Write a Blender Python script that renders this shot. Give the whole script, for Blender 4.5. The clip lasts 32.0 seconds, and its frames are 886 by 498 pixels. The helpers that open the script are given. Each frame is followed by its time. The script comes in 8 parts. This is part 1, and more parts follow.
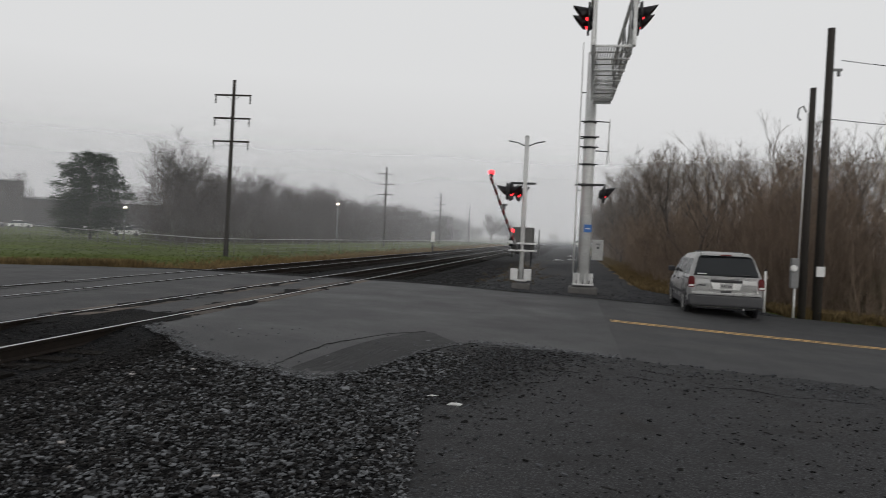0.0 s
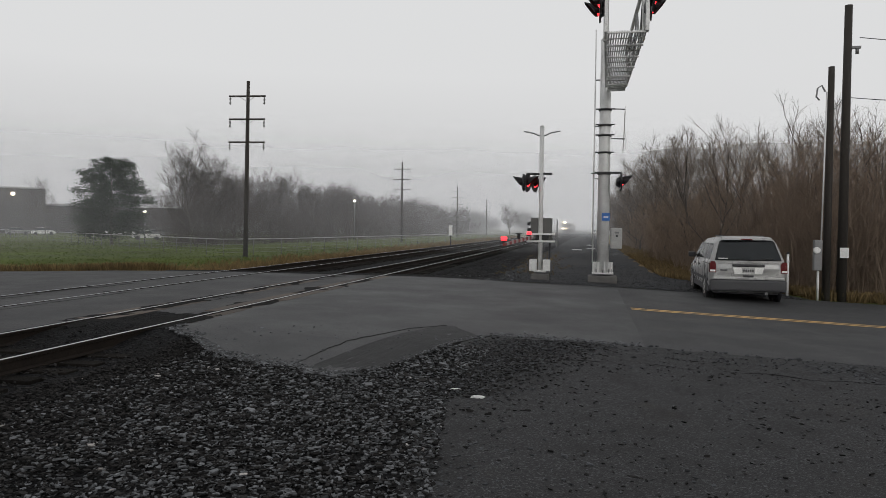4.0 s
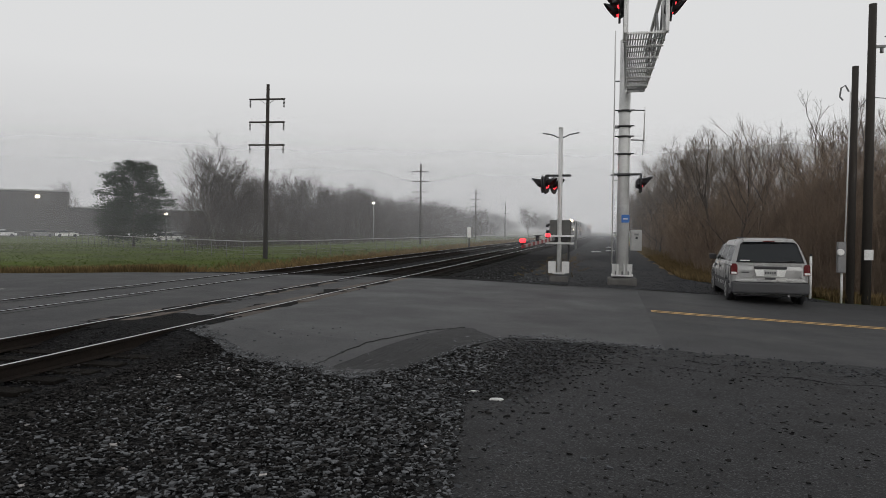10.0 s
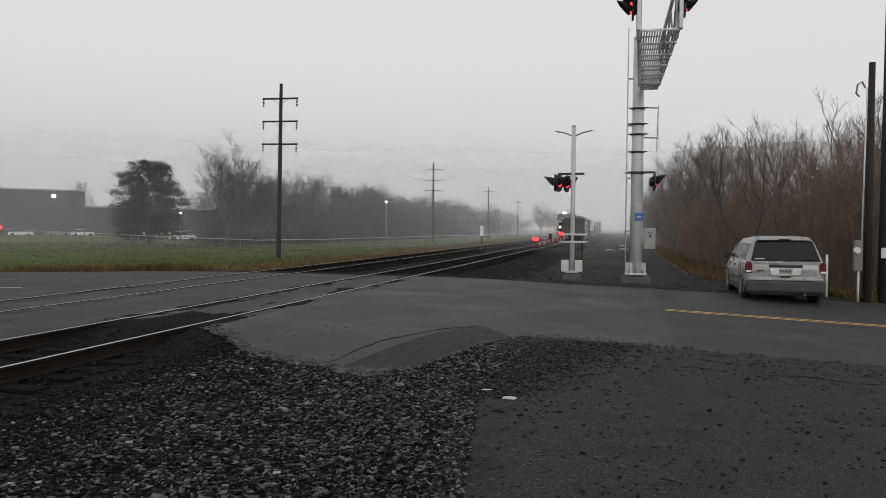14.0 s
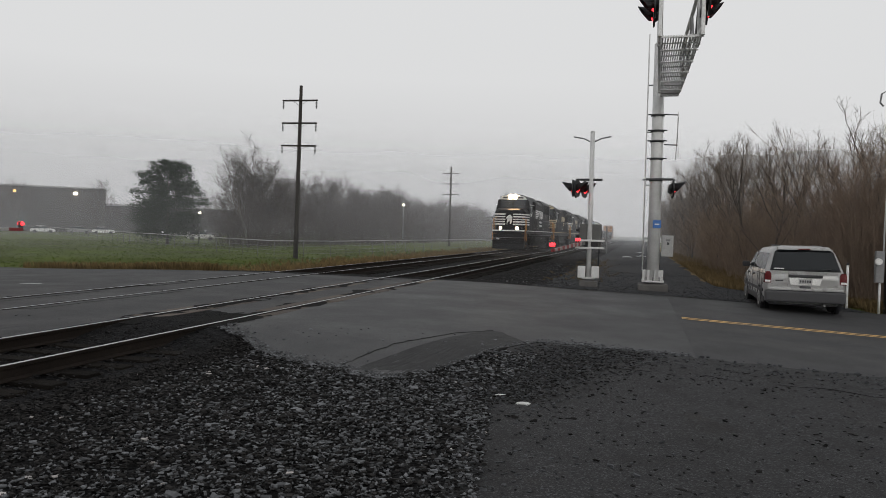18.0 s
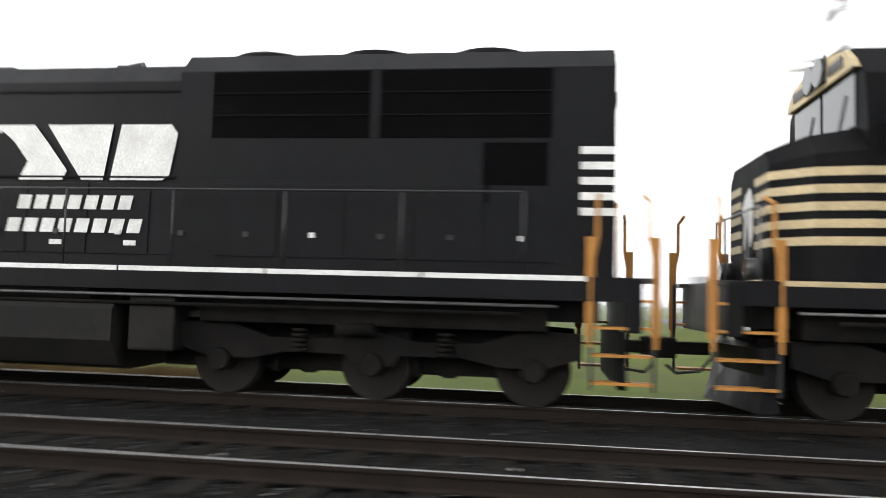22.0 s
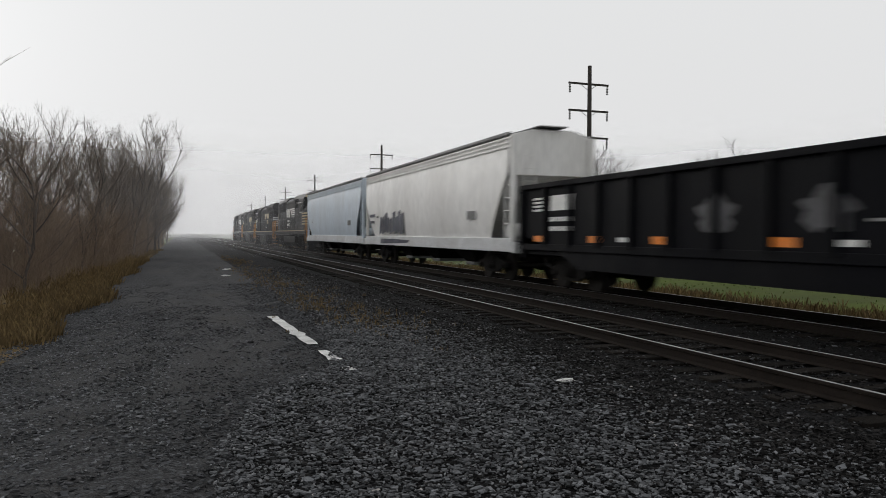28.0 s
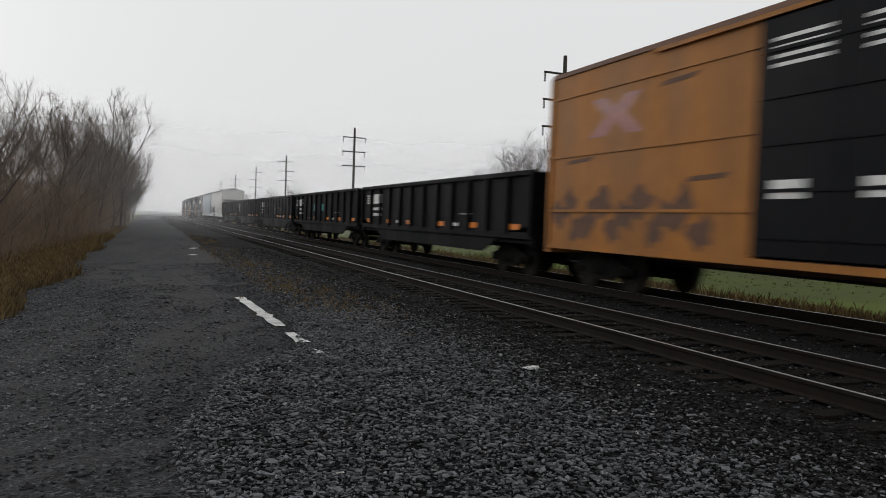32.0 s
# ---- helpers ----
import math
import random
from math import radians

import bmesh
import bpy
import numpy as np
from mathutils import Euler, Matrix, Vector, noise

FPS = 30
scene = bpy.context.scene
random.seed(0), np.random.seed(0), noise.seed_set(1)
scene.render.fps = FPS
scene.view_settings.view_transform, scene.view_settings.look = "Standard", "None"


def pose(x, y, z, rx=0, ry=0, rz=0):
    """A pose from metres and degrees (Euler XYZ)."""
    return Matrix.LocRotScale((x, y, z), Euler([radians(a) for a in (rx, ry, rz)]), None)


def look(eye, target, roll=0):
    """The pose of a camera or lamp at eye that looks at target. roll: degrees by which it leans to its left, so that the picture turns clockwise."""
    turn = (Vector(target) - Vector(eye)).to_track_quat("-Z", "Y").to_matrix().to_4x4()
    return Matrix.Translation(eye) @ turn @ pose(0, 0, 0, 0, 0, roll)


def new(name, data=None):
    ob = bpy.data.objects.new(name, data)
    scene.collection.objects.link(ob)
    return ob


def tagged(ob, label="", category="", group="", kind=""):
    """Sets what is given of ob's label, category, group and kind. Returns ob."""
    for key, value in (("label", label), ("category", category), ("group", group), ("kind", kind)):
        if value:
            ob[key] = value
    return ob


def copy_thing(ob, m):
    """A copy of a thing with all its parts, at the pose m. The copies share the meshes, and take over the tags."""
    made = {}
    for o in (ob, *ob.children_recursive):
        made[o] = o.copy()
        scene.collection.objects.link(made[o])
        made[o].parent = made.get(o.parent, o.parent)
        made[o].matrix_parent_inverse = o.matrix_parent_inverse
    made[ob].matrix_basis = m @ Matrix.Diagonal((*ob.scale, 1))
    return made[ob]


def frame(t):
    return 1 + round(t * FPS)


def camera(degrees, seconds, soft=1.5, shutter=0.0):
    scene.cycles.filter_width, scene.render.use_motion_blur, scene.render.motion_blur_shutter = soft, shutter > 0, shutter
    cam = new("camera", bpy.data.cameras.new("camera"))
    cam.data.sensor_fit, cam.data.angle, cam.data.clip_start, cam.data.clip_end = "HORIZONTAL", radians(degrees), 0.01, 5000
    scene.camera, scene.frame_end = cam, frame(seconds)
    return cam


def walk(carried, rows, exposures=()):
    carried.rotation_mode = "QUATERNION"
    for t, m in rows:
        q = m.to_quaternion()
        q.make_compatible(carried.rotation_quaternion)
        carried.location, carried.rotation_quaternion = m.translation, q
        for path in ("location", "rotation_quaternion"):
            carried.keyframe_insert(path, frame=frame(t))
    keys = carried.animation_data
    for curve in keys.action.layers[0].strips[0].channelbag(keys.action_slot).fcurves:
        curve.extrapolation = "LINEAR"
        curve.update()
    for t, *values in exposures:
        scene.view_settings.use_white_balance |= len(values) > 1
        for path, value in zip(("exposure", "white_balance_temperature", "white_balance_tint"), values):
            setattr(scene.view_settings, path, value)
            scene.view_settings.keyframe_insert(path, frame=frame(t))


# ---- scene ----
# ---- camera and path ----
cam = camera(62.33, 32.0, soft=0.6, shutter=0.5)
EYE = Vector((0.0, 0.0, 1.524))


def aim(yaw, pitch, roll):
    """A camera pose at the eye: yaw from +y towards +x, pitch upwards, roll as in look()."""
    a, b = radians(yaw), radians(pitch)
    way = Vector((math.sin(a) * math.cos(b), math.cos(a) * math.cos(b), math.sin(b)))
    return look(EYE, EYE + way * 10, roll)


# seconds, yaw, pitch, roll
TURNS = (
    (0, -9.78, -1.10, 2.56), (0.5, -7.08, -0.14, 2.40), (1, -8.21, 0.47, 1.65), (1.5, -9.88, -0.74, 0.04),
    (2, -10.80, -0.72, -0.21), (2.5, -11.55, -0.62, -0.04), (3, -11.11, -1.34, 0.42), (3.5, -11.07, -1.65, 0.78),
    (5.5, -11.77, -1.55, -0.02), (6, -11.36, -1.95, 0.14), (6.5, -11.59, -1.73, 0.40), (7, -10.64, -1.05, 1.02),
    (7.5, -13.07, -0.25, 0.98), (8, -13.28, -1.52, 0.35), (8.5, -12.40, -1.01, 0.53), (9, -12.20, -1.17, 0.21),
    (9.5, -12.56, -1.28, 0.16), (10, -12.64, -1.50, 0.62), (10.5, -13.04, -1.61, 0.51), (11, -13.29, -1.66, 0.66),
    (11.5, -13.31, -1.75, 0.72), (12, -13.66, -1.62, 0.69), (12.5, -13.52, -1.32, 0.66), (13, -13.43, -1.42, 0.58),
    (13.5, -13.49, -1.15, 0.55), (14, -13.63, -1.62, 0.52), (14.5, -13.89, -1.51, 0.41), (16.5, -14.54, -1.73, 1.43),
    (17, -14.63, -1.72, 1.58), (17.5, -14.85, -1.70, 2.17), (18, -14.91, -1.35, 1.50), (18.5, -16.02, -1.00, 1.15),
    (19, -16.92, -0.86, 0.71), (19.5, -17.27, -1.12, 0.94), (20, -18.62, -0.84, 0.76), (20.5, -24.67, 0.22, 0.77),
    (20.9, -38.6, 0.93, 1.32), (21, -43.6, 1.10, 1.45), (21.2, -51.3, 1.92, 1.66), (21.4, -59.4, 2.78, 1.87), (21.5, -64.4, 3.12, 1.96),
    (21.7, -76.3, 3.34, 1.81), (22, -97.7, 3.63, 1.59), (22.2, -116.6, 2.64, 1.28), (22.4, -133.4, 1.6, 0.95),
    (22.6, -141.8, 0.9, 0.8), (22.8, -147.0, 0.45, 0.72), (23, -149.18, -0.11, 0.66), (23.5, -151.29, -1.38, 0.87), (24, -153.27, -1.70, 1.09),
    (24.5, -153.69, -0.67, 1.50), (26.5, -159.72, -1.85, 0.52), (27, -159.70, -1.58, 0.52), (27.5, -159.97, -1.11, 0.48),
    (28, -160.23, -1.14, 0.27), (28.5, -160.32, -0.95, 0.51), (29, -159.28, -0.87, 0.45), (29.5, -159.28, -1.63, 0.72),
    (30, -159.50, -1.99, 0.78), (30.5, -158.99, -1.94, 1.61), (31, -158.79, -2.12, 2.40), (31.5, -158.73, -2.41, 2.07),
    (32, -157.91, -2.22, 1.98),)
walk(cam, [(t, aim(a, b, c)) for t, a, b, c in TURNS],
     exposures=[(0, 0.0), (19.5, 0.0), (20.5, 0.07), (20.8, 0.2), (21, 0.36), (21.4, 0.74), (21.7, 1.05), (22, 1.5), (22.4, 1.3), (22.8, 0.92), (23.1, 0.76), (23.5, 0.56), (24, 0.5), (24.6, 0.36), (26.5, 0.22), (27.2, 0.2), (28.2, 0.08), (30, 0.06), (32, 0.06)])

# ---- world and light ----
world = bpy.data.worlds.new("overcast")
scene.world = world
world.use_nodes = True
wt = world.node_tree
wt.nodes.clear()
w_out = wt.nodes.new("ShaderNodeOutputWorld")
w_bg = wt.nodes.new("ShaderNodeBackground")
w_sky = wt.nodes.new("ShaderNodeTexSky")
w_sky.sky_type = "NISHITA"
w_sky.sun_disc = False
w_sky.sun_elevation = radians(12)
w_sky.sun_rotation = radians(155)
w_sky.dust_density = 8.0
w_hsv = wt.nodes.new("ShaderNodeHueSaturation")
w_hsv.inputs["Saturation"].default_value = 0.05
w_hsv.inputs["Value"].default_value = 0.10
w_geo = wt.nodes.new("ShaderNodeTexCoord")
w_sep = wt.nodes.new("ShaderNodeSeparateXYZ")
w_ramp = wt.nodes.new("ShaderNodeValToRGB")
w_ramp.color_ramp.elements[0].position = 0.0
w_ramp.color_ramp.elements[0].color = (0.66, 0.66, 0.665, 1)
w_ramp.color_ramp.elements[1].position = 1.0
w_ramp.color_ramp.elements[1].color = (0.54, 0.55, 0.57, 1)
e_mid = w_ramp.color_ramp.elements.new(0.3)
e_mid.color = (0.68, 0.685, 0.69, 1)
w_mix = wt.nodes.new("ShaderNodeMix")
w_mix.data_type = "RGBA"
w_mix.inputs[0].default_value = 0.97
wt.links.new(w_geo.outputs["Generated"], w_sep.inputs[0])
wt.links.new(w_sep.outputs["Z"], w_ramp.inputs[0])
wt.links.new(w_sky.outputs[0], w_hsv.inputs["Color"])
wt.links.new(w_hsv.outputs[0], w_mix.inputs[6])
wt.links.new(w_ramp.outputs[0], w_mix.inputs[7])
w_low = wt.nodes.new("ShaderNodeValToRGB")
w_low.color_ramp.elements[0].color = (0.72, 0.72, 0.72, 1)
w_low.color_ramp.elements[1].position = 0.2
w_low.color_ramp.elements[1].color = (1, 1, 1, 1)
w_dot = wt.nodes.new("ShaderNodeVectorMath")
w_dot.operation = "DOT_PRODUCT"
w_dot.inputs[1].default_value = (-0.6, 0.8, 0.0)
w_side = wt.nodes.new("ShaderNodeMapRange")
w_side.inputs["From Min"].default_value = 0.55
w_side.inputs["From Max"].default_value = 0.98
w_dim = wt.nodes.new("ShaderNodeMix")
w_dim.data_type, w_dim.blend_type = "RGBA", "MULTIPLY"
wt.links.new(w_geo.outputs["Generated"], w_dot.inputs[0])
wt.links.new(w_dot.outputs["Value"], w_side.inputs["Value"])
wt.links.new(w_sep.outputs["Z"], w_low.inputs[0])
wt.links.new(w_side.outputs[0], w_dim.inputs[0])
wt.links.new(w_mix.outputs[2], w_dim.inputs[6])
wt.links.new(w_low.outputs[0], w_dim.inputs[7])
wt.links.new(w_dim.outputs[2], w_bg.inputs[0])
w_bg.inputs[1].default_value = 1.08
wt.links.new(w_bg.outputs[0], w_out.inputs[0])
sun_data = bpy.data.lights.new("sun", "SUN")
sun_data.energy = 0.8
sun_data.angle = radians(40)
sun_data.color = (1.0, 0.97, 0.93)
sun = new("sun", sun_data)
sun.matrix_world = look((0, 0, 14), (-30, 60, 0))


# ---- materials ----
def mat_nodes(name):
    m = bpy.data.materials.new(name)
    m.use_nodes = True
    nt = m.node_tree
    return m, nt, nt.nodes["Principled BSDF"]


def noise_tex(nt, scale, detail=4.0, rough=0.6, coord="Object", stretch=None):
    tc = nt.nodes.new("ShaderNodeTexCoord")
    n = nt.nodes.new("ShaderNodeTexNoise")
    n.inputs["Scale"].default_value = scale
    n.inputs["Detail"].default_value = detail
    n.inputs["Roughness"].default_value = rough
    if stretch:
        mp = nt.nodes.new("ShaderNodeMapping")
        mp.inputs["Scale"].default_value = stretch
        nt.links.new(tc.outputs[coord], mp.inputs[0])
        nt.links.new(mp.outputs[0], n.inputs["Vector"])
    else:
        nt.links.new(tc.outputs[coord], n.inputs["Vector"])
    return n


def ramp(nt, src, stops):
    r = nt.nodes.new("ShaderNodeValToRGB")
    els = r.color_ramp.elements
    els[0].position, els[0].color = stops[0][0], (*stops[0][1], 1)
    els[1].position, els[1].color = stops[-1][0], (*stops[-1][1], 1)
    for p, c in stops[1:-1]:
        e = els.new(p)
        e.color = (*c, 1)
    nt.links.new(src, r.inputs[0])
    return r.outputs[0]


def mix(nt, fac, a, b):
    m = nt.nodes.new("ShaderNodeMix")
    m.data_type = "RGBA"
    for sock, v in ((m.inputs[0], fac), (m.inputs[6], a), (m.inputs[7], b)):
        if isinstance(v, (int, float)):
            sock.default_value = v
        elif isinstance(v, tuple):
            sock.default_value = (*v, 1)
        else:
            nt.links.new(v, sock)
    return m.outputs[2]


def bump(nt, src, strength, dist, normal=None):
    b = nt.nodes.new("ShaderNodeBump")
    b.inputs["Strength"].default_value = strength
    b.inputs["Distance"].default_value = dist
    nt.links.new(src, b.inputs["Height"])
    if normal:
        nt.links.new(normal, b.inputs["Normal"])
    return b.outputs[0]


def surface(name, base, rough=0.6, metal=0.0, vary=0.25, scale=3.0, fine=40.0, relief=0.15, dirt=None, dirt_amount=0.4, stretch=None, spec=0.5, island=0.0, obj=0.0):
    """Paint, metal, wood or stone: a base colour with broad and fine variation, dirt and relief."""
    m, nt, b = mat_nodes(name)
    lo = tuple(c * (1 - vary) for c in base)
    hi = tuple(min(1.0, c * (1 + vary)) for c in base)
    n1 = noise_tex(nt, scale, 5, 0.65, stretch=stretch)
    n2 = noise_tex(nt, fine, 3, 0.6, stretch=stretch)
    col = ramp(nt, n1.outputs["Fac"], [(0.3, lo), (0.7, hi)])
    grain = ramp(nt, n2.outputs["Fac"], [(0.3, (0.82,) * 3), (0.7, (1.15,) * 3)])
    mul = nt.nodes.new("ShaderNodeMix")
    mul.data_type, mul.blend_type = "RGBA", "MULTIPLY"
    mul.inputs[0].default_value = 1.0
    nt.links.new(col, mul.inputs[6])
    nt.links.new(grain, mul.inputs[7])
    col = mul.outputs[2]
    if dirt:
        n3 = noise_tex(nt, scale * 0.6, 6, 0.7, stretch=stretch)
        f = ramp(nt, n3.outputs["Fac"], [(0.45, (0, 0, 0)), (0.7, (dirt_amount,) * 3)])
        col = mix(nt, f, col, dirt)
    if island or obj:
        if island:
            g = nt.nodes.new("ShaderNodeNewGeometry")
            src = g.outputs["Random Per Island"]
        else:
            g = nt.nodes.new("ShaderNodeObjectInfo")
            src = g.outputs["Random"]
        k = island or obj
        f = ramp(nt, src, [(0.0, (1 - k,) * 3), (1.0, (1 + k,) * 3)])
        mm = nt.nodes.new("ShaderNodeMix")
        mm.data_type, mm.blend_type = "RGBA", "MULTIPLY"
        mm.inputs[0].default_value = 1.0
        nt.links.new(col, mm.inputs[6])
        nt.links.new(f, mm.inputs[7])
        col = mm.outputs[2]
    nt.links.new(col, b.inputs["Base Color"])
    rr = ramp(nt, n1.outputs["Fac"], [(0.3, (max(0.02, rough - 0.12),) * 3), (0.7, (min(1, rough + 0.12),) * 3)])
    nt.links.new(rr, b.inputs["Roughness"])
    b.inputs["Metallic"].default_value = metal
    b.inputs["Specular IOR Level"].default_value = spec
    if relief:
        nt.links.new(bump(nt, n2.outputs["Fac"], relief, 0.01), b.inputs["Normal"])
    return m


def glow(name, colour, strength):
    m, nt, b = mat_nodes(name)
    b.inputs["Base Color"].default_value = (*colour, 1)
    b.inputs["Emission Color"].default_value = (*colour, 1)
    b.inputs["Emission Strength"].default_value = strength
    return m


def glass(name, tint=(0.05, 0.06, 0.07), rough=0.06):
    m, nt, b = mat_nodes(name)
    b.inputs["Base Color"].default_value = (*tint, 1)
    b.inputs["Roughness"].default_value = rough
    b.inputs["Specular IOR Level"].default_value = 0.8
    return m


def stones_material(name, lo, hi, scale, relief=1.0, dirt=(0.05, 0.04, 0.03)):
    m, nt, b = mat_nodes(name)
    tc = nt.nodes.new("ShaderNodeTexCoord")
    v = nt.nodes.new("ShaderNodeTexVoronoi")
    v.inputs["Scale"].default_value = scale
    nt.links.new(tc.outputs["Object"], v.inputs["Vector"])
    sep = nt.nodes.new("ShaderNodeSeparateColor")
    nt.links.new(v.outputs["Color"], sep.inputs[0])
    col = ramp(nt, sep.outputs[0], [(0.0, lo), (0.75, tuple((a + c) / 2 for a, c in zip(lo, hi))), (1.0, hi)])
    n = noise_tex(nt, 0.6, 5, 0.6)
    f = ramp(nt, n.outputs["Fac"], [(0.42, (0, 0, 0)), (0.68, (0.75,) * 3)])
    col = mix(nt, f, col, dirt)
    nt.links.new(col, b.inputs["Base Color"])
    b.inputs["Roughness"].default_value = 0.9
    b.inputs["Specular IOR Level"].default_value = 0.08
    inv = ramp(nt, v.outputs["Distance"], [(0.0, (1, 1, 1)), (0.6, (0, 0, 0))])
    nt.links.new(bump(nt, inv, relief, 0.03), b.inputs["Normal"])
    return m


M = {}
# bed far darker than its stones: shade of the gaps put into its colour
M["ballast"] = stones_material("ballast", (0.004, 0.004, 0.0045), (0.026, 0.026, 0.027), 30, 1.0, (0.008, 0.007, 0.0065))
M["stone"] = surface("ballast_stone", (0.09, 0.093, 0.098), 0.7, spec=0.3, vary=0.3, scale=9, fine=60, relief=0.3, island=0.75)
M["rail"] = surface("rail_steel", (0.018, 0.014, 0.0115), 0.85, spec=0.1, vary=0.3, scale=4, fine=50, relief=0.3)
M["chip"] = surface("gravel_chip", (0.042, 0.0435, 0.047), 0.8, vary=0.3, scale=9, fine=60, relief=0.3, island=0.85, spec=0.25)
M["railhead"] = surface("rail_running_surface", (0.5, 0.5, 0.5), 0.42, 0.55, vary=0.08, scale=6, fine=90, relief=0.02)
M["tie"] = surface("weathered_tie", (0.013, 0.0115, 0.010), 0.95, spec=0.06, vary=0.35, scale=3, fine=30, relief=0.6, stretch=(1, 6, 6), obj=0.4)
M["asphalt"] = surface("asphalt", (0.0225, 0.0225, 0.024), 0.75, vary=0.2, scale=0.7, fine=120, relief=0.35, dirt=(0.02, 0.02, 0.02), dirt_amount=0.5)
M["asphalt_new"] = surface("asphalt_apron", (0.0265, 0.0265, 0.028), 0.68, vary=0.14, scale=0.5, fine=140, relief=0.25, dirt=(0.03, 0.03, 0.031), dirt_amount=0.5)
M["grass"] = surface("field_grass", (0.062, 0.084, 0.014), 0.95, vary=0.4, scale=0.15, fine=8, relief=0.5, spec=0.1, dirt=(0.06, 0.05, 0.027), dirt_amount=0.5)
M["drygrass"] = surface("dry_grass", (0.15, 0.108, 0.053), 0.95, spec=0.1, vary=0.4, scale=1.2, fine=25, relief=0.8, island=0.4)
M["bark"] = surface("bark", (0.085, 0.074, 0.066), 0.9, vary=0.3, scale=2, fine=25, relief=0.5)
M["twig"] = surface("twigs", (0.055, 0.046, 0.041), 0.9, spec=0.15, vary=0.3, scale=1, fine=10, relief=0.0)
M["twig_brown"] = surface("brown_twigs", (0.14, 0.116, 0.098), 0.9, spec=0.15, vary=0.3, scale=1, fine=10, relief=0.0)
M["twig_red"] = surface("brush_twigs", (0.21, 0.16, 0.122), 0.9, spec=0.15, vary=0.35, scale=1, fine=10, relief=0.0)
M["needle"] = surface("evergreen", (0.018, 0.03, 0.015), 0.85, vary=0.4, scale=1.5, fine=12, relief=0.2, island=0.35)
M["poleWood"] = surface("pole_wood", (0.03, 0.025, 0.021), 0.9, vary=0.3, scale=2, fine=20, relief=0.4, stretch=(4, 4, 0.6))
M["galv"] = surface("galvanised_steel", (0.66, 0.66, 0.65), 0.5, 0.12, vary=0.12, scale=2, fine=40, relief=0.08, dirt=(0.28, 0.26, 0.24), dirt_amount=0.35)
M["galv_dark"] = surface("dull_steel", (0.2, 0.2, 0.2), 0.6, 0.5, vary=0.2, scale=3, fine=40, relief=0.1)
M["black"] = surface("black_enamel", (0.018, 0.018, 0.02), 0.45, vary=0.25, scale=3, fine=40, relief=0.05)
M["white"] = surface("white_paint", (0.75, 0.75, 0.73), 0.55, vary=0.08, scale=2, fine=30, relief=0.05, dirt=(0.4, 0.38, 0.35), dirt_amount=0.4)
M["red"] = surface("red_paint", (0.5, 0.03, 0.03), 0.5, vary=0.1, scale=3, fine=30, relief=0.05)
M["yellowline"] = surface("yellow_line", (0.75, 0.45, 0.15), 0.7, vary=0.25, scale=3, fine=40, relief=0.2, dirt=(0.1, 0.09, 0.07), dirt_amount=0.7)
M["whiteline"] = surface("white_line", (0.5, 0.5, 0.48), 0.7, vary=0.2, scale=3, fine=40, relief=0.2, dirt=(0.1, 0.1, 0.1), dirt_amount=0.6)
M["lamp_red"] = glow("red_signal", (1.0, 0.03, 0.04), 3.0)
M["lamp_white"] = glow("headlamp", (1.0, 0.66, 0.34), 85.0)
M["lamp_far"] = glow("yard_lamp", (1.0, 0.85, 0.65), 6.0)
M["blue"] = surface("blue_sign", (0.03, 0.13, 0.4), 0.5, vary=0.1, scale=3, fine=30, relief=0.02)
M["concrete"] = surface("concrete", (0.3, 0.29, 0.28), 0.85, vary=0.2, scale=2, fine=50, relief=0.3)

M["oldconcrete"] = surface("dirty_concrete", (0.11, 0.105, 0.1), 0.9, vary=0.3, scale=3, fine=50, relief=0.3)
M["stone_dark"] = surface("dark_ballast_stone", (0.021, 0.02, 0.0195), 0.85, spec=0.1, vary=0.3, scale=9, fine=60, relief=0.3, island=0.85)


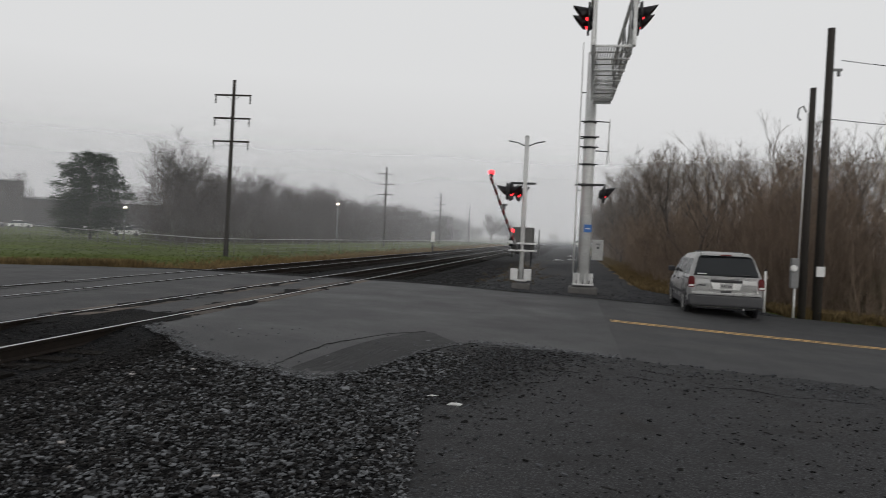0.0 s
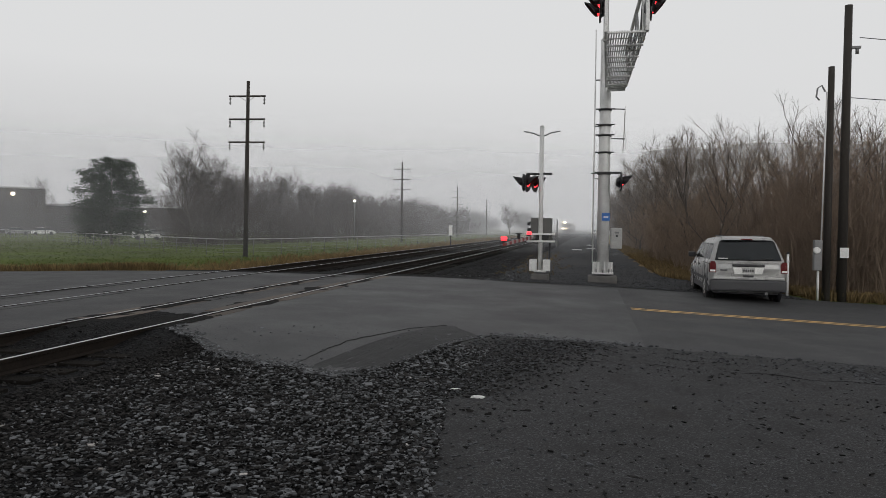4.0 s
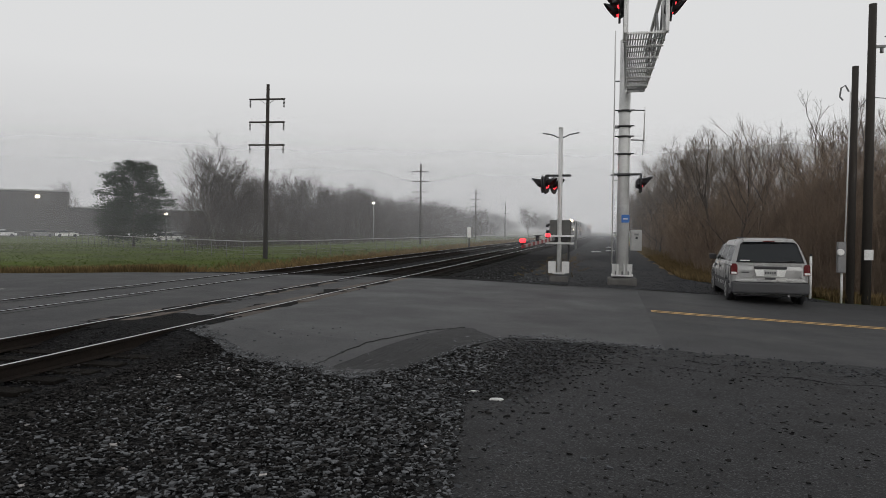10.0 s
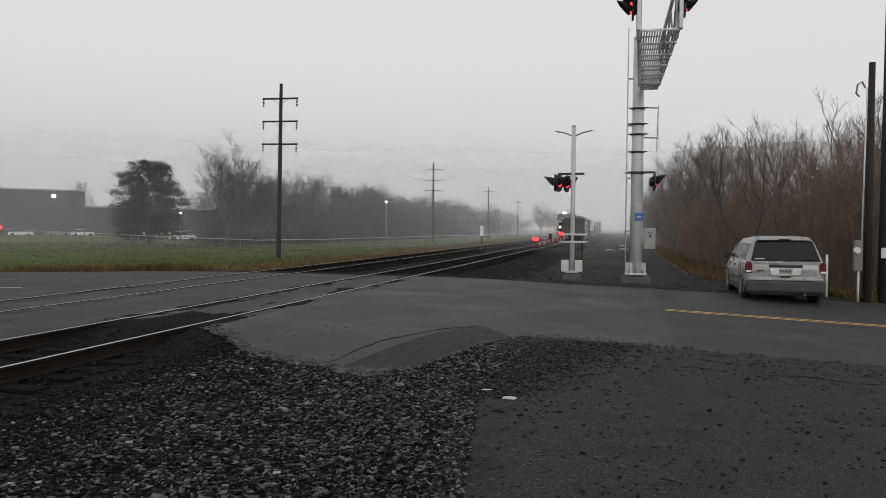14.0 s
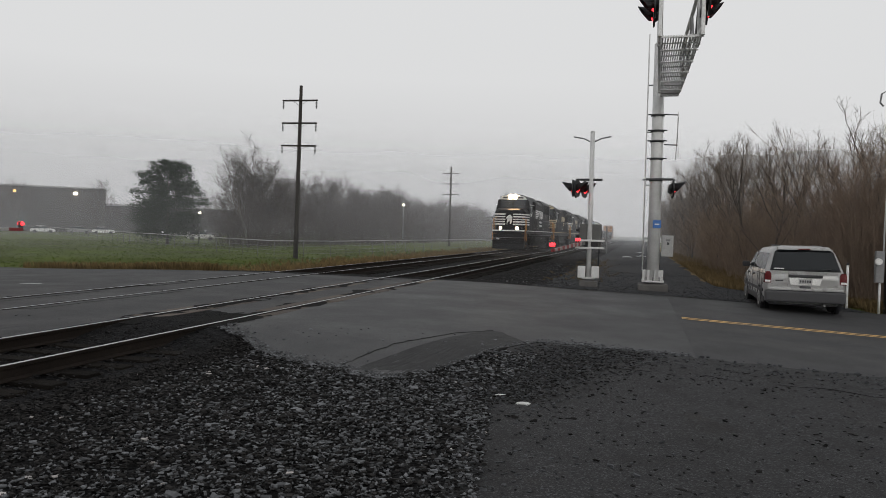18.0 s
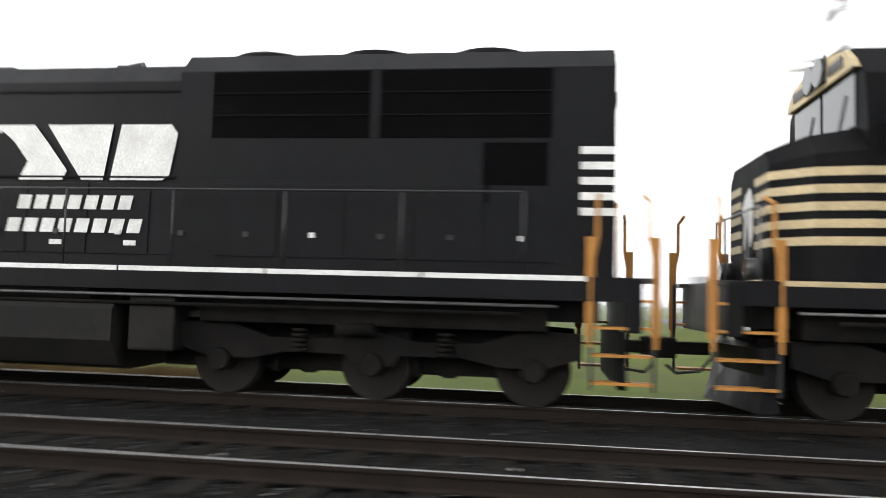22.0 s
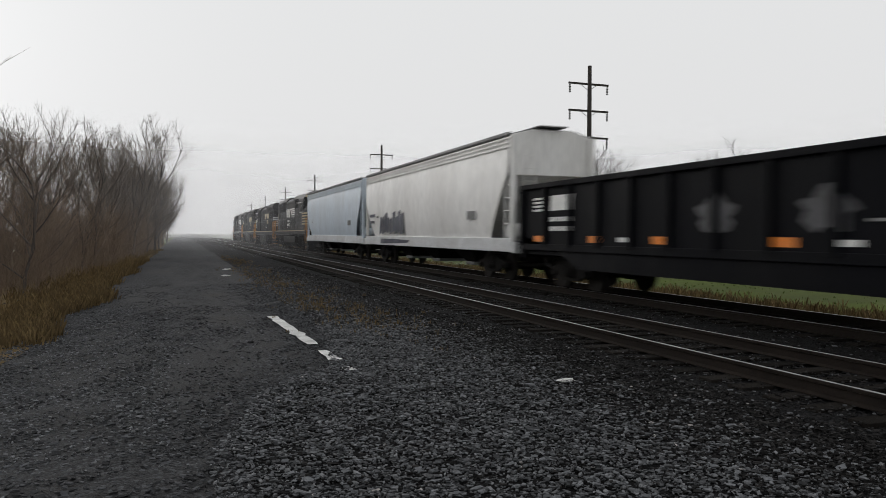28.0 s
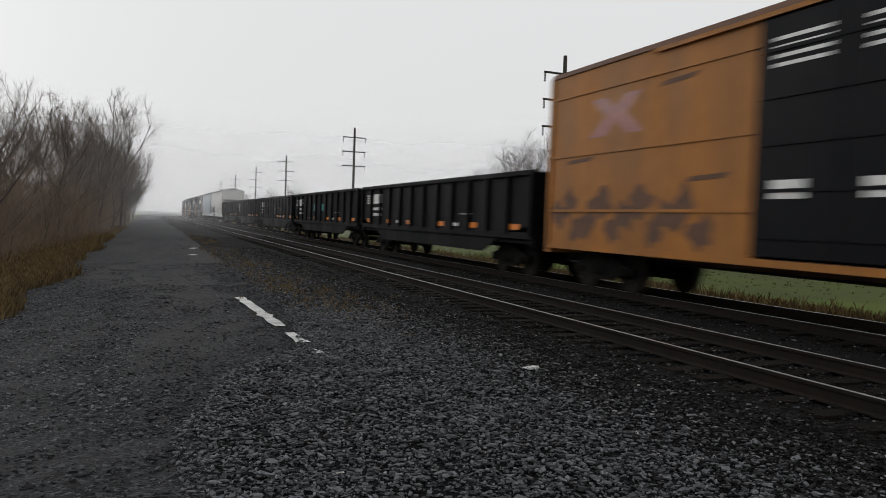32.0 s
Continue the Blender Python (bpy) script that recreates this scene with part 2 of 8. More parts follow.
def lot_material(name, loose, tone=1.0):
    """Old asphalt broken up into gravel: fine chips, darker worn strips and pale dust; loose: where gravel begins to show."""
    m, nt, b = mat_nodes(name)
    tc = nt.nodes.new("ShaderNodeTexCoord")
    def grit(sc, lo, mid, hi):
        v = nt.nodes.new("ShaderNodeTexVoronoi")
        v.inputs["Scale"].default_value = sc
        nt.links.new(tc.outputs["Object"], v.inputs["Vector"])
        sep = nt.nodes.new("ShaderNodeSeparateColor")
        nt.links.new(v.outputs["Color"], sep.inputs[0])
        return ramp(nt, sep.outputs[0], [(0.0, lo), (0.7, mid), (0.92, hi), (1.0, tuple(1.5 * c for c in hi))]), v
    gravel, vg = grit(34, (0.005, 0.005, 0.0055), (0.030, 0.0312, 0.0338), (0.07, 0.073, 0.079))
    tar, vt = grit(85, *(tuple(tone * c for c in q) for q in ((0.015, 0.015, 0.0155), (0.0235, 0.0235, 0.0242), (0.046, 0.046, 0.048))))
    n1 = noise_tex(nt, 0.42, 7, 0.66, stretch=(1.5, 0.34, 1))
    f = ramp(nt, n1.outputs["Fac"], [(loose, (0, 0, 0)), (loose + 0.11, (1, 1, 1))])
    col = mix(nt, f, tar, gravel)
    n2 = noise_tex(nt, 1.6, 6, 0.7)
    f2 = ramp(nt, n2.outputs["Fac"], [(0.5, (0, 0, 0)), (0.68, (0.65,) * 3)])
    col = mix(nt, f2, col, (0.016, 0.0155, 0.015))
    n3 = noise_tex(nt, 0.55, 6, 0.7, stretch=(1, 0.7, 1))
    f3 = ramp(nt, n3.outputs["Fac"], [(0.56, (0, 0, 0)), (0.72, (0.55,) * 3)])
    col = mix(nt, f3, col, (0.034, 0.029, 0.024))
    nt.links.new(col, b.inputs["Base Color"])
    b.inputs["Roughness"].default_value = 0.85
    b.inputs["Specular IOR Level"].default_value = 0.2
    hmix = mix(nt, f, ramp(nt, vt.outputs["Distance"], [(0.0, (0.55,) * 3), (0.7, (0.4,) * 3)]), ramp(nt, vg.outputs["Distance"], [(0.0, (1, 1, 1)), (0.7, (0, 0, 0))]))
    nt.links.new(bump(nt, hmix, 0.9, 0.02), b.inputs["Normal"])
    return m


M["lot"] = lot_material("broken_asphalt", 0.43, 1.2)
M["oldlot"] = lot_material("worn_lot_asphalt", 0.6, 1.32)


# ---- mesh helpers ----
def part(name, bm, material, parent=None, label=""):
    me = bpy.data.meshes.new(name)
    bm.to_mesh(me)
    bm.free()
    for m in material if isinstance(material, (list, tuple)) else (material,):
        me.materials.append(m)
    ob = new(name, me)
    if parent:
        ob.parent = parent
    if label:
        ob["label"] = label
    return ob


def again(name, ob, parent, m=None, label=""):
    """One more object on ob's mesh."""
    o = new(name, ob.data)
    o.parent = parent
    if m:
        o.matrix_basis = m
    if label:
        o["label"] = label
    return o


def thing(name, m=None, label="", category="", group="", kind=""):
    ob = new(name)
    ob.empty_display_size = 0.2
    if m:
        ob.matrix_world = m
    return tagged(ob, label, category, group, kind)


def box(bm, x0, x1, y0, y1, z0, z1, bevel=0.0):
    vs = [bm.verts.new((x, y, z)) for x in (x0, x1) for y in (y0, y1) for z in (z0, z1)]
    fs = [bm.faces.new([vs[i] for i in q]) for q in ((0, 1, 3, 2), (4, 6, 7, 5), (0, 4, 5, 1), (2, 3, 7, 6), (0, 2, 6, 4), (1, 5, 7, 3))]
    if bevel:
        es = list({e for f in fs for e in f.edges})
        bmesh.ops.bevel(bm, geom=es, offset=bevel, segments=2, affect="EDGES", profile=0.6)
    return bm


def bx(*a, **k):
    return box(bmesh.new(), *a, **k)


def extrude(bm, loop, axis, a, b, smooth=False):
    """A closed outline, extruded along an axis ('x', 'y' or 'z') from a to b."""
    def put(p, d):
        return {"x": (d, p[0], p[1]), "y": (p[0], d, p[1]), "z": (p[0], p[1], d)}[axis]
    lo = [bm.verts.new(put(p, a)) for p in loop]
    hi = [bm.verts.new(put(p, b)) for p in loop]
    n = len(loop)
    fs = [bm.faces.new((lo[i], lo[(i + 1) % n], hi[(i + 1) % n], hi[i])) for i in range(n)]
    for f in fs:
        f.smooth = smooth
    fs += [bm.faces.new(lo[::-1]), bm.faces.new(hi)]
    bmesh.ops.recalc_face_normals(bm, faces=fs)
    return bm


def ex(*a, **k):
    return extrude(bmesh.new(), *a, **k)


def tube(bm, p0, p1, r0, r1=None, n=8, caps=True):
    p0, p1 = Vector(p0), Vector(p1)
    r1 = r0 if r1 is None else r1
    d = (p1 - p0).normalized()
    u = d.orthogonal().normalized()
    w = d.cross(u)
    ring = [(math.cos(2 * math.pi * i / n), math.sin(2 * math.pi * i / n)) for i in range(n)]
    a = [bm.verts.new(p0 + (u * c + w * s) * r0) for c, s in ring]
    b = [bm.verts.new(p1 + (u * c + w * s) * r1) for c, s in ring]
    for i in range(n):
        f = bm.faces.new((a[i], a[(i + 1) % n], b[(i + 1) % n], b[i]))
        f.smooth = n > 5
    if caps:
        bm.faces.new(a[::-1])
        bm.faces.new(b)
    return bm


def rod(*a, **k):
    return tube(bmesh.new(), *a, **k)


def pipe(points, r, n=6):
    bm = bmesh.new()
    points = [Vector(p) for p in points]
    rings, u = [], None
    for i, p in enumerate(points):
        d = (points[min(i + 1, len(points) - 1)] - points[max(i - 1, 0)]).normalized()
        u = d.orthogonal().normalized() if u is None else (u - d * u.dot(d)).normalized()
        w = d.cross(u)
        rings.append([bm.verts.new(p + (u * math.cos(2 * math.pi * k / n) + w * math.sin(2 * math.pi * k / n)) * r) for k in range(n)])
    for a, b in zip(rings, rings[1:]):
        for k in range(n):
            bm.faces.new((a[k], a[(k + 1) % n], b[(k + 1) % n], b[k]))
    bm.faces.new(rings[0][::-1])
    bm.faces.new(rings[-1])
    return bm


def arrays(name, verts, faces, material, parent=None, label="", smooth=False):
    me = bpy.data.meshes.new(name)
    me.from_pydata(verts, [], faces)
    for m in material if isinstance(material, (list, tuple)) else (material,):
        me.materials.append(m)
    if smooth:
        me.polygons.foreach_set("use_smooth", [True] * len(me.polygons))
    me.update()
    ob = new(name, me)
    if parent:
        ob.parent = parent
    if label:
        ob["label"] = label
    return ob


# ---- ground ----
R1, R2, R3, R4 = -6.403, -7.908, -10.509, -12.014
NEAR, FAR = (R1 + R2) / 2, (R3 + R4) / 2
ROAD0, ROAD1 = 10.3, 22.6


def smooth(a, b, x):
    t = min(1.0, max(0.0, (x - a) / (b - a)))
    return t * t * (3 - 2 * t)


def road_height(x):
    """The road's crown over the tracks, falling away on both sides."""
    if x > -6.0:
        return -0.02 - 0.18 * smooth(-6.0, 2.0, x) - 0.042 * max(0.0, min(x, 14) - 1.0)
    if x < -12.6:
        return -0.02 - 0.25 * smooth(-12.6, -24, x)
    return -0.02


def base_height(x, y):
    """The ground away from the road."""
    if x > -5.6:
        h = -0.20 - 0.042 * max(0.0, min(x, 10) - 0.5)
    elif x > -13.0:
        h = -0.212
    else:
        h = -0.24 - 0.45 * smooth(-13.0, -17.5, x) - 0.1 * smooth(-17, -40, x)
    return h


def height(x, y):
    k = smooth(ROAD0 - 2.2, ROAD0, y) * (1 - smooth(ROAD1, ROAD1 + 4.5, y))
    return base_height(x, y) * (1 - k) + road_height(x) * k


def sheet(name, xs, ys, fn, material, label="", thick=0.0):
    verts = [(x, y, fn(x, y)) for x in xs for y in ys]
    n = len(ys)
    faces = [(i * n + j, (i + 1) * n + j, (i + 1) * n + j + 1, i * n + j + 1) for i in range(len(xs) - 1) for j in range(n - 1)]
    return arrays(name, verts, faces, material, label=label, smooth=True)


def steps(*spans):
    out = []
    for a, b, d in spans:
        n = max(1, round((b - a) / d))
        out += [a + (b - a) * i / n for i in range(n)]
    return out + [spans[-1][1]]


gx = steps((-2500, -300, 550), (-300, -60, 30), (-60, -18, 3), (-18, 14, 0.5), (14, 60, 4), (60, 300, 40), (300, 2500, 550))
gy = steps((-2500, -300, 550), (-300, -60, 30), (-60, -20, 4), (-20, 40, 0.5), (40, 100, 5), (100, 300, 25), (300, 2500, 550))
ground = sheet("ground", gx, gy, lambda x, y: height(x, y) - 0.06, M["grass"])
tagged(ground, "green field grass with brown dry patches beside the railway", "ground", kind="structure")


def edge(y):
    """Where the loose ballast ends and the worn asphalt of the lot begins."""
    pts = ((-60, -2.7), (-12, -2.5), (-9.5, -2.1), (-8, -1.05), (-5.8, -0.45), (-2, -0.5), (2, -0.9), (4.6, -1.2), (7.8, -1.7), (9.6, -1.5), (12, -1.4))
    if y <= pts[0][0]:
        return pts[0][1]
    for (a, p), (b, q) in zip(pts, pts[1:]):
        if y <= b:
            return p + (q - p) * (y - a) / (b - a)
    return pts[-1][1]


def strip(name, y0, y1, dy, left, right, nx, lift, material, label, category="", kind="structure", rough=0.0):
    """A sheet on the ground between two edges that may wander with y."""
    ys = steps((y0, y1, dy))
    verts, faces = [], []
    for y in ys:
        a, b = left(y), right(y)
        for i in range(nx + 1):
            x = a + (b - a) * i / nx
            verts.append((x, y, height(x, y) + lift + rough * noise.noise((x * 2.3, y * 2.3, 0))))
    n = nx + 1
    faces = [(j * n + i, j * n + i + 1, (j + 1) * n + i + 1, (j + 1) * n + i) for j in range(len(ys) - 1) for i in range(nx)]
    ob = arrays(name, verts, faces, material, smooth=True)
    return tagged(ob, label, category, kind=kind)


strip("ballast_bed", -900, -60, 40, lambda y: -14.2, lambda y: -2.6, 6, 0.0, M["ballast"], "grey crushed stone ballast under the tracks", "ballast")
strip("ballast_bed", -60, ROAD0 - 0.1, 0.4, lambda y: -14.2 + 0.2 * noise.noise((y, 0, 0)), lambda y: edge(y) + 0.05, 20, 0.0, M["ballast"], "grey crushed stone ballast under the tracks", "ballast", rough=0.03)
strip("ballast_bed", ROAD1 - 0.1, 60, 0.5, lambda y: -14.2, lambda y: -3.0 + 0.4 * noise.noise((y * 0.1, 3, 0)), 16, 0.0, M["ballast"], "grey crushed stone ballast under the tracks", "ballast", rough=0.03)
strip("ballast_bed", 60, 900, 20, lambda y: -14.2, lambda y: -2.9, 8, 0.0, M["ballast"], "grey crushed stone ballast under the tracks", "ballast")
strip("old_lot", -0.5, ROAD0 - 0.1, 0.3, lambda y: edge(y) + 0.06 * noise.noise((y * 3, 1, 0)), lambda y: 11.2, 30, 0.008, M["oldlot"], "smooth worn grey asphalt lot beside the crossing", "pavement", rough=0.02)
strip("gravel_lot", -60, -0.5, 0.5, lambda y: edge(y), lambda y: 2.2 + 0.7 * noise.noise((y * 0.21, 7, 0)) + 9 * smooth(-10, -4, y), 16, 0.008, M["lot"], "worn grey asphalt and gravel lot beside the track", "pavement", rough=0.02)
strip("gravel_lot", -420, -60, 2, lambda y: -2.8 + 0.6 * noise.noise((y * 0.2, 2, 0)), lambda y: 2.2, 4, 0.008, M["lot"], "worn grey gravel track running beside the railway", "pavement")
strip("gravel_lot", ROAD1 - 0.1, 60, 0.5, lambda y: -3.1 + 0.4 * noise.noise((y * 0.5, 3, 0)), lambda y: 2.7 + 0.5 * noise.noise((y * 0.4, 1, 0)) + 3.6 * (1 - smooth(23.5, 31, y)), 14, 0.008, M["lot"], "worn grey gravel track running beside the railway", "pavement", rough=0.03)
strip("gravel_lot", 60, 420, 6, lambda y: -3.0, lambda y: 2.7, 5, 0.008, M["lot"], "worn grey gravel track running beside the railway", "pavement")
strip("verge", 26, 160, 1.5, lambda y: 2.4 + 3.4 * (1 - smooth(23.5, 31, y)), lambda y: 11 + noise.noise((y * 0.3, 5, 0)), 8, -0.03, M["drygrass"], "tan dead grass below the thicket", "verge")
strip("verge", -120, -5, 1.0, lambda y: 1.8, lambda y: 11 + noise.noise((y * 0.3, 6, 0)), 8, -0.03, M["drygrass"], "tan dead grass below the thicket", "verge")
strip("verge", ROAD1 + 0.5, 260, 1.5, lambda y: -16.6 + 0.9 * noise.noise((y * 0.22, 8, 0)) - 0.012 * y, lambda y: -14.0, 6, -0.03, M["drygrass"], "rust-brown dead grass beside the ballast", "verge")
strip("verge", -160, ROAD0 - 3, 1.5, lambda y: -16.0 + 0.7 * noise.noise((y * 0.22, 9, 0)), lambda y: -14.0, 6, -0.03, M["drygrass"], "rust-brown dead grass beside the ballast", "verge")

road_x = steps((-80, -13, 3), (-13, 14, 0.6), (14, 120, 8))
road_y = steps((ROAD0, ROAD1, 0.8))
road = sheet("road", road_x, road_y, lambda x, y: road_height(x), M["asphalt"])
tagged(road, "dark grey asphalt road crossing the railway tracks", "road", kind="structure")


# ---- tracks ----
RAIL = [(-0.07, -0.172), (0.07, -0.172), (0.07, -0.16), (0.012, -0.142), (0.010, -0.045), (0.036, -0.036), (0.037, -0.008), (0.032, -0.002), (0.025, 0.0), (-0.025, 0.0), (-0.032, -0.002), (-0.037, -0.008), (-0.036, -0.036), (-0.010, -0.045), (-0.012, -0.142), (-0.07, -0.16)]


def rail(x, parent):
    bm = ex([(x + a, b) for a, b in RAIL], "y", -900, 900)
    for f in bm.faces:
        c = f.calc_center_median()
        f.material_index = 1 if c.z > -0.0005 else 0
    return part("rail", bm, (M["rail"], M["railhead"]), parent)


for xc, which in ((NEAR, "near"), (FAR, "far")):
    track = thing("railway_track", pose(0, 0, 0), "steel rails on weathered ties in grey ballast", "track", "tracks")
    rail(xc - 0.7525, track)
    rail(xc + 0.7525, track)
    bm = bx(-1.3, 1.3, -0.115, 0.115, -0.18, 0.0, bevel=0.012)
    first = part("tie", bm, M["tie"], track)
    first.matrix_basis = pose(xc, -30, -0.172)
    k = 0
    y = -29.5
    while y < 34:
        if not (ROAD0 + 0.4 < y < ROAD1 - 0.4):
            again("tie", first, track, pose(xc + random.uniform(-0.04, 0.04), y, -0.172 + random.uniform(-0.008, 0.004), 0, 0, random.uniform(-1.2, 1.2)))
        y += 0.52
    bm = bmesh.new()
    for y in [v for v in steps((-200, -31, 0.52))] + [v for v in steps((35, 200, 0.52))]:
        box(bm, xc - 1.3, xc + 1.3, y - 0.115, y + 0.115, -0.35, -0.172)
    tagged(part("ties_beyond", bm, M["tie"], track), kind="stuff")


# ---- line of power poles beyond the tracks ----
def power_pole(x, y, top, lean=0.0):
    z0 = height(x, y) - 0.1
    t = thing("power_pole", pose(x, y, z0, 0, lean, 0), "tall dark wooden power pole with three crossarms and insulators", "power pole", "poles along the railway")
    h = top - z0
    part("pole", rod((0, 0, 0), (0, 0, h), 0.19, 0.12, 10), M["poleWood"], t)
    for k in range(3):
        z = h - 1.12 - 1.68 * k
        arm = part("crossarm", bx(-1.42, 1.42, -0.16, -0.06, z - 0.06, z + 0.06, bevel=0.01), M["poleWood"], t)
        for s in (-1, 1):
            part("brace", rod((s * 0.55, -0.11, z - 0.06), (0, -0.11, z - 0.42), 0.018, n=5), M["galv_dark"], t)
            bm = bmesh.new()
            for i in range(5):
                tube(bm, (s * 1.34, -0.11, z - 0.1 - 0.1 * i), (s * 1.34, -0.11, z - 0.16 - 0.1 * i), 0.05, 0.085, 8)
            tube(bm, (s * 1.34, -0.11, z - 0.06), (s * 1.34, -0.11, z - 0.62), 0.02, n=5)
            part("insulator", bm, M["galv_dark"], arm)
    return t


POLES = [(-24.8, 50.2), (-29.8, 115.8), (-33.0, 185.0), (-36.0, 262.0), (-24.2, 9.2), (-24.2, -40.3), (-22.7, -85.0), (-22.8, -131.5), (-22.8, -170.3), (-22.8, -212.0), (-22.8, -255.0), (-22.8, -300.0)]
for i, (x, y) in enumerate(POLES):
    power_pole(x, y, 1.524 + 10.6, 0.8 if i == 0 else 0.0)


# ---- crossing signals ----
def flasher_pair(parent, x, z, y, facing, spread=0.75, turn=0.0):
    """Two red flashing lamps with black backgrounds and hoods, facing along +-x and turned about their bracket."""
    swing = pose(x, y, 0, 0, 0, turn) @ pose(-x, -y, 0)
    for s in (-1, 1):
        lamp = part("signal_head", rod((x, y + s * spread / 2, z), (x + facing * 0.05, y + s * spread / 2, z), 0.27, 0.29, 20), M["black"], parent)
        part("lamp_back", rod((x - facing * 0.12, y + s * spread / 2, z), (x, y + s * spread / 2, z), 0.1, 0.17, 14), M["black"], lamp)
        part("lens", rod((x + facing * 0.05, y + s * spread / 2, z), (x + facing * 0.09, y + s * spread / 2, z), 0.14, 0.1, 16), M["lamp_red"], lamp)
        bm = bmesh.new()
        n = 14
        ring0, ring1 = [], []
        for i in range(n + 1):
            a = math.pi * (-0.22 + 1.44 * i / n)
            c, sn = math.cos(a), math.sin(a)
            ring0.append(bm.verts.new((x + facing * 0.05, y + s * spread / 2 + 0.15 * c, z + 0.15 * sn)))
            ring1.append(bm.verts.new((x + facing * (0.24 + 0.16 * sn), y + s * spread / 2 + 0.19 * c, z + 0.19 * sn + 0.02)))
        for i in range(n):
            bm.faces.new((ring0[i], ring0[i + 1], ring1[i + 1], ring1[i]))
        bmesh.ops.solidify(bm, geom=bm.faces[:], thickness=0.012)
        part("hood", bm, M["black"], lamp)
        if turn:
            for ob in (lamp, *lamp.children):
                ob.data.transform(swing)




# ---- train ----
V, Y0 = 21.357, 22.397
movers, spinners = [], []
M["loco"] = surface("locomotive_black", (0.0056, 0.0057, 0.007), 0.5, vary=0.35, scale=1.2, fine=25, relief=0.04, spec=0.12, dirt=(0.010, 0.0095, 0.009), dirt_amount=0.35, stretch=(1, 1, 0.35))
M["loco_worn"] = surface("faded_locomotive_black", (0.0056, 0.0057, 0.0068), 0.6, vary=0.35, scale=1.0, fine=25, relief=0.04, spec=0.05, dirt=(0.013, 0.0123, 0.0115), dirt_amount=0.5, stretch=(1, 1, 0.35))
M["grille"] = surface("radiator_mesh", (0.0022, 0.0022, 0.0025), 0.95, spec=0.05, vary=0.3, scale=3, fine=120, relief=0.5)
M["truckgrey"] = surface("oily_truck_steel", (0.010, 0.0092, 0.0088), 0.9, spec=0.08, vary=0.4, scale=2, fine=30, relief=0.3, dirt=(0.025, 0.022, 0.02), dirt_amount=0.5)
M["tank"] = surface("dusty_fuel_tank", (0.012, 0.0115, 0.011), 0.7, spec=0.15, vary=0.3, scale=1.5, fine=30, relief=0.1, dirt=(0.03, 0.027, 0.024), dirt_amount=0.5)
M["steel"] = surface("wheel_steel", (0.018, 0.016, 0.0145), 0.8, 0.1, spec=0.15, vary=0.3, scale=4, fine=40, relief=0.1)
M["lettering"] = surface("white_lettering", (0.72, 0.72, 0.7), 0.5, vary=0.1, scale=3, fine=30, relief=0.02, dirt=(0.3, 0.28, 0.26), dirt_amount=0.35)
M["gold"] = surface("gold_lettering", (0.46, 0.36, 0.2), 0.5, vary=0.15, scale=3, fine=30, relief=0.02, dirt=(0.25, 0.2, 0.12), dirt_amount=0.4)
M["handrail"] = surface("orange_handrail", (0.36, 0.155, 0.025), 0.6, vary=0.15, scale=4, fine=30, relief=0.02)
M["hopper_blue"] = surface("pale_blue_hopper_paint", (0.54, 0.61, 0.68), 0.5, vary=0.1, scale=0.6, fine=12, relief=0.03, dirt=(0.36, 0.38, 0.40), dirt_amount=0.4, stretch=(1, 1, 0.15))
M["hopper_white"] = surface("off_white_hopper_paint", (0.8, 0.79, 0.77), 0.5, vary=0.08, scale=0.6, fine=12, relief=0.03, dirt=(0.5, 0.48, 0.45), dirt_amount=0.5, stretch=(1, 1, 0.15))
M["hopper_sill"] = surface("hopper_sill_paint", (0.6, 0.61, 0.62), 0.5, vary=0.1, scale=0.8, fine=15, relief=0.03, dirt=(0.3, 0.28, 0.26), dirt_amount=0.5)
M["hopper_roof"] = surface("grey_hopper_roof", (0.13, 0.13, 0.13), 0.6, vary=0.2, scale=1, fine=15, relief=0.05)
M["graffiti"] = surface("blue_black_spray_paint", (0.012, 0.014, 0.035), 0.5, vary=0.6, scale=2.5, fine=20, relief=0.0, dirt=(0.16, 0.17, 0.22), dirt_amount=0.6)
M["gon"] = surface("gondola_black", (0.0024, 0.0026, 0.0042), 0.65, vary=0.35, scale=1.0, fine=15, relief=0.05, spec=0.08, dirt=(0.009, 0.009, 0.0105), dirt_amount=0.5, stretch=(1, 1, 0.3))
M["reflector"] = surface("amber_reflector", (0.75, 0.22, 0.02), 0.35, vary=0.1, scale=5, fine=40, relief=0.0)
M["boxcar"] = surface("orange_yellow_boxcar_paint", (0.36, 0.145, 0.032), 0.6, spec=0.2, vary=0.18, scale=0.8, fine=15, relief=0.03, dirt=(0.16, 0.09, 0.04), dirt_amount=0.5, stretch=(1, 1, 0.2))
M["boxdoor"] = surface("black_boxcar_door", (0.0042, 0.0046, 0.0068), 0.6, spec=0.1, vary=0.3, scale=1, fine=20, relief=0.04)
M["coal"] = surface("coal_load", (0.02, 0.02, 0.02), 0.7, vary=0.5, scale=4, fine=30, relief=0.8)
M["cabglass"] = glass("cab_glass", (0.03, 0.035, 0.04), 0.08)
M["hazard"] = surface("magenta_spray", (0.5, 0.03, 0.15), 0.5, vary=0.2, scale=5, fine=30, relief=0.0)


